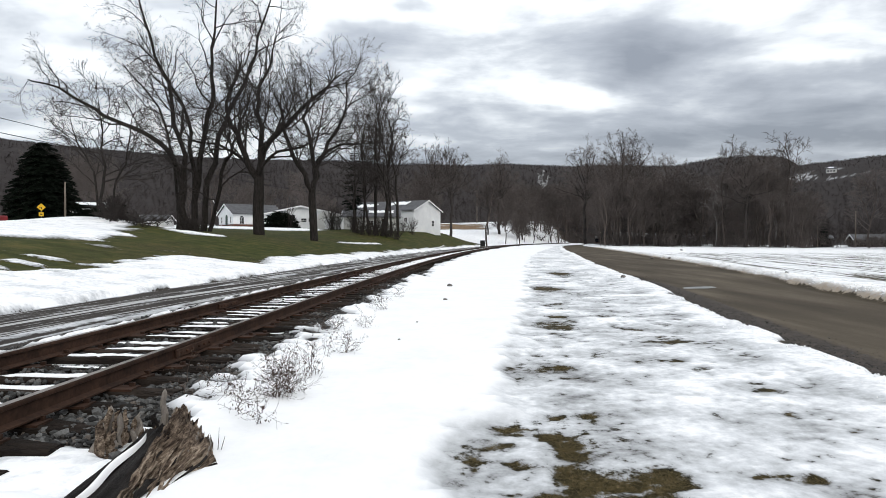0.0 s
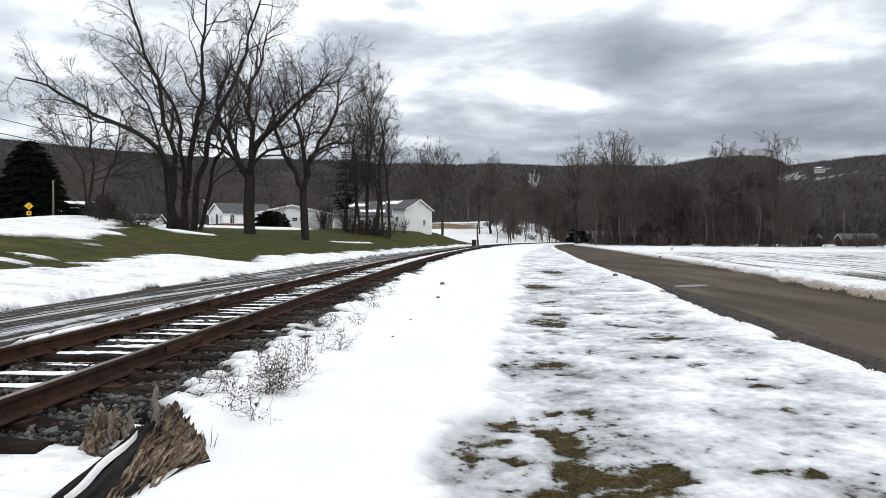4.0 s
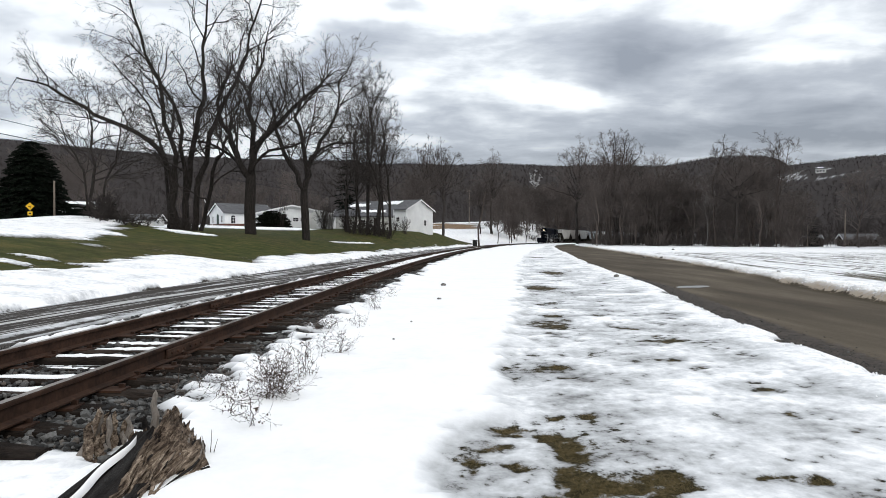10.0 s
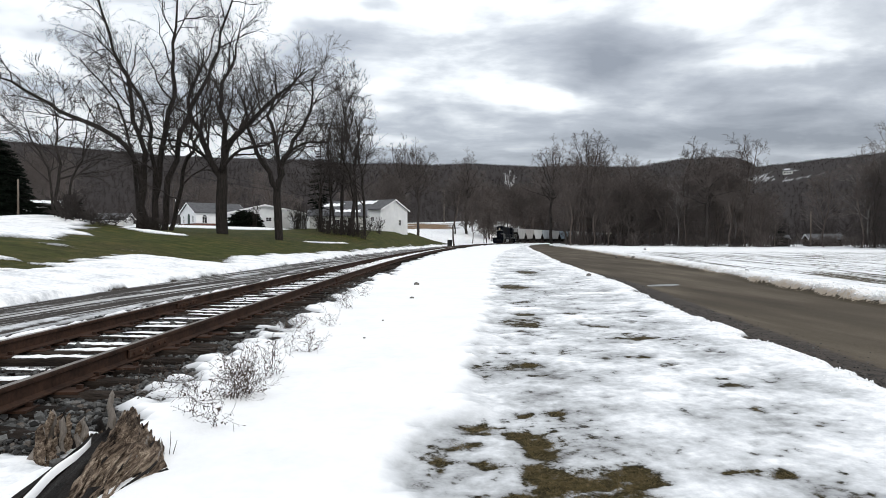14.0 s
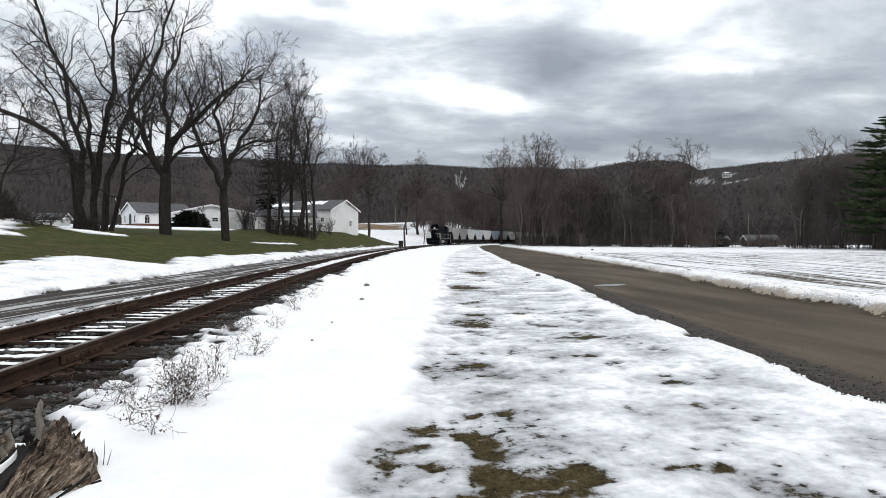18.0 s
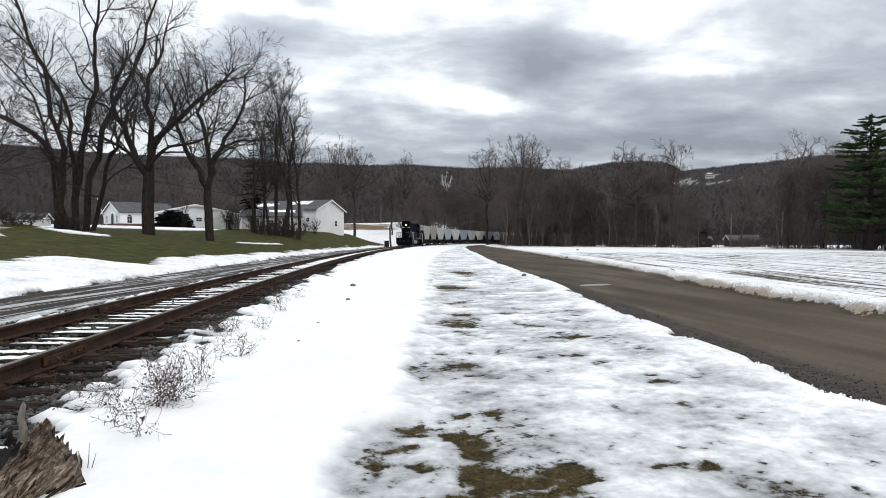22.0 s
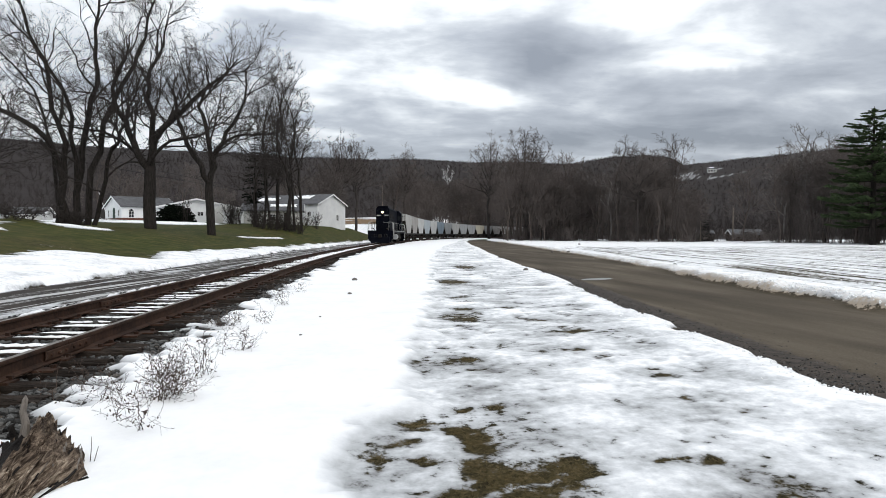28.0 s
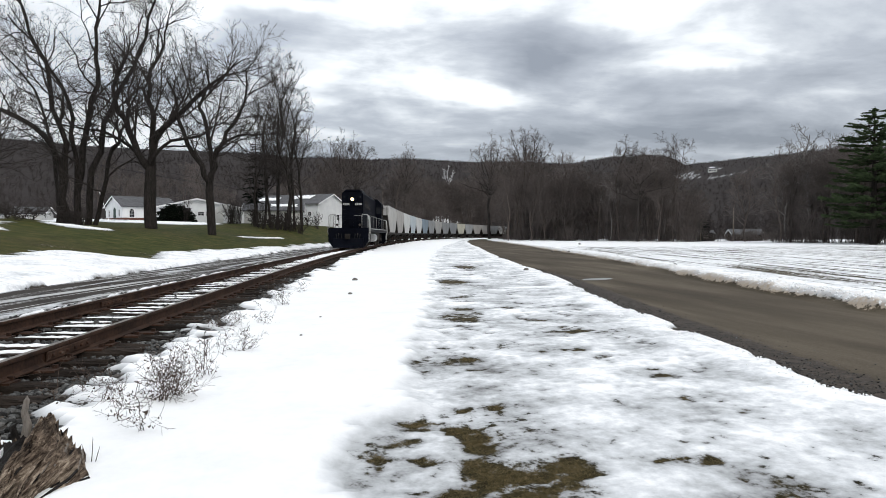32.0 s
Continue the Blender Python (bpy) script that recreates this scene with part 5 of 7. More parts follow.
def hill_woods():
    """The bare wood on the valley sides: countless small far trees."""
    g = np.random.default_rng(17)
    n = 20000
    a = np.radians(g.uniform(-50, 54, n))
    r = np.where(a < 0, 190, np.where(a > 0.33, 190, np.where(a < 0.09, 400, 345)))
    r = r + (985 - r) * g.uniform(0, 1, n) ** 0.8
    r = np.where(np.arange(n) > 15500, g.uniform(760, 960, n), r)
    x, y = r * np.sin(a), r * np.cos(a)
    clear = np.exp(-((x - 343) / 50) ** 2 - ((y - 570) / 70) ** 2)
    keep = (clear < g.uniform(0.10, 1.10, n)) & (np.abs(x - line_x(y)) > 8) & ~((x > 70) & (x < 104) & (y < 150))
    x, y = x[keep], y[keep]
    n = len(x)
    z = ground(x, y, False)[0]
    h = g.uniform(5.5, 12.5, n) * np.interp(np.hypot(x, y), [400, 650, 800], [1.0, 0.55, 0.26])
    base = np.stack([x, y, z - 0.5], -1)
    top = base + np.stack([g.normal(0, 0.5, n), g.normal(0, 0.5, n), h * 0.8], -1)
    wide = 0.04 + 0.00011 * np.hypot(x, y)
    starts, ends, rad = [base], [top], [wide]
    for k in range(15):
        f = g.uniform(0.2, 0.95, n)[:, None]
        p = base + (top - base) * f
        ang = g.uniform(0, 6.28, n)
        ln = h * g.uniform(0.22, 0.42, n)
        q = p + np.stack([np.cos(ang) * ln * 0.8, np.sin(ang) * ln * 0.8, ln * g.uniform(0.35, 0.85, n)], -1)
        starts.append(p), ends.append(q), rad.append(wide)
    v, f = spikes(np.concatenate(starts), np.concatenate(ends), np.concatenate(rad))
    me = mesh_from("hill_woods", v.tolist(), f.tolist(), False)
    me.materials.append(M_WOODS)
    tagged(new("hill_woods", me), "bare brown winter woods covering the valley sides", "woods", kind="stuff")


hill_woods()


# ---- evergreens ----
def conifer(name, x, y, h, wide, seed, label, needles, whorls=34, per=9, droop=0.35, bare=0.06, sparse=0.0, lift=0.0, taper=0.82, jit=0.9, tuft=1.0):
    g = np.random.default_rng(seed)
    thing = new(name)
    thing.matrix_world = pose(x, y, ground_z(x, y) - 0.1)
    w = Wood(seed)
    w.add("trunk", np.array([(0, 0, -0.2), (0.05, 0, h * 0.4), (0, 0.05, h * 0.75), (0, 0, h)]), [h * 0.022, h * 0.017, h * 0.009, 0.02], 8)
    part("trunk", w.mesh("trunk", "trunk"), M_BARK, thing)
    starts, ends, rad = [], [], []
    wood = Wood(seed + 1)
    for k in range(whorls):
        f = bare + (1 - bare) * (k + g.uniform(-jit, jit)) / whorls
        f = min(max(f, 0.02), 0.985)
        zz = f * h
        reach = wide * (1 - f) ** taper + 0.12
        for j in range(per):
            if g.uniform() < sparse:
                continue
            a = g.uniform(0, 6.28)
            ln = reach * g.uniform(0.6 if tuft <= 1 else 0.42, 1.12)
            d = np.array((math.cos(a), math.sin(a), 0.0))
            t = np.linspace(0, 1, 5)[:, None]
            pts = np.array((0, 0, zz)) + d * ln * t + np.array((0, 0, 1.0)) * (lift * ln * t - droop * ln * t ** 1.6 + 0.12 * ln * t ** 3)
            wood.add("boughs", pts, [0.05 * (1 - 0.8 * q) * min(1, ln / 2) + 0.008 for q in np.linspace(0, 1, 5)], 3)
            m = int((10 + 12 * ln / max(wide, 1)) * tuft)
            q = g.uniform(0.15, 1.0, m) ** (1.0 if tuft <= 1 else 0.6)
            p = np.stack([np.interp(q, t[:, 0], pts[:, c]) for c in range(3)], -1)
            side = np.cross(d, (0, 0, 1))
            s = g.choice([-1, 1], m)[:, None] * side * g.uniform(0.3, 1.0, (m, 1)) + d * g.uniform(0.2, 0.9, (m, 1)) + np.array((0, 0, 1)) * g.uniform(-0.45, 0.25, (m, 1))
            s *= (0.20 + 0.16 * ln * (1 - q * 0.5))[:, None] * g.uniform(0.7, 1.2, (m, 1))
            starts.append(p), ends.append(p + s), rad.append(np.full(m, 0.055 + 0.018 * ln) * (1.0 if tuft <= 1 else 0.85))
    part("branchwork", wood.mesh("boughs", "branchwork"), M_BARK, thing)
    v, f = spikes(np.concatenate(starts), np.concatenate(ends), np.concatenate(rad))
    me = mesh_from("crown", v.tolist(), f.tolist(), False)
    part("crown", me, needles, thing)
    return tagged(thing, label, "tree")


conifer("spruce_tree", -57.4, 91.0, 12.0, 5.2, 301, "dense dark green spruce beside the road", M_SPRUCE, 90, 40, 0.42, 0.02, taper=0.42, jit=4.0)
conifer("pine_tree", 71.8, 78.0, 19.2, 7.0, 302, "tall white pine with layered green boughs", M_PINE, 27, 14, 0.12, 0.12, 0.08, 0.10, 0.42, 0.45, 3.2)
conifer("pine_tree", 81.0, 77.0, 17.0, 6.0, 303, "tall white pine with layered green boughs", M_PINE, 25, 14, 0.12, 0.12, 0.08, 0.10, 0.42, 0.45, 3.2)
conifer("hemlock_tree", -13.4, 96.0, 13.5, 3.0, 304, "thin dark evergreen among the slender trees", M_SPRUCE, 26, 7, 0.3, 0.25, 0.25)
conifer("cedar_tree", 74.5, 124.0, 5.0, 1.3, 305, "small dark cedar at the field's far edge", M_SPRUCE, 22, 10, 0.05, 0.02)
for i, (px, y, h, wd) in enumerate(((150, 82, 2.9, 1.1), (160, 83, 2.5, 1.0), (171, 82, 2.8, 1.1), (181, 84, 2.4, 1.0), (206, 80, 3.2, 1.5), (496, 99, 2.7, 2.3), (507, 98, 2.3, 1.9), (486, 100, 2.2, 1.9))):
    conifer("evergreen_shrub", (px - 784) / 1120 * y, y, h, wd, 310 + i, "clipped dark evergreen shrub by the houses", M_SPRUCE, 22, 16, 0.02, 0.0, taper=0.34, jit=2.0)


def yard_shrubs():
    """Bare shrubs and brush among the houses."""
    sp = ((592, 93, 3.4, 26, 1.7, "round bare shrub beside the shed"), (200, 47, 1.8, 26, 1.3, "tangled bare brush round a small tree"), (236, 47, 0.7, 26, 2.8, "heap of fallen bare branches"), (338, 54, 1.1, 18, 1.2, "tangled bare brush on the lawn"),
          (650, 84, 2.0, 20, 2.4, "bare brush under the slender trees"), (672, 85, 2.4, 20, 2.0, "bare brush under the slender trees"), (695, 86, 2.0, 18, 2.0, "bare brush under the slender trees"), (632, 87, 3.0, 18, 1.6, "bare brush under the slender trees"),
          (722, 100, 2.2, 12, 2.2, "bare shrub by the barn wall"), (512, 97, 3.6, 7, 0.9, "small bare garden tree on the snow"))
    for i, (px, y, h, n, wd, lab) in enumerate(sp):
        w = brush_kind(600 + i, h, n * 2, wd, 0.03, 0.013)
        x = (px - 784) / 1120 * y
        plant("bare_shrub", w, (x, y, ground_z(x, y)), lab, "shrub")
    w = Wood(640)
    for k, (r, flat) in enumerate(((0.14, [(0, -0.2), (0.1, 3.2), (-0.4, 6.0), (-0.6, 9.0)]), (0.10, [(0.2, -0.2), (0.9, 3.0), (1.6, 5.4), (2.2, 8.0)]), (0.09, [(-0.2, -0.2), (-1.0, 3.4), (-2.0, 5.6), (-2.9, 7.6)]))):
        w.stem("trunk:%d" % k, guide3(w.rng, flat, 0.8), r, 0.02, dict(SLIM, reach=0.9, thin=0.012), 0.3)
    x, y = (188 - 784) / 1120 * 48, 48
    plant("bare_tree", w, (x, y, ground_z(x, y)), "small many-stemmed bare tree by the snow mound")


yard_shrubs()


# ---- buildings ----
def house_frame(corner, along, z):
    """A space whose origin is a wall corner, x along one wall, y along the other."""
    ax = Vector((along[0], along[1], 0)).normalized()
    ay = Vector((-ax.y, ax.x, 0))
    m = Matrix(((ax.x, ay.x, 0, corner[0]), (ax.y, ay.y, 0, corner[1]), (0, 0, 1, z), (0, 0, 0, 1)))
    return m


def wall_prism(length, width, eave, ridge, drop=0.6):
    """Walls of a gabled house: x along the ridge, y across."""
    bm = bmesh.new()
    ends = []
    for x in (0, length):
        ends.append([bm.verts.new(p) for p in ((x, 0, -drop), (x, width, -drop), (x, width, eave), (x, width / 2, ridge), (x, 0, eave))])
    a, b = ends
    bm.faces.new(a[::-1])
    bm.faces.new(b)
    for i in (0, 1, 2, 3, 4):
        bm.faces.new((a[i], a[(i + 1) % 5], b[(i + 1) % 5], b[i]))
    bmesh.ops.recalc_face_normals(bm, faces=bm.faces)
    return bm


def roof_slab(length, width, eave, ridge, side, over=0.35, thick=0.14):
    """One slope of a roof, with overhang."""
    run, rise = width / 2, ridge - eave
    k = (run + over) / run
    y0, z0 = width / 2, ridge + 0.02
    y1, z1 = width / 2 - side * run * k, ridge + 0.02 - rise * k
    bm = bmesh.new()
    ring = []
    for x in (-over, length + over):
        ring.append([bm.verts.new(p) for p in ((x, y0, z0), (x, y1, z1), (x, y1, z1 + thick), (x, y0, z0 + thick))])
    a, b = ring
    bm.faces.new(a[::-1])
    bm.faces.new(b)
    for i in range(4):
        bm.faces.new((a[i], a[(i + 1) % 4], b[(i + 1) % 4], b[i]))
    bmesh.ops.recalc_face_normals(bm, faces=bm.faces)
    return bm


def window(parent, wall, u, z, w, h, arched=False, name="window", pane=None, frame_mat=None):
    """A framed window on a wall: 'x0' for the gable end, 'y0' for the long side."""
    t = 0.07
    turn = pose(u, -0.02, z) if wall == "y0" else pose(-0.02, u, z, 0, 0, -90)
    fr = bmesh.new()
    for s in ((-w / 2 - t, -w / 2, -0.05, 0.04, -h / 2 - t, h / 2 + t), (w / 2, w / 2 + t, -0.05, 0.04, -h / 2 - t, h / 2 + t),
              (-w / 2, w / 2, -0.05, 0.04, h / 2, h / 2 + t), (-w / 2, w / 2, -0.07, 0.04, -h / 2 - t, -h / 2), (-0.02, 0.02, -0.035, 0.03, -h / 2, h / 2), (-w / 2, w / 2, -0.034, 0.03, -0.02, 0.02)):
        box(fr, *s)
    win = part(name, fr, frame_mat or M_TRIM, parent, at=turn)
    gl = bmesh.new()
    if arched:
        n = 10
        pts = [(-w / 2, -h / 2), (w / 2, -h / 2)] + [(w / 2 * math.cos(i * math.pi / n), h / 2 + w / 2 * math.sin(i * math.pi / n)) for i in range(n + 1)]
        for y in (-0.02, 0.02):
            ring = [gl.verts.new((x, y, zz)) for x, zz in pts]
            gl.faces.new(ring)
    else:
        box(gl, -w / 2, w / 2, -0.02, 0.02, -h / 2, h / 2)
    part("pane", gl, pane or M_GLASS_DARK, win)
    return win


def snow_on_roof(parent, length, width, eave, ridge, side, x0, x1, f0, f1, seed):
    """A ragged sheet of snow left on one slope."""
    run, rise = width / 2, ridge - eave
    nx, nf = 26, 9
    verts, faces, keep = [], [], {}
    for lift in (0.15, 0.23):
        for i in range(nx + 1):
            for j in range(nf + 1):
                x, f = x0 + (x1 - x0) * i / nx, f0 + (f1 - f0) * j / nf
                verts.append((x, width / 2 - side * run * f, ridge + 0.03 - rise * f + lift))
    n1 = (nx + 1) * (nf + 1)
    for i in range(nx):
        for j in range(nf):
            edge = min(i, nx - 1 - i) / 3 + 0.3, min(j, nf - 1 - j) / 2 + 0.3
            if min(edge) + float(vnoise(i * 0.55, j * 0.8, seed)) > 0.95:
                a = i * (nf + 1) + j
                q = (a, a + 1, a + nf + 2, a + nf + 1)
                faces.append(tuple(v + n1 for v in q))
                faces.append(q[::-1])
                keep[(i, j)] = q
    for (i, j), q in keep.items():
        for k, (di, dj) in enumerate(((-1, 0), (0, 1), (1, 0), (0, -1))):
            if (i + di, j + dj) not in keep:
                a, b = q[k], q[(k + 1) % 4]
                faces.append((a, b, b + n1, a + n1))
    part("roof_snow", mesh_from("roof_snow", verts, faces), M_SNOW, parent, "patch of melting snow")


def gable_house(name, corner, along, z, length, width, eave, ridge, label, wall_mat, snow=(), roof_mat=None, over=0.35):
    thing = new(name)
    thing.matrix_world = house_frame(corner, along, z)
    part("wall", wall_prism(length, width, eave, ridge), wall_mat, thing)
    for side in (1, -1):
        part("roof", roof_slab(length, width, eave, ridge, side, over), roof_mat or M_SHINGLE, thing)
    for x in (-over - 0.03, length + over):
        bm = bmesh.new()
        for side in (1, -1):
            run, rise = width / 2, ridge - eave
            k = (run + over) / run
            vs = []
            for xx in (x, x + 0.03):
                y0, y1 = width / 2, width / 2 - side * run * k
                vs.append([bm.verts.new(p) for p in ((xx, y0, ridge - 0.1), (xx, y1, ridge - rise * k - 0.1), (xx, y1, ridge - rise * k + 0.15), (xx, y0, ridge + 0.15))])
            bm.faces.new(vs[0][::-1])
            bm.faces.new(vs[1])
            for i in range(4):
                bm.faces.new((vs[0][i], vs[0][(i + 1) % 4], vs[1][(i + 1) % 4], vs[1][i]))
        bmesh.ops.recalc_face_normals(bm, faces=bm.faces)
        part("bargeboard", bm, M_TRIM, thing)
    for s in snow:
        snow_on_roof(thing, length, width, eave, ridge, *s)
    return tagged(thing, label, "house")


def white_barn():
    h = gable_house("barn", (-18.8, 120.4), (0.85, -0.526), 2.95, 16.0, 8.95, 3.85, 5.65, "long white barn with grey shingle roof and melting snow", M_WHITE, snow=((1, 8.6, 13.0, 0.14, 0.55, 5), (1, 1.5, 6.0, 0.3, 0.7, 6)))
    for u in (3.0, 4.2, 5.4, 6.6, 7.8, 9.0, 10.2, 11.4, 12.6):
        window(h, "y0", u, 2.0, 0.32, 0.3)
    window(h, "y0", 14.3, 2.1, 0.62, 0.62)
    # the gable end that faces the bend
    w = window(h, "x0", 6.2, 1.55, 0.66, 0.95)
    w.matrix_basis = pose(16.02, 6.2, 1.55, 0, 0, 90)


def brick_front_house():
    h = gable_house("cottage", (-37.1, 112.0), (0.8, 0.6), 3.7, 9.0, 8.1, 2.45, 4.2, "white cottage with arched window, green door and brick base", M_WHITE)
    window(h, "y0", 1.5, 1.15, 0.75, 1.0, arched=True)
    window(h, "y0", 5.2, 1.3, 0.9, 1.0)
    # gable end with the arched green door and side lights
    door = bmesh.new()
    n, w, hh = 10, 1.0, 1.7
    pts = [(-w / 2, 0), (w / 2, 0)] + [(w / 2 * math.cos(i * math.pi / n), hh + w / 2 * math.sin(i * math.pi / n)) for i in range(n + 1)]
    rings = [[door.verts.new((y, x, z)) for x, z in pts] for y in (-0.06, 0.0)]
    door.faces.new(rings[0])
    for i in range(len(pts)):
        j = (i + 1) % len(pts)
        door.faces.new((rings[0][i], rings[1][i], rings[1][j], rings[0][j]))
    bmesh.ops.recalc_face_normals(door, faces=door.faces)
    part("door", door, M_GREENDOOR, h, "arched dark green door", at=pose(0, 3.6, 0.1))
    for u in (1.3, 6.2):
        window(h, "x0", u, 1.35, 0.55, 1.1)
    part("brick_base", boxes((-0.06, 9.05, -0.06, 0.0, -0.5, 0.55), (-0.06, 0.0, 0.0, 8.1, -0.5, 0.55)), M_BRICK, h, "low red brick facing")
    part("flagpole", rods(((-1.2, 2.2, -0.4), (-2.4, 3.6, 5.0), 0.05, 0.035)), M_TRIM, h, "leaning white pole")


def long_house():
    h = gable_house("garage", (-31.4, 114.0), (0.05, 1.0), 3.45, 12.0, 13.6, 2.5, 3.95, "low white garage with broad gable and snow on its roof", M_WHITE, over=0.5)
    h.matrix_world = Matrix.Translation((-31.9 + 13.6, 112.0, 3.45)) @ Matrix.Rotation(radians(90), 4, "Z")
    part("garage_door", boxes((-0.05, 0.0, 1.2, 3.7, 0, 2.0), bevel=0.02), M_CREAM, h)
    for u in (5.0, 6.3):
        window(h, "x0", u, 1.5, 0.9, 0.6)
    window(h, "x0", 9.3, 1.4, 0.8, 1.0)
    part("entry_door", boxes((-0.05, 0.0, 3.95, 4.75, 0, 1.95), bevel=0.02), M_GLASS_DARK, h, "dark entry door")
    # rounded shed beside it
    shed = new("shed")
    shed.matrix_world = pose(-17.6, 97.0, ground_z(-17.6, 97.0) - 0.15, 0, 0, 8)
    prof = [(-1.75, 0), (-1.75, 1.7)] + [(1.75 * math.cos(math.pi - i * math.pi / 12), 1.7 + 1.25 * math.sin(math.pi - i * math.pi / 12)) for i in range(1, 12)] + [(1.75, 1.7), (1.75, 0)]
    bm = bmesh.new()
    a = [bm.verts.new((x, 0, z)) for x, z in prof]
    b = [bm.verts.new((x, 4.5, z)) for x, z in prof]
    bm.faces.new(a)
    bm.faces.new(b[::-1])
    for i in range(len(prof) - 1):
        bm.faces.new((a[i], b[i], b[i + 1], a[i + 1]))
    bmesh.ops.recalc_face_normals(bm, faces=bm.faces)
    part("shell", bm, M_CREAM, shed)
    part("door", boxes((-0.55, 0.55, -0.05, 0.0, 0.05, 1.95), bevel=0.02), M_WHITE, shed)
    tagged(shed, "small white shed with a rounded roof", "shed")
    # low wing between shed and barn
    w = gable_house("outbuilding", (-16.3, 104.0), (1.0, 0.05), 3.0, 9.0, 5.0, 2.3, 3.4, "low weathered white outbuilding with snowy roof", M_CREAM, snow=((1, 4.0, 8.2, 0.2, 0.6, 8),))
    part("door", boxes((6.2, 7.1, -0.05, 0.0, 0.0, 1.95), bevel=0.02), M_TIE, w)
    window(w, "y0", 2.2, 1.3, 0.8, 0.7)
    window(w, "y0", 4.4, 1.3, 0.8, 0.7)


def left_shed():
    h = gable_house("shed", (-40.4, 84.0), (1, 0.12), 2.9, 3.3, 4.0, 1.15, 1.85, "small pale shed behind the lawn", M_CREAM)
    part("door", boxes((1.1, 1.9, -0.05, 0.0, 0.0, 1.05), bevel=0.02), M_WHITE, h)
    t = gable_house("mobile_home", (-62.0, 105.0), (1, 0.05), 4.1, 6.4, 4.5, 2.9, 3.55, "pale mobile home with snow on its roof", M_CREAM, snow=((1, 0.2, 5.4, 0.05, 0.95, 9),))
    for u in (1.2, 3.0, 4.6):
        window(t, "y0", u, 1.7, 1.0, 0.8)


def right_house():
    h = gable_house("cottage", (84.0, 129.0), (1, -0.3), 0.2, 6.2, 4.6, 1.3, 2.3, "low grey-roofed cottage among trees with thin snow", M_TIE)
    s = gable_house("shed", (78.5, 133.0), (1, -0.3), 0.2, 2.8, 2.4, 1.6, 2.1, "grey garden shed beside the cottage", M_TIE)
    part("door", boxes((0.8, 1.7, -0.05, 0.0, 0.0, 1.5), bevel=0.02), M_GREYWOOD, s)


def hill_house():
    h = gable_house("farmhouse", (356.0, 588.0), (1, -0.5), ground_z(362, 585) - 0.3, 8.0, 7.0, 3.8, 6.0, "white farmhouse in a snowy clearing on the hill", M_CREAM, snow=((1, 1.0, 6.0, 0.1, 0.6, 33),))
    for u in (1.2, 3.6, 6.0):
        window(h, "y0", u, 1.9, 1.5, 1.5)
    w = gable_house("barn", (322.0, 590.0), (1, -0.4), ground_z(325, 588) - 0.3, 7.0, 6.0, 3.0, 5.0, "small pale barn in the hillside clearing", M_CREAM)
    part("door", boxes((2.0, 5.0, -0.1, 0.0, 0.0, 2.6)), M_TIE, w)


white_barn()
hill_house()
brick_front_house()
long_house()
left_shed()
right_house()


# ---- poles, sign, wires, truck ----
def utility_pole(x, y, h, r, label, arm=False):
    p = new("utility_pole")
    p.matrix_world = pose(x, y, ground_z(x, y))
    part("shaft", rods(((0, 0, -0.5), (0.05, 0, h), r, r * 0.7), sides=10), M_POLE, p)
    if arm:
        part("crossarm", boxes((-0.9, 0.9, -0.05, 0.05, h - 0.6, h - 0.48)), M_POLE, p)
    return tagged(p, label, "pole")


utility_pole(-41.8, 70.0, 5.0, 0.12, "short weathered wooden pole by the road")
utility_pole(79.5, 122.0, 7.0, 0.13, "bare wooden pole at the field's far edge")
utility_pole(72.2, 122.0, 4.2, 0.08, "thin pale pole at the field's far edge")
utility_pole(16.6, 310.0, 16.0, 0.2, "distant utility pole below the hill", True)
utility_pole(-39.5, 39.0, 10.6, 0.16, "tall wooden pole carrying the cables", True)
utility_pole(-86.5, 112.0, 7.5, 0.15, "distant wooden pole beside the road")


def road_sign():
    x, y = -50.0, 78.8
    s = new("road_sign")
    s.matrix_world = pose(x, y, ground_z(x, y), 0, 0, 28)
    part("post", boxes((-0.04, 0.04, -0.03, 0.03, -0.4, 2.6)), M_POLE, s)
    bm = bmesh.new()
    box(bm, -0.34, 0.34, -0.05, -0.03, -0.34, 0.34, bevel=0.01)
    part("warning_plate", bm, M_YELLOW, s, "yellow diamond plate with a black bent arrow", at=pose(0, 0, 2.3, 0, 45, 0))
    part("speed_plate", boxes((-0.26, 0.26, -0.05, -0.03, 1.18, 1.66), bevel=0.01), M_YELLOW, s, "small yellow square plate")
    part("arrow", boxes((-0.2, 0.02, -0.06, -0.052, 2.26, 2.34), (-0.02, 0.06, -0.062, -0.053, 2.05, 2.33)), M_DARK, s)
    part("figure", boxes((-0.12, 0.12, -0.06, -0.052, 1.36, 1.50)), M_DARK, s)
    tagged(s, "yellow diamond road sign with a bent arrow on a post", "road sign")


def cable(name, a, b, sag, r, label):
    a, b = Vector(a), Vector(b)
    pts = []
    for i in range(25):
        f = i / 24
        p = a.lerp(b, f)
        p.z -= sag * 4 * f * (1 - f)
        pts.append(np.array(p))
    w = Wood(1)
    w.add("crown", np.array(pts), [r] * 25, 5)
    ob = part(name, w.mesh("crown", name), M_DARK)
    tagged(ob, label, "cable", "overhead cables")


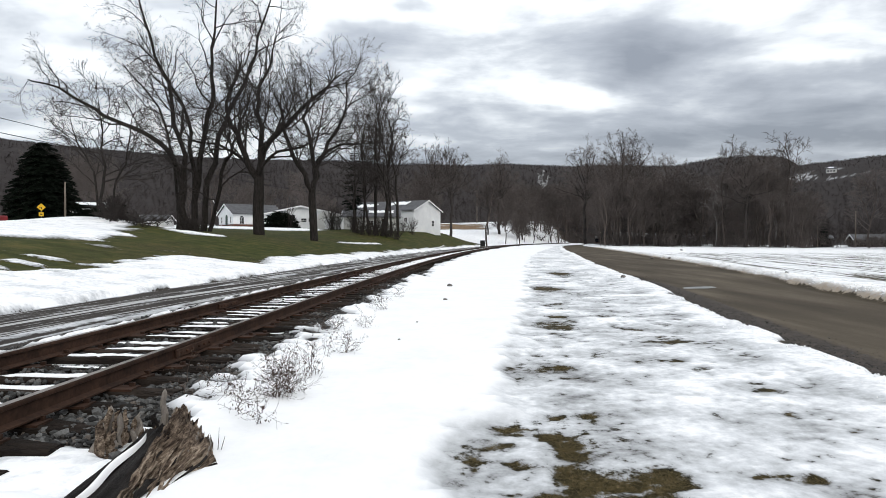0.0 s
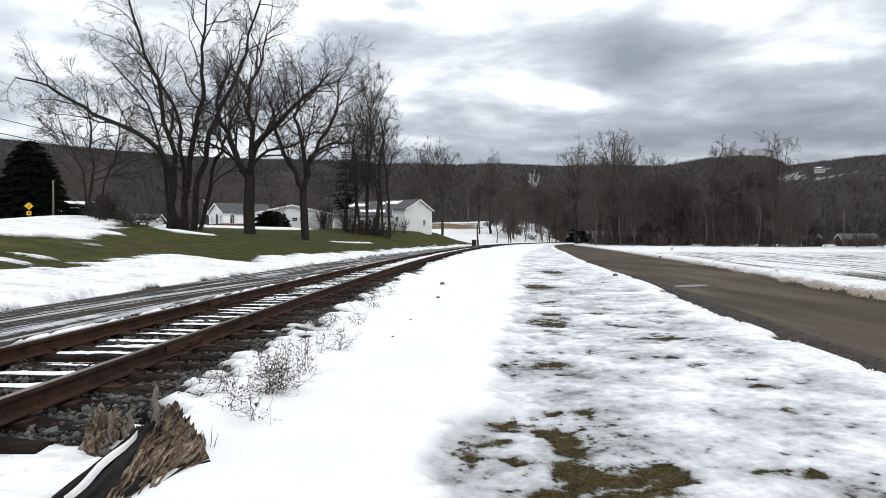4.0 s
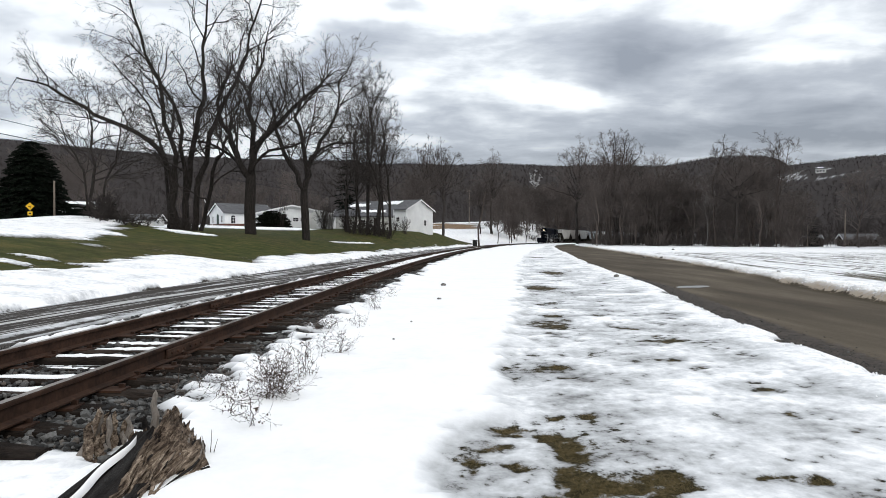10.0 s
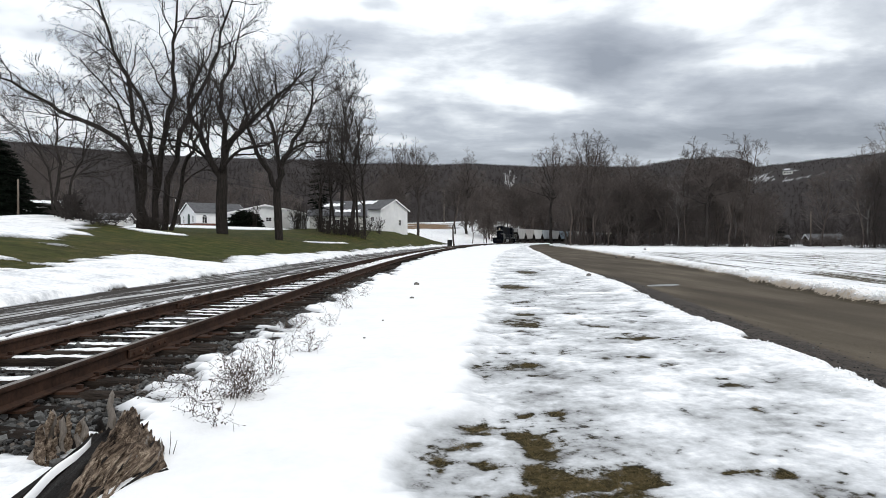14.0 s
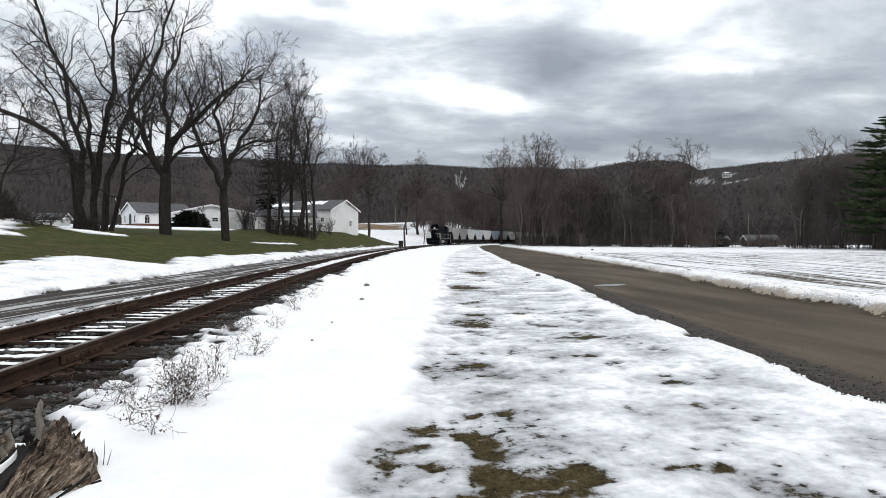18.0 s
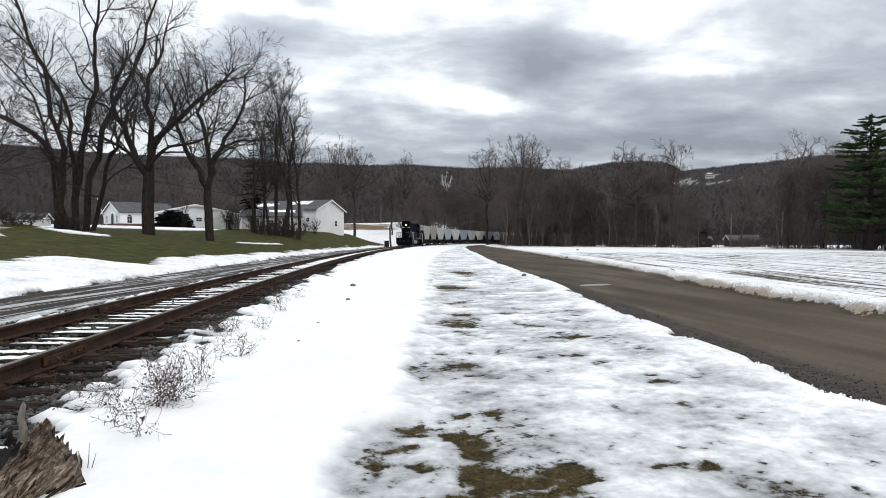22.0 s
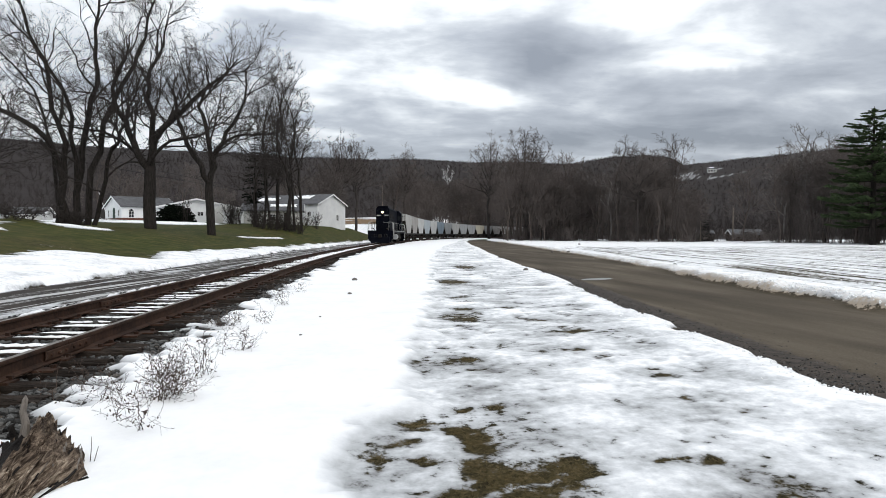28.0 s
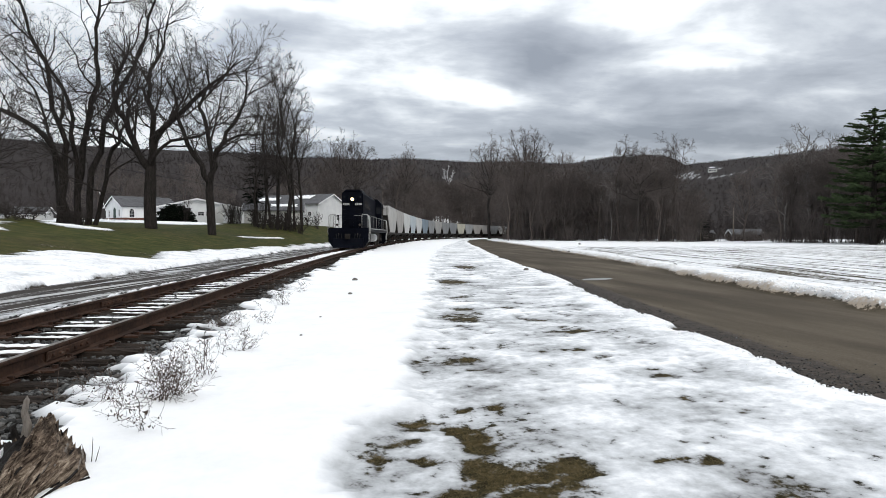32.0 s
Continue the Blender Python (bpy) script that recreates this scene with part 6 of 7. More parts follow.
def truck():
    t = new("pickup_truck")
    x, y = -51.2, 70.0
    t.matrix_world = pose(x, y, ground_z(x, y), 0, 0, 80)
    bm = bmesh.new()
    box(bm, -0.95, 0.95, -2.7, 2.7, 0.45, 1.15, bevel=0.1)
    part("body", bm, M_RED, t)
    bm = bmesh.new()
    vs = box(bm, -0.85, 0.85, -0.6, 1.3, 1.15, 1.95)
    for v in vs:
        if v.co.z > 1.5:
            v.co.x *= 0.82
            v.co.y = v.co.y * 0.7 + 0.1
    bmesh.ops.bevel(bm, geom=list(bm.edges), offset=0.06, segments=1, affect="EDGES")
    part("cab", bm, M_RED, t)
    part("windscreen", boxes((-0.62, 0.62, 0.95, 1.12, 1.35, 1.75)), M_GLASS_DARK, t)
    for sx in (-0.9, 0.9):
        part("side_window", boxes((sx * 0.88 - 0.02, sx * 0.88 + 0.02, -0.3, 0.8, 1.35, 1.75)), M_GLASS_DARK, t)
        for sy in (-1.7, 1.7):
            part("wheel", rods(((sx - 0.12, sy, 0.38), (sx + 0.12, sy, 0.38), 0.38), sides=16), M_DARK, t)
    tagged(t, "dark red pickup truck parked by the road", "truck")


def signal_cabinet():
    x, y = 7.9, 126.0
    c = new("signal_cabinet")
    c.matrix_world = pose(x, y, ground_z(x, y) - 0.05, 0, 0, 12)
    part("body", boxes((-0.42, 0.42, -0.3, 0.3, 0.12, 1.25), bevel=0.03), M_DARK, c)
    part("lid", boxes((-0.46, 0.46, -0.34, 0.34, 1.25, 1.31), bevel=0.015), M_DARK, c)
    part("plinth", boxes((-0.5, 0.5, -0.38, 0.38, -0.2, 0.12)), M_STONE, c)
    part("door", boxes((-0.36, 0.36, -0.325, -0.3, 0.2, 1.17), bevel=0.008), M_DARK, c)
    tagged(c, "dark metal signal cabinet on a plinth beside the track", "cabinet")


road_sign()
signal_cabinet()
truck()
cable("cable", (-39.5, 39.0, 12.0), (-12.0, 117.0, 8.55), 0.5, 0.028, "black overhead cable running behind the bare trees")
cable("cable", (-39.5, 39.0, 10.7), (-12.3, 117.0, 8.5), 0.6, 0.034, "black overhead cable running behind the bare trees")


# ---- the train: space of each vehicle: y ahead, x to its right, z over the rail head ----
def turned(verts_yz, x0, x1):
    """A plate of outline y, z drawn out from x0 to x1."""
    bm = bmesh.new()
    a = [bm.verts.new((x0, y, z)) for y, z in verts_yz]
    b = [bm.verts.new((x1, y, z)) for y, z in verts_yz]
    bm.faces.new(a)
    bm.faces.new(b[::-1])
    n = len(a)
    for i in range(n):
        bm.faces.new((a[i], b[i], b[(i + 1) % n], a[(i + 1) % n]))
    bmesh.ops.recalc_face_normals(bm, faces=bm.faces)
    return bm


def loft(sections, cap=True):
    """Skins rings of places, all of one length."""
    bm = bmesh.new()
    rings = [[bm.verts.new(p) for p in s] for s in sections]
    n = len(rings[0])
    for a, b in zip(rings, rings[1:]):
        for i in range(n):
            bm.faces.new((a[i], a[(i + 1) % n], b[(i + 1) % n], b[i]))
    if cap:
        bm.faces.new(rings[0][::-1])
        bm.faces.new(rings[-1])
    bmesh.ops.recalc_face_normals(bm, faces=bm.faces)
    return bm


def hood_section(y, w, z0, z1, chamfer):
    return [(-w, y, z0), (w, y, z0), (w, y, z1 - chamfer), (w - chamfer, y, z1), (-w + chamfer, y, z1), (-w, y, z1 - chamfer)]


WHEELSETS = []


def wheelset(parent, y, r, spin):
    bm = bmesh.new()
    rod(bm, (-0.9, 0, 0), (0.9, 0, 0), 0.08, sides=8)
    for s in (-1, 1):
        rod(bm, (s * 0.70, 0, 0), (s * 0.84, 0, 0), r, sides=20)
        rod(bm, (s * 0.68, 0, 0), (s * 0.70, 0, 0), r + 0.025, sides=20)
        for k in range(6):
            a = k * math.pi / 3
            rod(bm, (s * 0.84, 0.28 * math.cos(a), 0.28 * math.sin(a)), (s * 0.86, 0.28 * math.cos(a), 0.28 * math.sin(a)), 0.05, sides=6)
    ob = part("wheelset", bm, M_WHEEL, parent, at=pose(0, y, r))
    if spin:
        WHEELSETS.append((ob, y, r))
    return ob


def side_rail(parent, x, y0, y1, posts, z0, z1, name="handrail"):
    bm = bmesh.new()
    for i in range(posts):
        y = y0 + (y1 - y0) * i / (posts - 1)
        rod(bm, (x, y, z0), (x, y, z1), 0.009, sides=5)
    rod(bm, (x, y0, z1), (x, y1, z1), 0.016, sides=5)
    part(name, bm, M_RAILING, parent, "white painted tube handrail")


LOCO_LENGTH = 22.2


def locomotive():
    t = new("locomotive")
    half = LOCO_LENGTH / 2
    # frame and walkway
    bm = bmesh.new()
    box(bm, -1.56, 1.56, -half + 0.6, half - 0.6, 1.28, 1.62, bevel=0.03)
    part("frame", bm, M_LOCO, t)
    part("walkway_edge", boxes((-1.60, -1.56, -half + 1.6, half - 1.6, 1.53, 1.59), (1.56, 1.60, -half + 1.6, half - 1.6, 1.53, 1.59)), M_RAILING, t, "pale stripe along the walkway")
    # long hood leading, then cab, then short hood
    part("long_hood", loft([hood_section(y, 0.88, 1.62, z, 0.2) for y, z in ((half - 3.3, 4.62), (half - 3.2, 4.70), (-4.0, 4.66))]), M_LOCO, t, "tall black engine hood")
    for k in range(11):
        for s in (-1, 1):
            bm = bmesh.new()
            y = half - 3.8 - k * 0.86
            box(bm, s * 0.88 - 0.012, s * 0.88 + 0.012, y - 0.38, y + 0.38, 1.75, 3.2, bevel=0.008)
            part("hood_door", bm, M_LOCO, t)
    bm = bmesh.new()
    for s in (-1, 1):
        for k in range(9):
            box(bm, s * 0.885 - 0.02, s * 0.885 + 0.02, 3.6, 6.6, 3.35 + k * 0.075, 3.39 + k * 0.075)
    part("radiator_grille", bm, M_UNDER, t)
    part("roof_hood", boxes((-0.72, 0.72, 4.2, 7.5, 4.6, 4.86), bevel=0.08), M_LOCO, t)
    for k, y in enumerate((6.2, 4.9, 3.6)):
        part("roof_fan", rods(((0, y, 4.62), (0, y, 4.90), 0.58, 0.54), sides=18), M_LOCO, t)
    for y in (1.0, -0.4):
        part("fan", rods(((0, y, 4.60), (0, y, 4.78), 0.45, 0.42), sides=16), M_LOCO, t)
    part("exhaust_stack", boxes((-0.25, 0.25, 2.2, 2.8, 4.6, 4.92), bevel=0.05), M_UNDER, t)
    part("roof_blister", boxes((-0.7, 0.7, -3.2, -1.0, 4.6, 4.82), bevel=0.1), M_LOCO, t)
    part("cab", loft([hood_section(y, w, 1.62, z, 0.42) for y, w, z in ((-4.0, 1.48, 4.66), (-6.5, 1.48, 4.66))]), M_LOCO, t)
    for s in (-1, 1):
        part("cab_window", boxes((s * 1.49 - 0.02, s * 1.49 + 0.02, -6.1, -4.4, 2.95, 3.75)), M_GLASS_DARK, t, "dark side window of the cab")
        part("front_window", boxes((s * 1.18 - 0.22, s * 1.18 + 0.22, -4.02, -3.98, 3.2, 3.85)), M_GLASS_DARK, t)
        part("window_awning", boxes((s * 1.56 - 0.1, s * 1.56 + 0.1, -6.1, -4.4, 3.82, 3.86)), M_LOCO, t)
    part("short_hood", loft([hood_section(y, 0.88, 1.62, 4.4, 0.2) for y in (-6.5, -half + 1.4)]), M_LOCO, t)
    # hood end: headlight, number boards, stripe, hand grabs
    ye = half - 3.2
    part("headlight_box", boxes((-0.34, 0.34, ye, ye + 0.1, 3.86, 4.20), bevel=0.05), M_LOCO, t)
    lamp = part("headlight", rods(((-0.0, ye + 0.09, 4.03), (0.0, ye + 0.13, 4.03), 0.115), sides=14), M_LAMP, t, "lit round headlight")
    for s in (-1, 1):
        nb = part("number_board", boxes((s * 0.50 - 0.32, s * 0.50 + 0.32, ye, ye + 0.06, 3.50, 3.74), bevel=0.02), M_LOCO, t, "black number board with white bars")
        bm = bmesh.new()
        for k in range(4):
            box(bm, s * 0.50 - 0.26 + k * 0.14, s * 0.50 - 0.16 + k * 0.14, ye + 0.062, ye + 0.075, 3.54, 3.70)
        part("number_panel", bm, M_RAILING, nb)
    part("hood_stripe", boxes((-0.88, -0.05, ye + 0.035, ye + 0.06, 2.66, 2.72)), M_RAILING, t, "thin white grab rail on the hood end")
    part("hood_end_door", boxes((-0.3, 0.3, ye, ye + 0.03, 1.7, 3.3), bevel=0.02), M_LOCO, t)
    for s in (-1, 1):
        part("marker_light", rods(((s * 0.66, ye + 0.0, 4.22), (s * 0.66, ye + 0.07, 4.22), 0.07), sides=10), M_GLASS_DARK, t)
        part("ditch_light", rods(((s * 0.9, half - 0.62, 1.86), (s * 0.9, half - 0.5, 1.86), 0.10), sides=10), M_WHEEL, t)
        for k in range(7):
            part("grab_iron", rods(((s * 0.80, ye + 0.045, 1.95 + k * 0.3), (s * 0.52, ye + 0.045, 1.95 + k * 0.3), 0.012), sides=5), M_UNDER, t)
    part("roof_cap", loft([hood_section(y, 0.66, 4.66, 4.84, 0.12) for y in (half - 3.35, 7.5)]), M_LOCO, t)
    part("emblem", boxes((-0.894, -0.884, 1.6, 3.4, 3.3, 3.6)), M_UNDER, t, "faded emblem on the hood side")
    # pilot, plough, steps and couplers at both ends
    for e in (1, -1):
        y0 = e * (half - 0.6)
        pl = part("pilot", loft([[(x, yy, z) for x, z in ((-1.22, 0.06), (1.22, 0.06), (1.58, 0.56), (1.58, 1.62), (-1.58, 1.62), (-1.58, 0.56))] for yy in (y0, y0 + e * 0.12)]), M_LOCO, t)
        part("plough", turned([(y0 + e * 0.1, 0.06), (y0 + e * 0.55, 0.05), (y0 + e * 0.32, 0.75), (y0 + e * 0.1, 0.85)], -1.2, 1.2), M_LOCO, t)
        part("coupler", boxes((-0.14, 0.14, min(y0, y0 + e * 0.75), max(y0, y0 + e * 0.75), 0.80, 1.08), (-0.2, 0.2, min(y0 + e * 0.5, y0 + e * 0.78), max(y0 + e * 0.5, y0 + e * 0.78), 0.72, 1.14), bevel=0.03), M_UNDER, t)
        for x in (-0.95, -0.75, -0.55, 0.55, 0.75, 0.95):
            bm = bmesh.new()
            rod(bm, (x, y0 + e * 0.14, 1.15), (x * 0.96, y0 + e * 0.3, 0.85), 0.025, sides=6)
            rod(bm, (x * 0.96, y0 + e * 0.3, 0.85), (x * 0.9, y0 + e * 0.22, 0.5), 0.025, sides=6)
            part("air_hose", bm, M_DARK, t)
        for x in (-0.75, 0.75):
            part("hose_bracket", boxes((x - 0.04, x + 0.04, min(y0 + e * 0.12, y0 + e * 0.18), max(y0 + e * 0.12, y0 + e * 0.18), 1.08, 1.18)), M_WHEEL, t)
        for s in (-1, 1):
            bm = bmesh.new()
            for k in range(4):
                box(bm, s * 1.34 - 0.2, s * 1.34 + 0.2, y0 - e * 0.55 - 0.14, y0 - e * 0.55 + 0.14, 0.42 + k * 0.3, 0.46 + k * 0.3)
            part("step_ladder", bm, M_LOCO, t)
            bm = bmesh.new()
            for yy in (y0 - e * 0.95, y0 - e * 0.15):
                rod(bm, (s * 1.54, yy, 0.5), (s * 1.54, yy, 0.95), 0.03, sides=6)
                rod(bm, (s * 1.54, yy, 0.95), (s * 1.66, yy, 1.3), 0.03, sides=6)
                rod(bm, (s * 1.66, yy, 1.3), (s * 1.58, yy, 2.55), 0.03, sides=6)
            rod(bm, (s * 1.58, y0 - e * 0.15, 2.55), (s * 1.46, y0 - e * 0.15, 2.68), 0.03, sides=6)
            rod(bm, (s * 1.46, y0 - e * 0.15, 2.68), (s * 1.05, y0 - e * 0.15, 2.70), 0.03, sides=6)
            rod(bm, (s * 1.58, y0 - e * 0.95, 2.55), (s * 1.58, y0 - e * 0.15, 2.55), 0.024, sides=6)
            rod(bm, (s * 1.05, y0 - e * 0.15, 2.70), (s * 1.05, y0 - e * 0.15, 1.62), 0.024, sides=6)
            part("step_rail", bm, M_RAILING, t, "white painted step rail")
        bm = bmesh.new()
        for k in range(7):
            x = -1.15 + k * 2.3 / 6
            if abs(x) > 0.3:
                rod(bm, (x, y0, 1.62), (x, y0, 2.62), 0.02, sides=6)
        for s in (-1, 1):
            rod(bm, (s * 0.38, y0, 2.62), (s * 1.15, y0, 2.62), 0.022, sides=6)
        rod(bm, (-0.383, y0, 2.32), (0.383, y0, 2.32), 0.012, sides=5)
        part("end_rail", bm, M_LOCO, t, "black end railing")
    side_rail(t, 1.5, -half + 2.0, half - 3.4, 7, 1.62, 2.62)
    side_rail(t, -1.5, -half + 2.0, half - 3.4, 7, 1.62, 2.62)
    for s in (-1, 1):
        bm = bmesh.new()
        for k in range(5):
            rod(bm, (s * 1.5, half - 0.7 - k * 0.5, 1.62), (s * 1.5, half - 0.7 - k * 0.5, 2.62), 0.008, sides=6)
        rod(bm, (s * 1.5, half - 0.7, 2.62), (s * 1.5, half - 2.7, 2.62), 0.018, sides=6)
        part("platform_rail", bm, M_RAILING, t, "white painted platform railing")
    # tank, air reservoirs, trucks
    prof = [(-1.0, 0.42), (1.0, 0.42), (1.38, 0.72), (1.38, 1.26), (-1.38, 1.26), (-1.38, 0.72)]
    part("fuel_tank", loft([[(x, y, z) for x, z in prof] for y in (-2.6, 2.0)]), M_UNDER, t, "grimy black fuel tank")
    for s in (-1, 1):
        part("air_reservoir", rods(((s * 1.22, 2.2, 0.80), (s * 1.22, 4.5, 0.80), 0.37), sides=14), M_SILVER, t)
    for yc in (6.1, -6.1):
        for s in (-1, 1):
            fr = turned([(yc - 2.45, 0.62), (yc - 2.3, 0.92), (yc - 1.0, 0.84), (yc + 1.0, 0.84), (yc + 2.3, 0.92), (yc + 2.45, 0.62), (yc + 1.4, 0.5), (yc + 0.6, 0.68), (yc - 0.6, 0.68), (yc - 1.4, 0.5)], s * 0.98, s * 1.14)
            side = part("truck_frame", fr, M_UNDER, t)
            for yy in (yc - 1.75, yc, yc + 1.75):
                part("axle_box", boxes((s * 1.12 - 0.06, s * 1.12 + 0.12, yy - 0.17, yy + 0.17, 0.36, 0.72), bevel=0.03), M_UNDER, side)
            bm = bmesh.new()
            for yy in (yc - 0.9, yc + 0.9):
                rod(bm, (s * 1.12, yy, 0.7), (s * 1.12, yy, 1.15), 0.13, sides=10)
            part("suspension", bm, M_UNDER, side)
        for dy in (-1.75, 0, 1.75):
            wheelset(t, yc + dy, 0.51, True)
    # horn, bell, aerial
    part("horn", rods(((-0.3, -4.6, 4.52), (-0.3, -4.6, 4.75), 0.04), ((-0.3, -4.8, 4.78), (-0.3, -4.2, 4.78), 0.05, 0.12), ((-0.12, -4.8, 4.72), (-0.12, -4.3, 4.72), 0.04, 0.1)), M_UNDER, t)
    return tagged(t, "black diesel locomotive with lit headlight hauling grain cars", "locomotive", "train")


CAR_PITCH = 12.76


def hopper_car(paint, label):
    t = new("hopper_car")
    top, low = 4.48, 1.25
    hl = 6.08

    def ring(y, k, z0):
        # barrel-sided cross section: half the height bulges out
        pts = []
        for i in range(9):
            a = -0.42 * math.pi + i * 0.80 * math.pi / 8
            pts.append((1.62 * (0.80 + 0.20 * math.cos(a)), z0 + (top - z0) * (0.5 + 0.5 * math.sin(a) / math.sin(0.42 * math.pi))))
        right = [(min(x, 1.6), z) for x, z in pts]
        return [(x * k, y, z) for x, z in right] + [(-x * k, y, z) for x, z in right[::-1]]
    # the side sheets shorten towards the bottom: sloped hopper ends
    body = part("body", loft([ring(y, k, z) for y, k, z in ((-hl, 0.95, 3.35), (-hl + 0.2, 0.985, 2.9), (-4.75, 1.0, 2.05), (-3.95, 1.0, low), (3.95, 1.0, low), (4.75, 1.0, 2.05), (hl - 0.2, 0.985, 2.9), (hl, 0.95, 3.35))]), paint, t)
    # downward end slopes take a dark second material: shade put into their colour
    body.data.materials.append(M_UNDER)
    for f in body.data.polygons:
        if abs(f.normal.y) > 0.3 and f.normal.z < -0.3:
            f.material_index = 1
    part("top_rail", boxes((-1.5, -1.38, -hl, hl, 4.28, 4.48), (1.38, 1.5, -hl, hl, 4.28, 4.48), bevel=0.02), paint, t)
    # sills and the end frames below are coloured dark for the gap's shade
    part("side_sill", boxes((-1.5, -1.36, -hl - 0.05, hl + 0.05, 1.12, 1.34), (1.36, 1.5, -hl - 0.05, hl + 0.05, 1.12, 1.30), bevel=0.02), M_UNDER, t)
    part("running_board", boxes((-0.62, -0.35, -hl - 0.1, hl + 0.1, 4.58, 4.62), (0.35, 0.62, -hl - 0.1, hl + 0.1, 4.58, 4.62)), paint, t)
    for k in range(4):
        y = -4.2 + k * 2.8
        part("hatch", rods(((0, y, 4.42), (0, y, 4.62), 0.4, 0.36), sides=12), paint, t)
    for e in (-1, 1):
        bm = bmesh.new()
        for s in (-1, 1):
            box(bm, s * 1.30 - 0.03, s * 1.30 + 0.03, e * hl - 0.03, e * hl + 0.03, 1.2, 4.27)
            box(bm, s * 0.5 - 0.05, s * 0.5 + 0.05, e * hl - 0.05, e * hl + 0.05, 1.1, 2.9)
        for k in range(7):
            rod(bm, (1.0, e * hl, 1.4 + k * 0.4), (1.4, e * hl, 1.4 + k * 0.4), 0.02, sides=5)
        part("end_frame", bm, M_UNDER, t)
        part("end_platform", boxes((-1.45, 1.45, min(e * 4.6, e * hl), max(e * 4.6, e * hl), 1.05, 1.14)), M_UNDER, t)
        part("coupler", boxes((-0.12, 0.12, min(e * hl, e * (CAR_PITCH / 2)), max(e * hl, e * CAR_PITCH / 2), 0.78, 1.04), bevel=0.02), M_UNDER, t)
        # dark sheet added for the shade in the gap between cars
        part("end_sheet", boxes((-1.25, 1.25, min(e * 4.5, e * 4.56), max(e * 4.5, e * 4.56), 1.14, 2.4), (-0.5, 0.5, min(e * 4.2, e * 4.9), max(e * 4.2, e * 4.9), 1.14, 2.9)), M_UNDER, t, "dark sheet standing in for shade at the car end")
        yc = e * 4.55
        for s in (-1, 1):
            side = part("truck_frame", turned([(yc - 1.25, 0.42), (yc - 1.15, 0.6), (yc - 0.45, 0.82), (yc + 0.45, 0.82), (yc + 1.15, 0.6), (yc + 1.25, 0.42), (yc + 0.5, 0.3), (yc - 0.5, 0.3)], s * 0.92, s * 1.06), M_UNDER, t)
            bm = bmesh.new()
            for q in (-0.15, 0.15):
                rod(bm, (s * 1.05, yc + q, 0.38), (s * 1.05, yc + q, 0.72), 0.09, sides=8)
            part("suspension", bm, M_RUST, side)
        for dy in (-0.89, 0.89):
            wheelset(t, yc + dy, 0.42, False)
    for y in (-2.2, 2.2):
        part("outlet_hopper", loft([[(-w, y - l, z), (w, y - l, z), (w, y + l, z), (-w, y + l, z)] for w, l, z in ((1.42, 1.9, 1.35), (0.6, 0.5, 0.5), (0.55, 0.45, 0.35))]), M_UNDER, t)
        part("outlet_gate", boxes((-0.8, 0.8, y - 0.45, y + 0.45, 0.28, 0.36)), M_UNDER, t)
    bm = boxes((1.6, 1.632, -3.9, -2.2, 2.9, 3.15), (1.6, 1.632, -3.9, -2.6, 2.55, 2.75), (1.6, 1.632, 2.6, 4.2, 2.6, 2.72))
    part("lettering", bm, M_UNDER, t, "dark lettering too small to read")
    return tagged(t, label, "freight car", "train")


def build_train():
    loco = locomotive()
    order = ("grey", "warm", "white", "bluish", "white", "blue", "mid", "grey", "mid", "mid", "cream", "mid", "warm", "grey", "mid", "grey")
    words = {"grey": "light grey", "warm": "warm grey", "white": "off-white", "bluish": "bluish white", "blue": "slate blue", "mid": "weathered grey", "cream": "cream"}
    first, cars = {}, []
    for k, c in enumerate(order):
        if c in first:
            car = copy_thing(first[c], pose(0, 0, 0))
        else:
            car = first[c] = hopper_car(M_CAR[c], words[c] + " covered hopper car on the track")
        cars.append(car)
    return loco, cars


LOCO, CARS = build_train()

# station of the engine's leading end over time
RUN = ((0, 277.0), (3, 256.0), (6, 235.0), (9, 213.5), (13, 184.0), (17, 156.0), (21, 128.0), (25, 101.8), (28, 80.8), (30, 65.8), (32, 50.4))


def front_at(t):
    ts, ss = [r[0] for r in RUN], [r[1] for r in RUN]
    return float(np.interp(t, ts, ss))


def vehicle_pose(s):
    x, y, th = on_track(s)
    return pose(float(x), float(y), RAIL_TOP, 0, 0, 180 - math.degrees(float(th)))


def motions():
    times = [k * 1.0 for k in range(33)]
    walk(LOCO, [(t, vehicle_pose(front_at(t) + LOCO_LENGTH / 2)) for t in times])
    for k, car in enumerate(CARS):
        off = LOCO_LENGTH + 2.0 + CAR_PITCH * (k + 0.5)
        walk(car, [(t, vehicle_pose(front_at(t) + off)) for t in times])
    fine = [k / 10 for k in range(321)]
    for ob, y, r in WHEELSETS:
        walk(ob, [(t, pose(0, y, r) @ Matrix.Rotation(-(RUN[0][1] - front_at(t)) / r, 4, "X")) for t in fine])


# ---- stump, weeds and litter by the track ----
def fibre_grid(nu, nv, place):
    verts = [place(i / (nu - 1), j / (nv - 1)) for i in range(nu) for j in range(nv)]
    faces = [(i * nv + j, i * nv + j + 1, (i + 1) * nv + j + 1, (i + 1) * nv + j) for i in range(nu - 1) for j in range(nv - 1)]
    return mesh_from("wood", verts, faces)


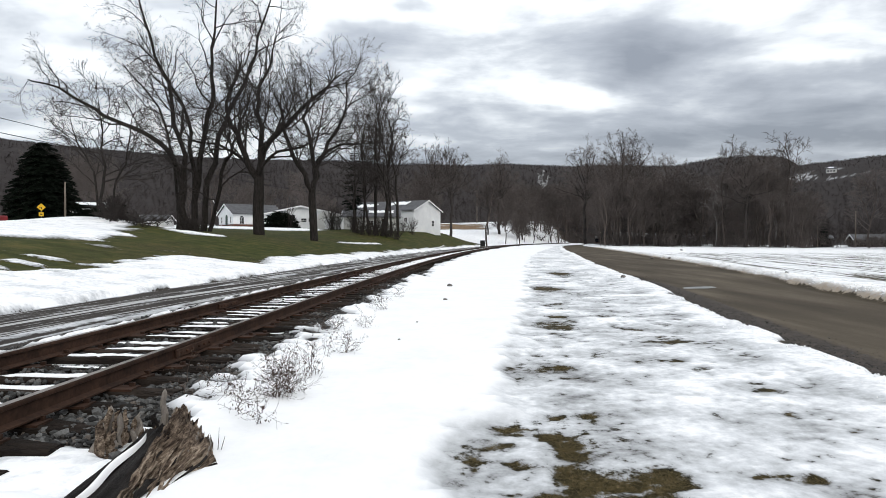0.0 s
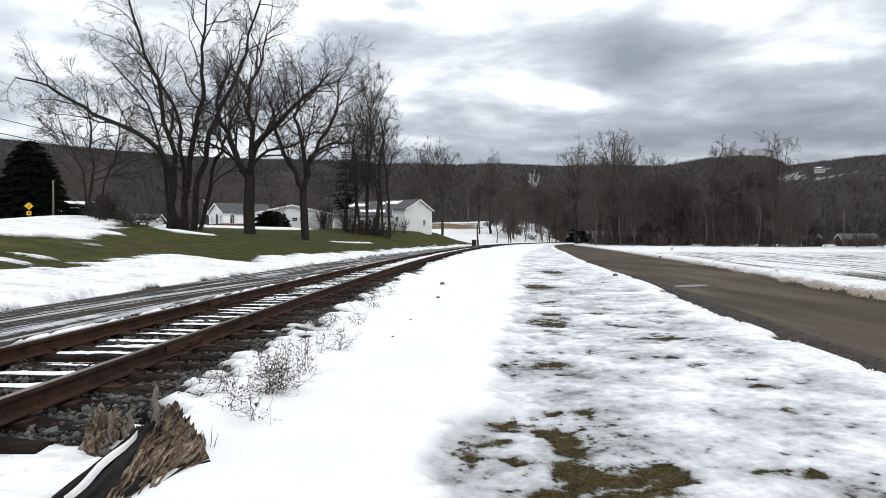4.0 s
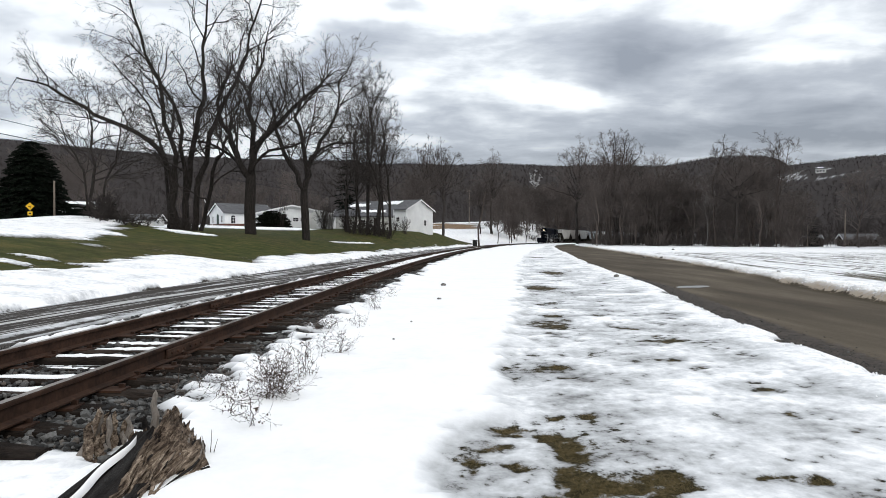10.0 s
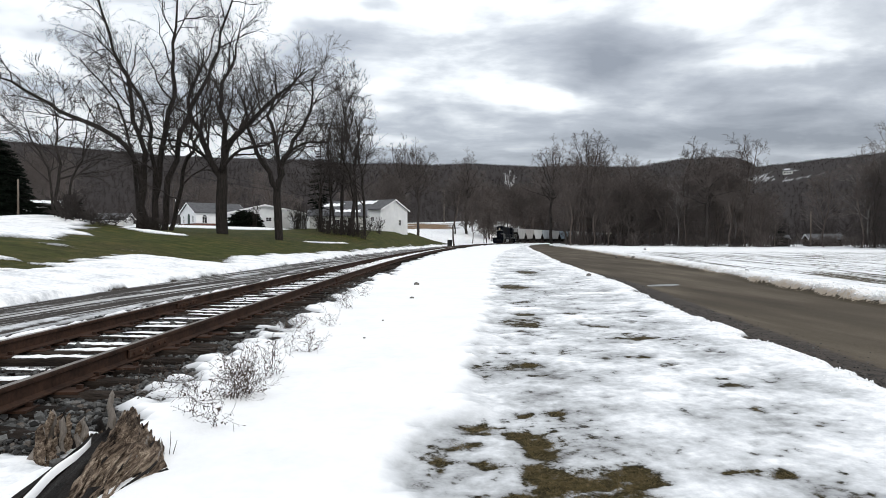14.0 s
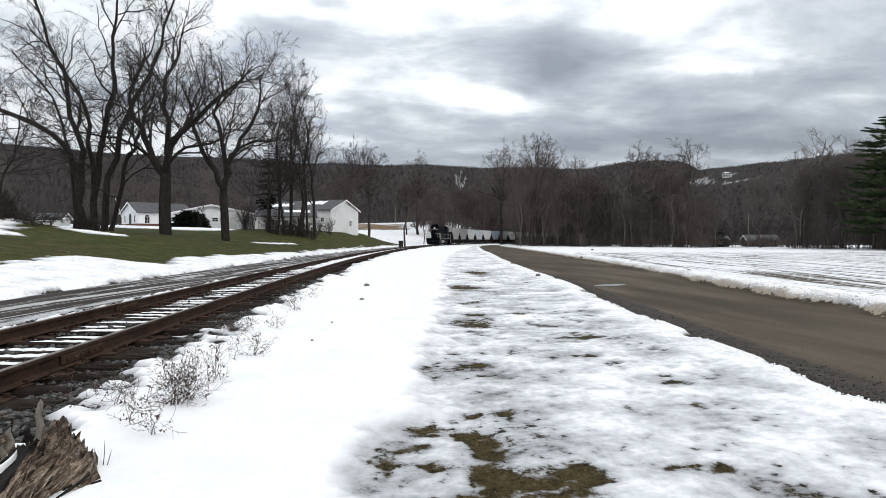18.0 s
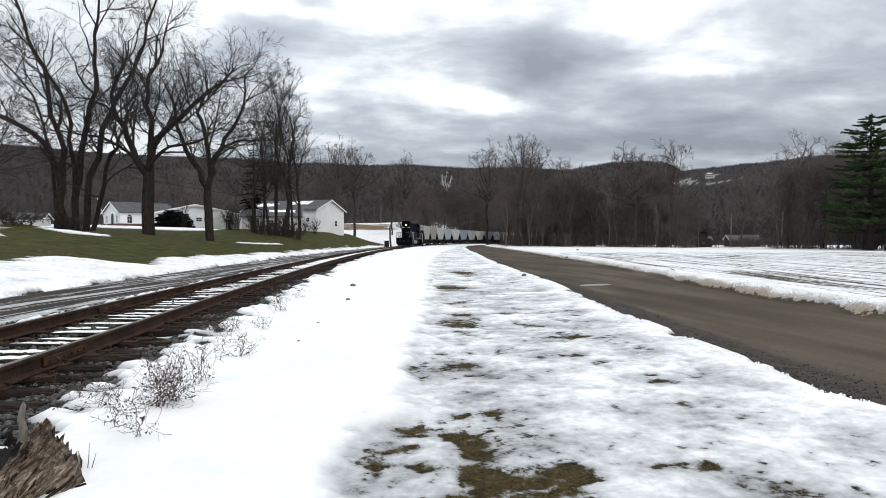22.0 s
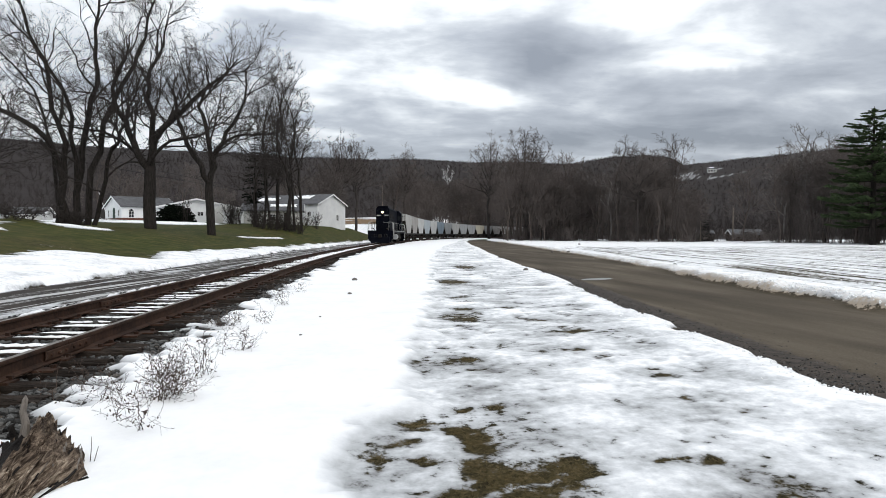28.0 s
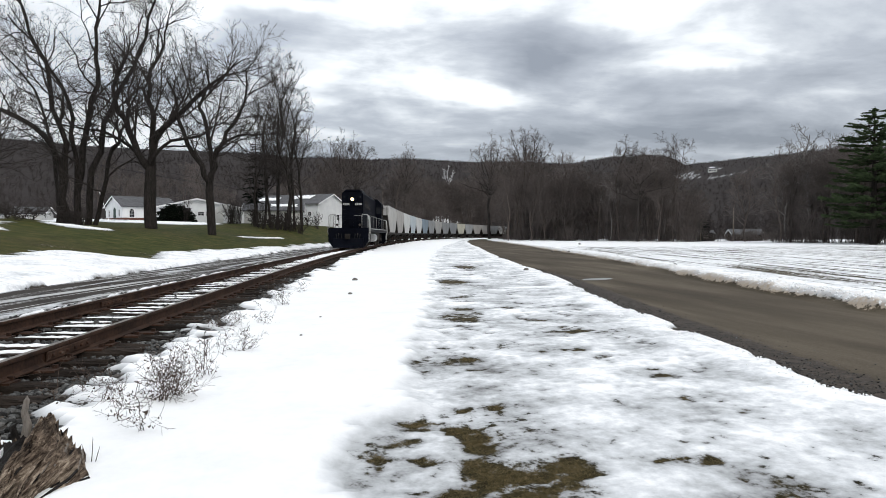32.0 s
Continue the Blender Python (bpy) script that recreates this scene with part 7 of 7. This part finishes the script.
def splinter(bm, a, b, w, t, seed):
    """A torn slab from a to b, ragged at its end."""
    g = np.random.default_rng(seed)
    a, b = Vector(a), Vector(b)
    ax = (b - a).normalized()
    side = ax.cross(Vector((0.25, 1, 0.1))).normalized()
    thick = ax.cross(side).normalized()
    n = 7
    rings = []
    for i in range(n):
        f = i / (n - 1)
        c = a.lerp(b, f) + side * float(g.normal(0, 0.012)) + thick * float(g.normal(0, 0.008))
        ww = w * (1 - 0.55 * f ** 2) * float(g.uniform(0.85, 1.12))
        tt = t * (1 - 0.5 * f)
        rings.append([bm.verts.new(c + side * ww * p + thick * tt * q) for p, q in ((-0.5, -0.4), (-0.1, -0.55), (0.5, -0.35), (0.48, 0.4), (0.05, 0.5), (-0.45, 0.38))])
    tip = b + ax * w * 0.5
    k = 6
    for r0, r1 in zip(rings, rings[1:]):
        for i in range(k):
            bm.faces.new((r0[i], r0[(i + 1) % k], r1[(i + 1) % k], r1[i]))
    tips = [bm.verts.new(tip + side * w * q) for q in (-0.25,)]
    for i in range(k):
        bm.faces.new((rings[-1][i], rings[-1][(i + 1) % k], tips[0]))
    bm.faces.new(rings[0][::-1])


def stump():
    t = new("tree_stump")
    ox, oy = -1.75, 4.10
    oz = ground_z(ox, oy) - 0.125
    t.matrix_world = pose(ox, oy, oz)
    g = np.random.default_rng(4)

    def mixv(a, b, f):
        return a + (b - a) * f

    # the torn root: deep fibres run down from the peak towards the road
    def core(u, v):
        n = float(fnoise(v * 5, u * 2.6, 5, 3)) - 0.5
        groove = abs(float(fnoise(v * 8 + u * 3.5, u * 2.2, 6, 3)) - 0.5)
        fine = abs(float(fnoise(v * 34 + u * 5, u * 3.0, 8, 2)) - 0.5)
        crest = 0.10 + 0.36 * (1 - u) ** 2.0 + 0.10 * (float(vnoise(u * 6, 2.0, 12)) - 0.5)
        if v < 0.32:
            rise = 0.45 + 0.55 * (v / 0.32) ** 0.8
        else:
            w = (v - 0.32) / 0.68
            rise = 0.62 * (1 - w) ** (1.5 + 0.3 * u) + 0.38 * (1 - w) ** 0.35
        left, right = mixv(-0.17, 0.05, u), 0.19 + 0.15 * math.exp(-((u - 0.20) / 0.17) ** 2) - 0.02 * u
        right += 0.05 * (float(vnoise(u * 7, 5.0, 14)) - 0.5)
        x = mixv(left, right, v) + n * 0.05
        y = 0.30 - 1.30 * u - 0.12 * v * (1 - u) + n * 0.05
        z = crest * rise * (1 + 0.5 * n) - groove * 0.34 * (0.3 + rise) - fine * 0.06
        return x, y, z + 0.05
    part("root_flank", fibre_grid(90, 90, core), M_ROT, t, "torn pale brown rotten wood")
    part("torn_back", fibre_grid(8, 90, lambda u, v: (core(0, v)[0] - 0.03 * u, core(0, v)[1] + 0.06 * u + 0.02 * math.sin(v * 60), core(0, v)[2] * (1 - u) - 0.05 * u)), M_CHAR, t)
    for k in range(46):
        u0, v0 = float(g.uniform(0, 0.55)), float(g.uniform(0.12, 0.97))
        u1, v1 = min(1.0, u0 + float(g.uniform(0.15, 0.45))), v0 + float(g.normal(0, 0.05))
        a, b = core(u0, v0), core(u1, min(max(v1, 0), 1))
        big = k % 4 == 0
        bm = bmesh.new()
        splinter(bm, (a[0], a[1], a[2] + 0.008), (b[0] + float(g.normal(0, 0.015)), b[1], b[2] + 0.012), float(g.uniform(0.035, 0.06)) if big else float(g.uniform(0.012, 0.03)), 0.03 if big else 0.014, 40 + k)
        part("wood_strand", bm, M_GREYWOOD if k % 9 == 4 and not big else (M_CHAR if k % 5 == 2 else M_ROT), t)
    # bark ledges under the root's outer side
    for k in range(4):
        u0 = 0.12 + 0.12 * k
        a, b = core(u0, 0.96), core(min(1, u0 + 0.2), 1.0)
        bm = bmesh.new()
        splinter(bm, (a[0] + 0.01, a[1], a[2] - 0.01), (b[0] + 0.015, b[1], b[2]), 0.06, 0.03, 320 + k)
        part("bark_ledge", bm, M_CHAR, t)
    for k, (x, y, h, w) in enumerate(((-0.06, 0.28, 0.44, 0.07), (-0.02, 0.25, 0.40, 0.08), (-0.11, 0.25, 0.36, 0.06), (0.04, 0.24, 0.34, 0.08), (-0.03, 0.18, 0.40, 0.06), (0.10, 0.20, 0.25, 0.06), (0.17, 0.18, 0.17, 0.06))):
        bm = bmesh.new()
        splinter(bm, (x + 0.03, y - 0.05, 0.0), (x, y + 0.02, h * 0.82 - 0.03), w * 1.2, 0.05, 90 + k)
        part("torn_fang", bm, M_ROT, t, "jagged upright tear of wood")
    # what is left of the trunk's shell
    for k in range(40):
        ringed = k % 20
        a = 0.2 + 3.9 * ringed / 19
        r = (0.18 if k < 20 else 0.11) + float(g.normal(0, 0.012))
        x, y = -0.34 + r * math.cos(a), 0.06 + r * 0.9 * math.sin(a)
        h = (0.17 if k < 20 else 0.12) + 0.18 * float(vnoise(ringed * 0.55, 0.0, 3)) + (0.08 if 10 <= ringed <= 15 else 0) + float(g.normal(0, 0.02))
        bm = bmesh.new()
        splinter(bm, (x, y, -0.03), (x + 0.01 * float(g.normal()), y + 0.02, h), float(g.uniform(0.045, 0.075)), 0.045, 120 + k)
        part("shell_strand", bm, M_GREYWOOD if k % 5 == 2 else (M_CHAR if k % 6 == 4 else M_ROT), t)
    for k in range(3):
        bm = bmesh.new()
        splinter(bm, (-0.33 - 0.03 * k, 0.0 - 0.04 * k, 0.12), (-0.43 - 0.02 * k, -0.02 - 0.05 * k, 0.13 - 0.02 * k), 0.06, 0.03, 150 + k)
        part("bark_flake", bm, M_ROT, t)

    def slab(u, v):
        fib = float(fnoise(v * 9, u * 2, 35, 3)) - 0.5
        x = mixv(mixv(-0.24, -0.30, u), mixv(-0.05, 0.05, u), v)
        hollow = abs(v - 0.36) < 0.14
        return (x + fib * 0.03, 0.12 - 1.02 * u + 0.03 * v, mixv(0.26, 0.125, u ** 0.8) + 0.035 * math.sin(math.pi * v) - (0.02 if hollow else 0.0) - (0.10 if v in (0, 1) else 0) + fib * 0.05)
    part("charred_slab", fibre_grid(30, 26, slab), M_CHAR, t, "black wet slab of bark")

    def snow_on(u, v):
        q = 2 * v - 1
        c = slab(0.14 + 0.80 * u, 0.36)
        w = (0.018 + 0.006 * u) * (1 - abs(2 * u - 1) ** 6) * (0.75 + 0.5 * float(vnoise(u * 7, 0.0, 4)))
        return (c[0] + q * w + 0.012 * math.sin(u * 9), c[1], c[2] + 0.035 * max(0.0, 1 - q * q) + 0.006)
    part("snow_strip", fibre_grid(26, 9, snow_on), M_SNOW, t, "strip of snow in a hollow")
    bm = bmesh.new()
    splinter(bm, (-0.15, 0.20, 0.05), (-0.175, 0.24, 0.48), 0.06, 0.04, 1)
    part("upright_splinter", bm, M_GREYWOOD, t, "bleached upright splinter")
    bm = bmesh.new()
    splinter(bm, (-0.13, 0.22, 0.05), (-0.10, 0.25, 0.36), 0.045, 0.035, 2)
    part("short_splinter", bm, M_GREYWOOD, t)
    tagged(t, "torn rotten tree stump half buried in snow beside the track", "stump")


WEED = spec_of(levels=2, count=(8, 4, 0, 0, 0), thin=0.0011, reach=0.50, ratio=(0.25, 0.5), angle=(25, 58), lift=(0.10, 0.10, 0.0, 0, 0), wander=0.2)


def weed(x, y, h, stems, wide, seed, label="dry brown weed standing in the snow", group="dry weeds", seedy=True):
    w = Wood(seed)
    g = w.rng
    for k in range(stems):
        a, q = g.uniform(0, 6.28), wide * g.uniform(0.1, 1.0)
        hh = h * g.uniform(0.45, 1.08)
        x0, y0 = g.normal(0, wide * 0.16), g.normal(0, wide * 0.12)
        pts = w.stem("stalk:%d" % k, [(x0, y0, -0.03), (x0 + q * 0.25 * math.cos(a), y0 + q * 0.25 * math.sin(a), hh * 0.5), (x0 + q * math.cos(a), y0 + q * math.sin(a), hh)], 0.0034, 0.0013, dict(WEED, key=lambda k_, l_: "twig_spray"), 0.25)
        if seedy:
            for i in range(14):
                p = pts[int(g.integers(3, len(pts)))] + g.normal(0, 0.015, 3)
                d = g.normal(0, 1, 3)
                w.add("seed_spray", np.array([p, p + d / np.linalg.norm(d) * 0.012, p + d / np.linalg.norm(d) * 0.024]), [0.002, 0.0055, 0.001], 4)
    # stems wander too widely at this size unless their jitter is taken down
    for key, items in w.parts.items():
        for n, (pts, radii, k) in enumerate(items):
            if key.startswith("stalk"):
                f = np.linspace(0, 1, len(pts))[:, None]
                m = pts[0] * (1 - f) + pts[-1] * f
                items[n] = (m + (pts - m) * 0.16, radii, k)
    thing = new("weed")
    thing.matrix_world = pose(x, y, ground_z(x, y))
    for key in w.parts:
        nm = key.split(":")[0]
        ob = part(nm, w.mesh(key, nm), M_WEED, thing)
        if nm != "stalk":
            tagged(ob, kind="stuff")
    return tagged(thing, label, "weed", group)


def spot(px, py, z=0.085):
    """Ground place on the verge for a sight line of the first view."""
    y = (1.5 - z) * 1120 / (py - 424.5)
    return (px - 784) / 1120 * y, y


stump()
for px, py, h, n, wd, sd in ((488, 706, 0.40, 11, 0.17, 501), (512, 698, 0.28, 6, 0.16, 502), (455, 752, 0.34, 2, 0.06, 503), (402, 712, 0.22, 2, 0.16, 504), (425, 735, 0.28, 2, 0.10, 505), (372, 700, 0.14, 2, 0.14, 506),
                             (545, 668, 0.34, 4, 0.16, 507), (578, 634, 0.20, 1, 0.03, 508), (610, 626, 0.18, 4, 0.14, 509), (680, 550, 0.34, 5, 0.34, 510), (640, 580, 0.12, 3, 0.1, 511),
                             (318, 722, 0.40, 1, 0.05, 513), (590, 588, 0.12, 4, 0.16, 514), (566, 590, 0.10, 4, 0.16, 515), (700, 528, 0.14, 3, 0.15, 516)):
    a, b = spot(px, py)
    weed(a, b, h, n, wd, sd)


def bare_stalks(x, y):
    """Two thin upright stalks by the stump."""
    t = new("weed")
    t.matrix_world = pose(x, y, ground_z(x, y) - 0.02)
    for dx, lean, h in ((0.0, 0.012, 0.17), (-0.03, -0.022, 0.13), (0.02, 0.03, 0.11)):
        part("stalk", rods(((dx, 0, 0), (dx + lean * 0.4, 0.01, h * 0.5), 0.0028, 0.0022), ((dx + lean * 0.4, 0.01, h * 0.5), (dx + lean, 0, h), 0.0022, 0.0012), sides=5), M_WEED, t)
    tagged(t, "thin bare stalks standing in snow beside the stump", "weed", "dry weeds")


bare_stalks(*spot(383, 797))


def clod(x, y, r, seed, label):
    g = np.random.default_rng(seed)
    bm = bmesh.new()
    bmesh.ops.create_icosphere(bm, subdivisions=2, radius=r)
    for v in bm.verts:
        v.co *= 1 + 0.35 * (float(vnoise(v.co.x / r * 2 + 9, v.co.y / r * 2 + v.co.z / r, seed)) - 0.5)
        v.co.z *= 0.6
    ob = part("clod", bm, M_STONE)
    ob.matrix_world = pose(x, y, ground_z(x, y) + r * 0.25)
    return tagged(ob, label, "clod", "clods on the snow")


for k, (px, py, r) in enumerate(((796, 507, 0.09), (788, 531, 0.05), (1103, 491, 0.10), (1185, 458, 0.13), (1392, 482, 0.10), (1206, 443, 0.2), (738, 571, 0.02), (1154, 455, 0.12), (706, 604, 0.02), (1088, 478, 0.05))):
    a, b = spot(px, py)
    clod(a, b, r, 700 + k, "dark clod of earth lying on the snow")


def road_gravel():
    """Loose stones along the wet edge of the road."""
    g = np.random.default_rng(21)
    n = 4200
    y = 5.5 + 22 * g.uniform(0, 1, n) ** 1.4
    x = line_x(y) + road_left(y) + np.abs(g.normal(0, 0.4, n)) - 0.05
    z = ground(x, y)[0]
    size = g.uniform(0.003, 0.008, n) * np.where(g.uniform(0, 1, n) < 0.04, 2.0, 1.0)
    corners = np.array([(a, b, c) for a in (-1, 1) for b in (-1, 1) for c in (-1, 1)], float)
    quads = np.array([(0, 1, 3, 2), (4, 6, 7, 5), (0, 4, 5, 1), (2, 3, 7, 6), (0, 2, 6, 4), (1, 5, 7, 3)])
    pts = (corners[None] * g.uniform(0.55, 1.1, (n, 8, 1)) + g.normal(0, 0.2, (n, 8, 3))) * size[:, None, None] * g.uniform(0.7, 1.3, (n, 1, 3))
    pts[..., 0] += x[:, None]
    pts[..., 1] += y[:, None]
    pts[..., 2] += (z + size * 0.3)[:, None]
    faces = (np.arange(n)[:, None, None] * 8 + quads[None]).reshape(-1, 4)
    me = mesh_from("road_gravel", pts.reshape(-1, 3).tolist(), faces.tolist(), False)
    me.materials.append(M_BALLAST)
    tagged(new("road_gravel", me), "loose dark gravel along the road's edge", "gravel", kind="stuff")


road_gravel()


def puddle(x, y, a, b, turn, seed):
    """A pale grey puddle in a dip of the road."""
    g = np.random.default_rng(seed)
    z = ground_z(x, y) + 0.006
    rim, n = [], 40
    for k in range(n):
        t = 2 * math.pi * k / n
        q = 0.6 + 0.8 * float(fnoise(2 + 1.3 * math.cos(t), 2 + 1.3 * math.sin(t), seed, 3))
        u, v = a * q * math.cos(t), b * q * math.sin(t)
        rim.append((x + u * math.cos(turn) - v * math.sin(turn), y + u * math.sin(turn) + v * math.cos(turn), z))
    verts = [(x, y, z)] + rim
    me = mesh_from("puddle", verts, [(0, 1 + k, 1 + (k + 1) % n) for k in range(n)], False)
    me.materials.append(M_WATER)
    tagged(new("puddle", me), "thin pale puddle on the gravel road", "puddle", kind="structure")


puddle(8.3, 20.5, 0.7, 0.32, 0.6, 3)


def snow_lumps():
    """Broken lumps of ploughed snow along both edges of the road."""
    g = np.random.default_rng(44)
    n = 4200
    y = 5.0 + 60.0 * g.uniform(0, 1, n) ** 1.3
    right = g.uniform(0, 1, n) < 0.7
    d = np.where(right, road_right(y) + 0.12 + np.abs(g.normal(0, 0.35, n)), road_left(y) - 0.10 - np.abs(g.normal(0, 0.18, n)))
    x = line_x(y) + d
    z, cover = ground(x, y)[:2]
    keep = cover > 0.6
    x, y, z, right = x[keep], y[keep], z[keep], right[keep]
    n = len(x)
    size = g.uniform(0.008, 0.030, n) * np.where(right, 1.2, 0.6)
    bm = bmesh.new()
    bmesh.ops.create_icosphere(bm, subdivisions=1, radius=1.0)
    ball = np.array([v.co[:] for v in bm.verts])
    shell = np.array([[v.index for v in f.verts] for f in bm.faces])
    bm.free()
    pts = (ball[None] * g.uniform(0.75, 1.15, (n, 12, 1))) * g.uniform(0.7, 1.4, (n, 1, 3)) * size[:, None, None]
    pts = pts + np.stack([x, y, z + size * 0.2], -1)[:, None, :]
    faces = (np.arange(n)[:, None, None] * 12 + shell[None]).reshape(-1, 3)
    me = mesh_from("snow_lumps", pts.reshape(-1, 3).tolist(), faces.tolist())
    me.materials.append(M_SNOW)
    tagged(new("snow_lumps", me), "broken lumps of ploughed snow along the road", "snow", kind="stuff")


snow_lumps()


def grass_blades():
    """Short matted winter grass where the snow has gone."""
    g = np.random.default_rng(31)
    pts = []
    for px, py, rx, ry in BARE[:18]:
        n = int(8000 * rx * ry / 0.1)
        pts.append(np.stack([px + g.normal(0, rx * 0.62, n), py + g.normal(0, ry * 0.62, n)], -1))
    p = np.concatenate(pts)
    h, snow = ground(p[:, 0], p[:, 1])[:2]
    keep = (snow < 0.38) & (p[:, 1] > 3.0)
    p, h = p[keep], h[keep]
    n = len(p)
    base = np.stack([p[:, 0], p[:, 1], h - 0.004], -1)
    a = g.uniform(0, 6.28, n)
    ln = g.uniform(0.012, 0.04, n)
    tip = base + np.stack([np.cos(a) * ln, np.sin(a) * ln, ln * g.uniform(0.15, 0.7, n)], -1)
    v, f = spikes(base, tip, 0.0016)
    me = mesh_from("grass", v.tolist(), f.tolist(), False)
    me.materials.append(M_STRAW)
    tagged(new("grass", me), "short matted brown winter grass in thawed patches", "grass", kind="stuff")


grass_blades()


motions()
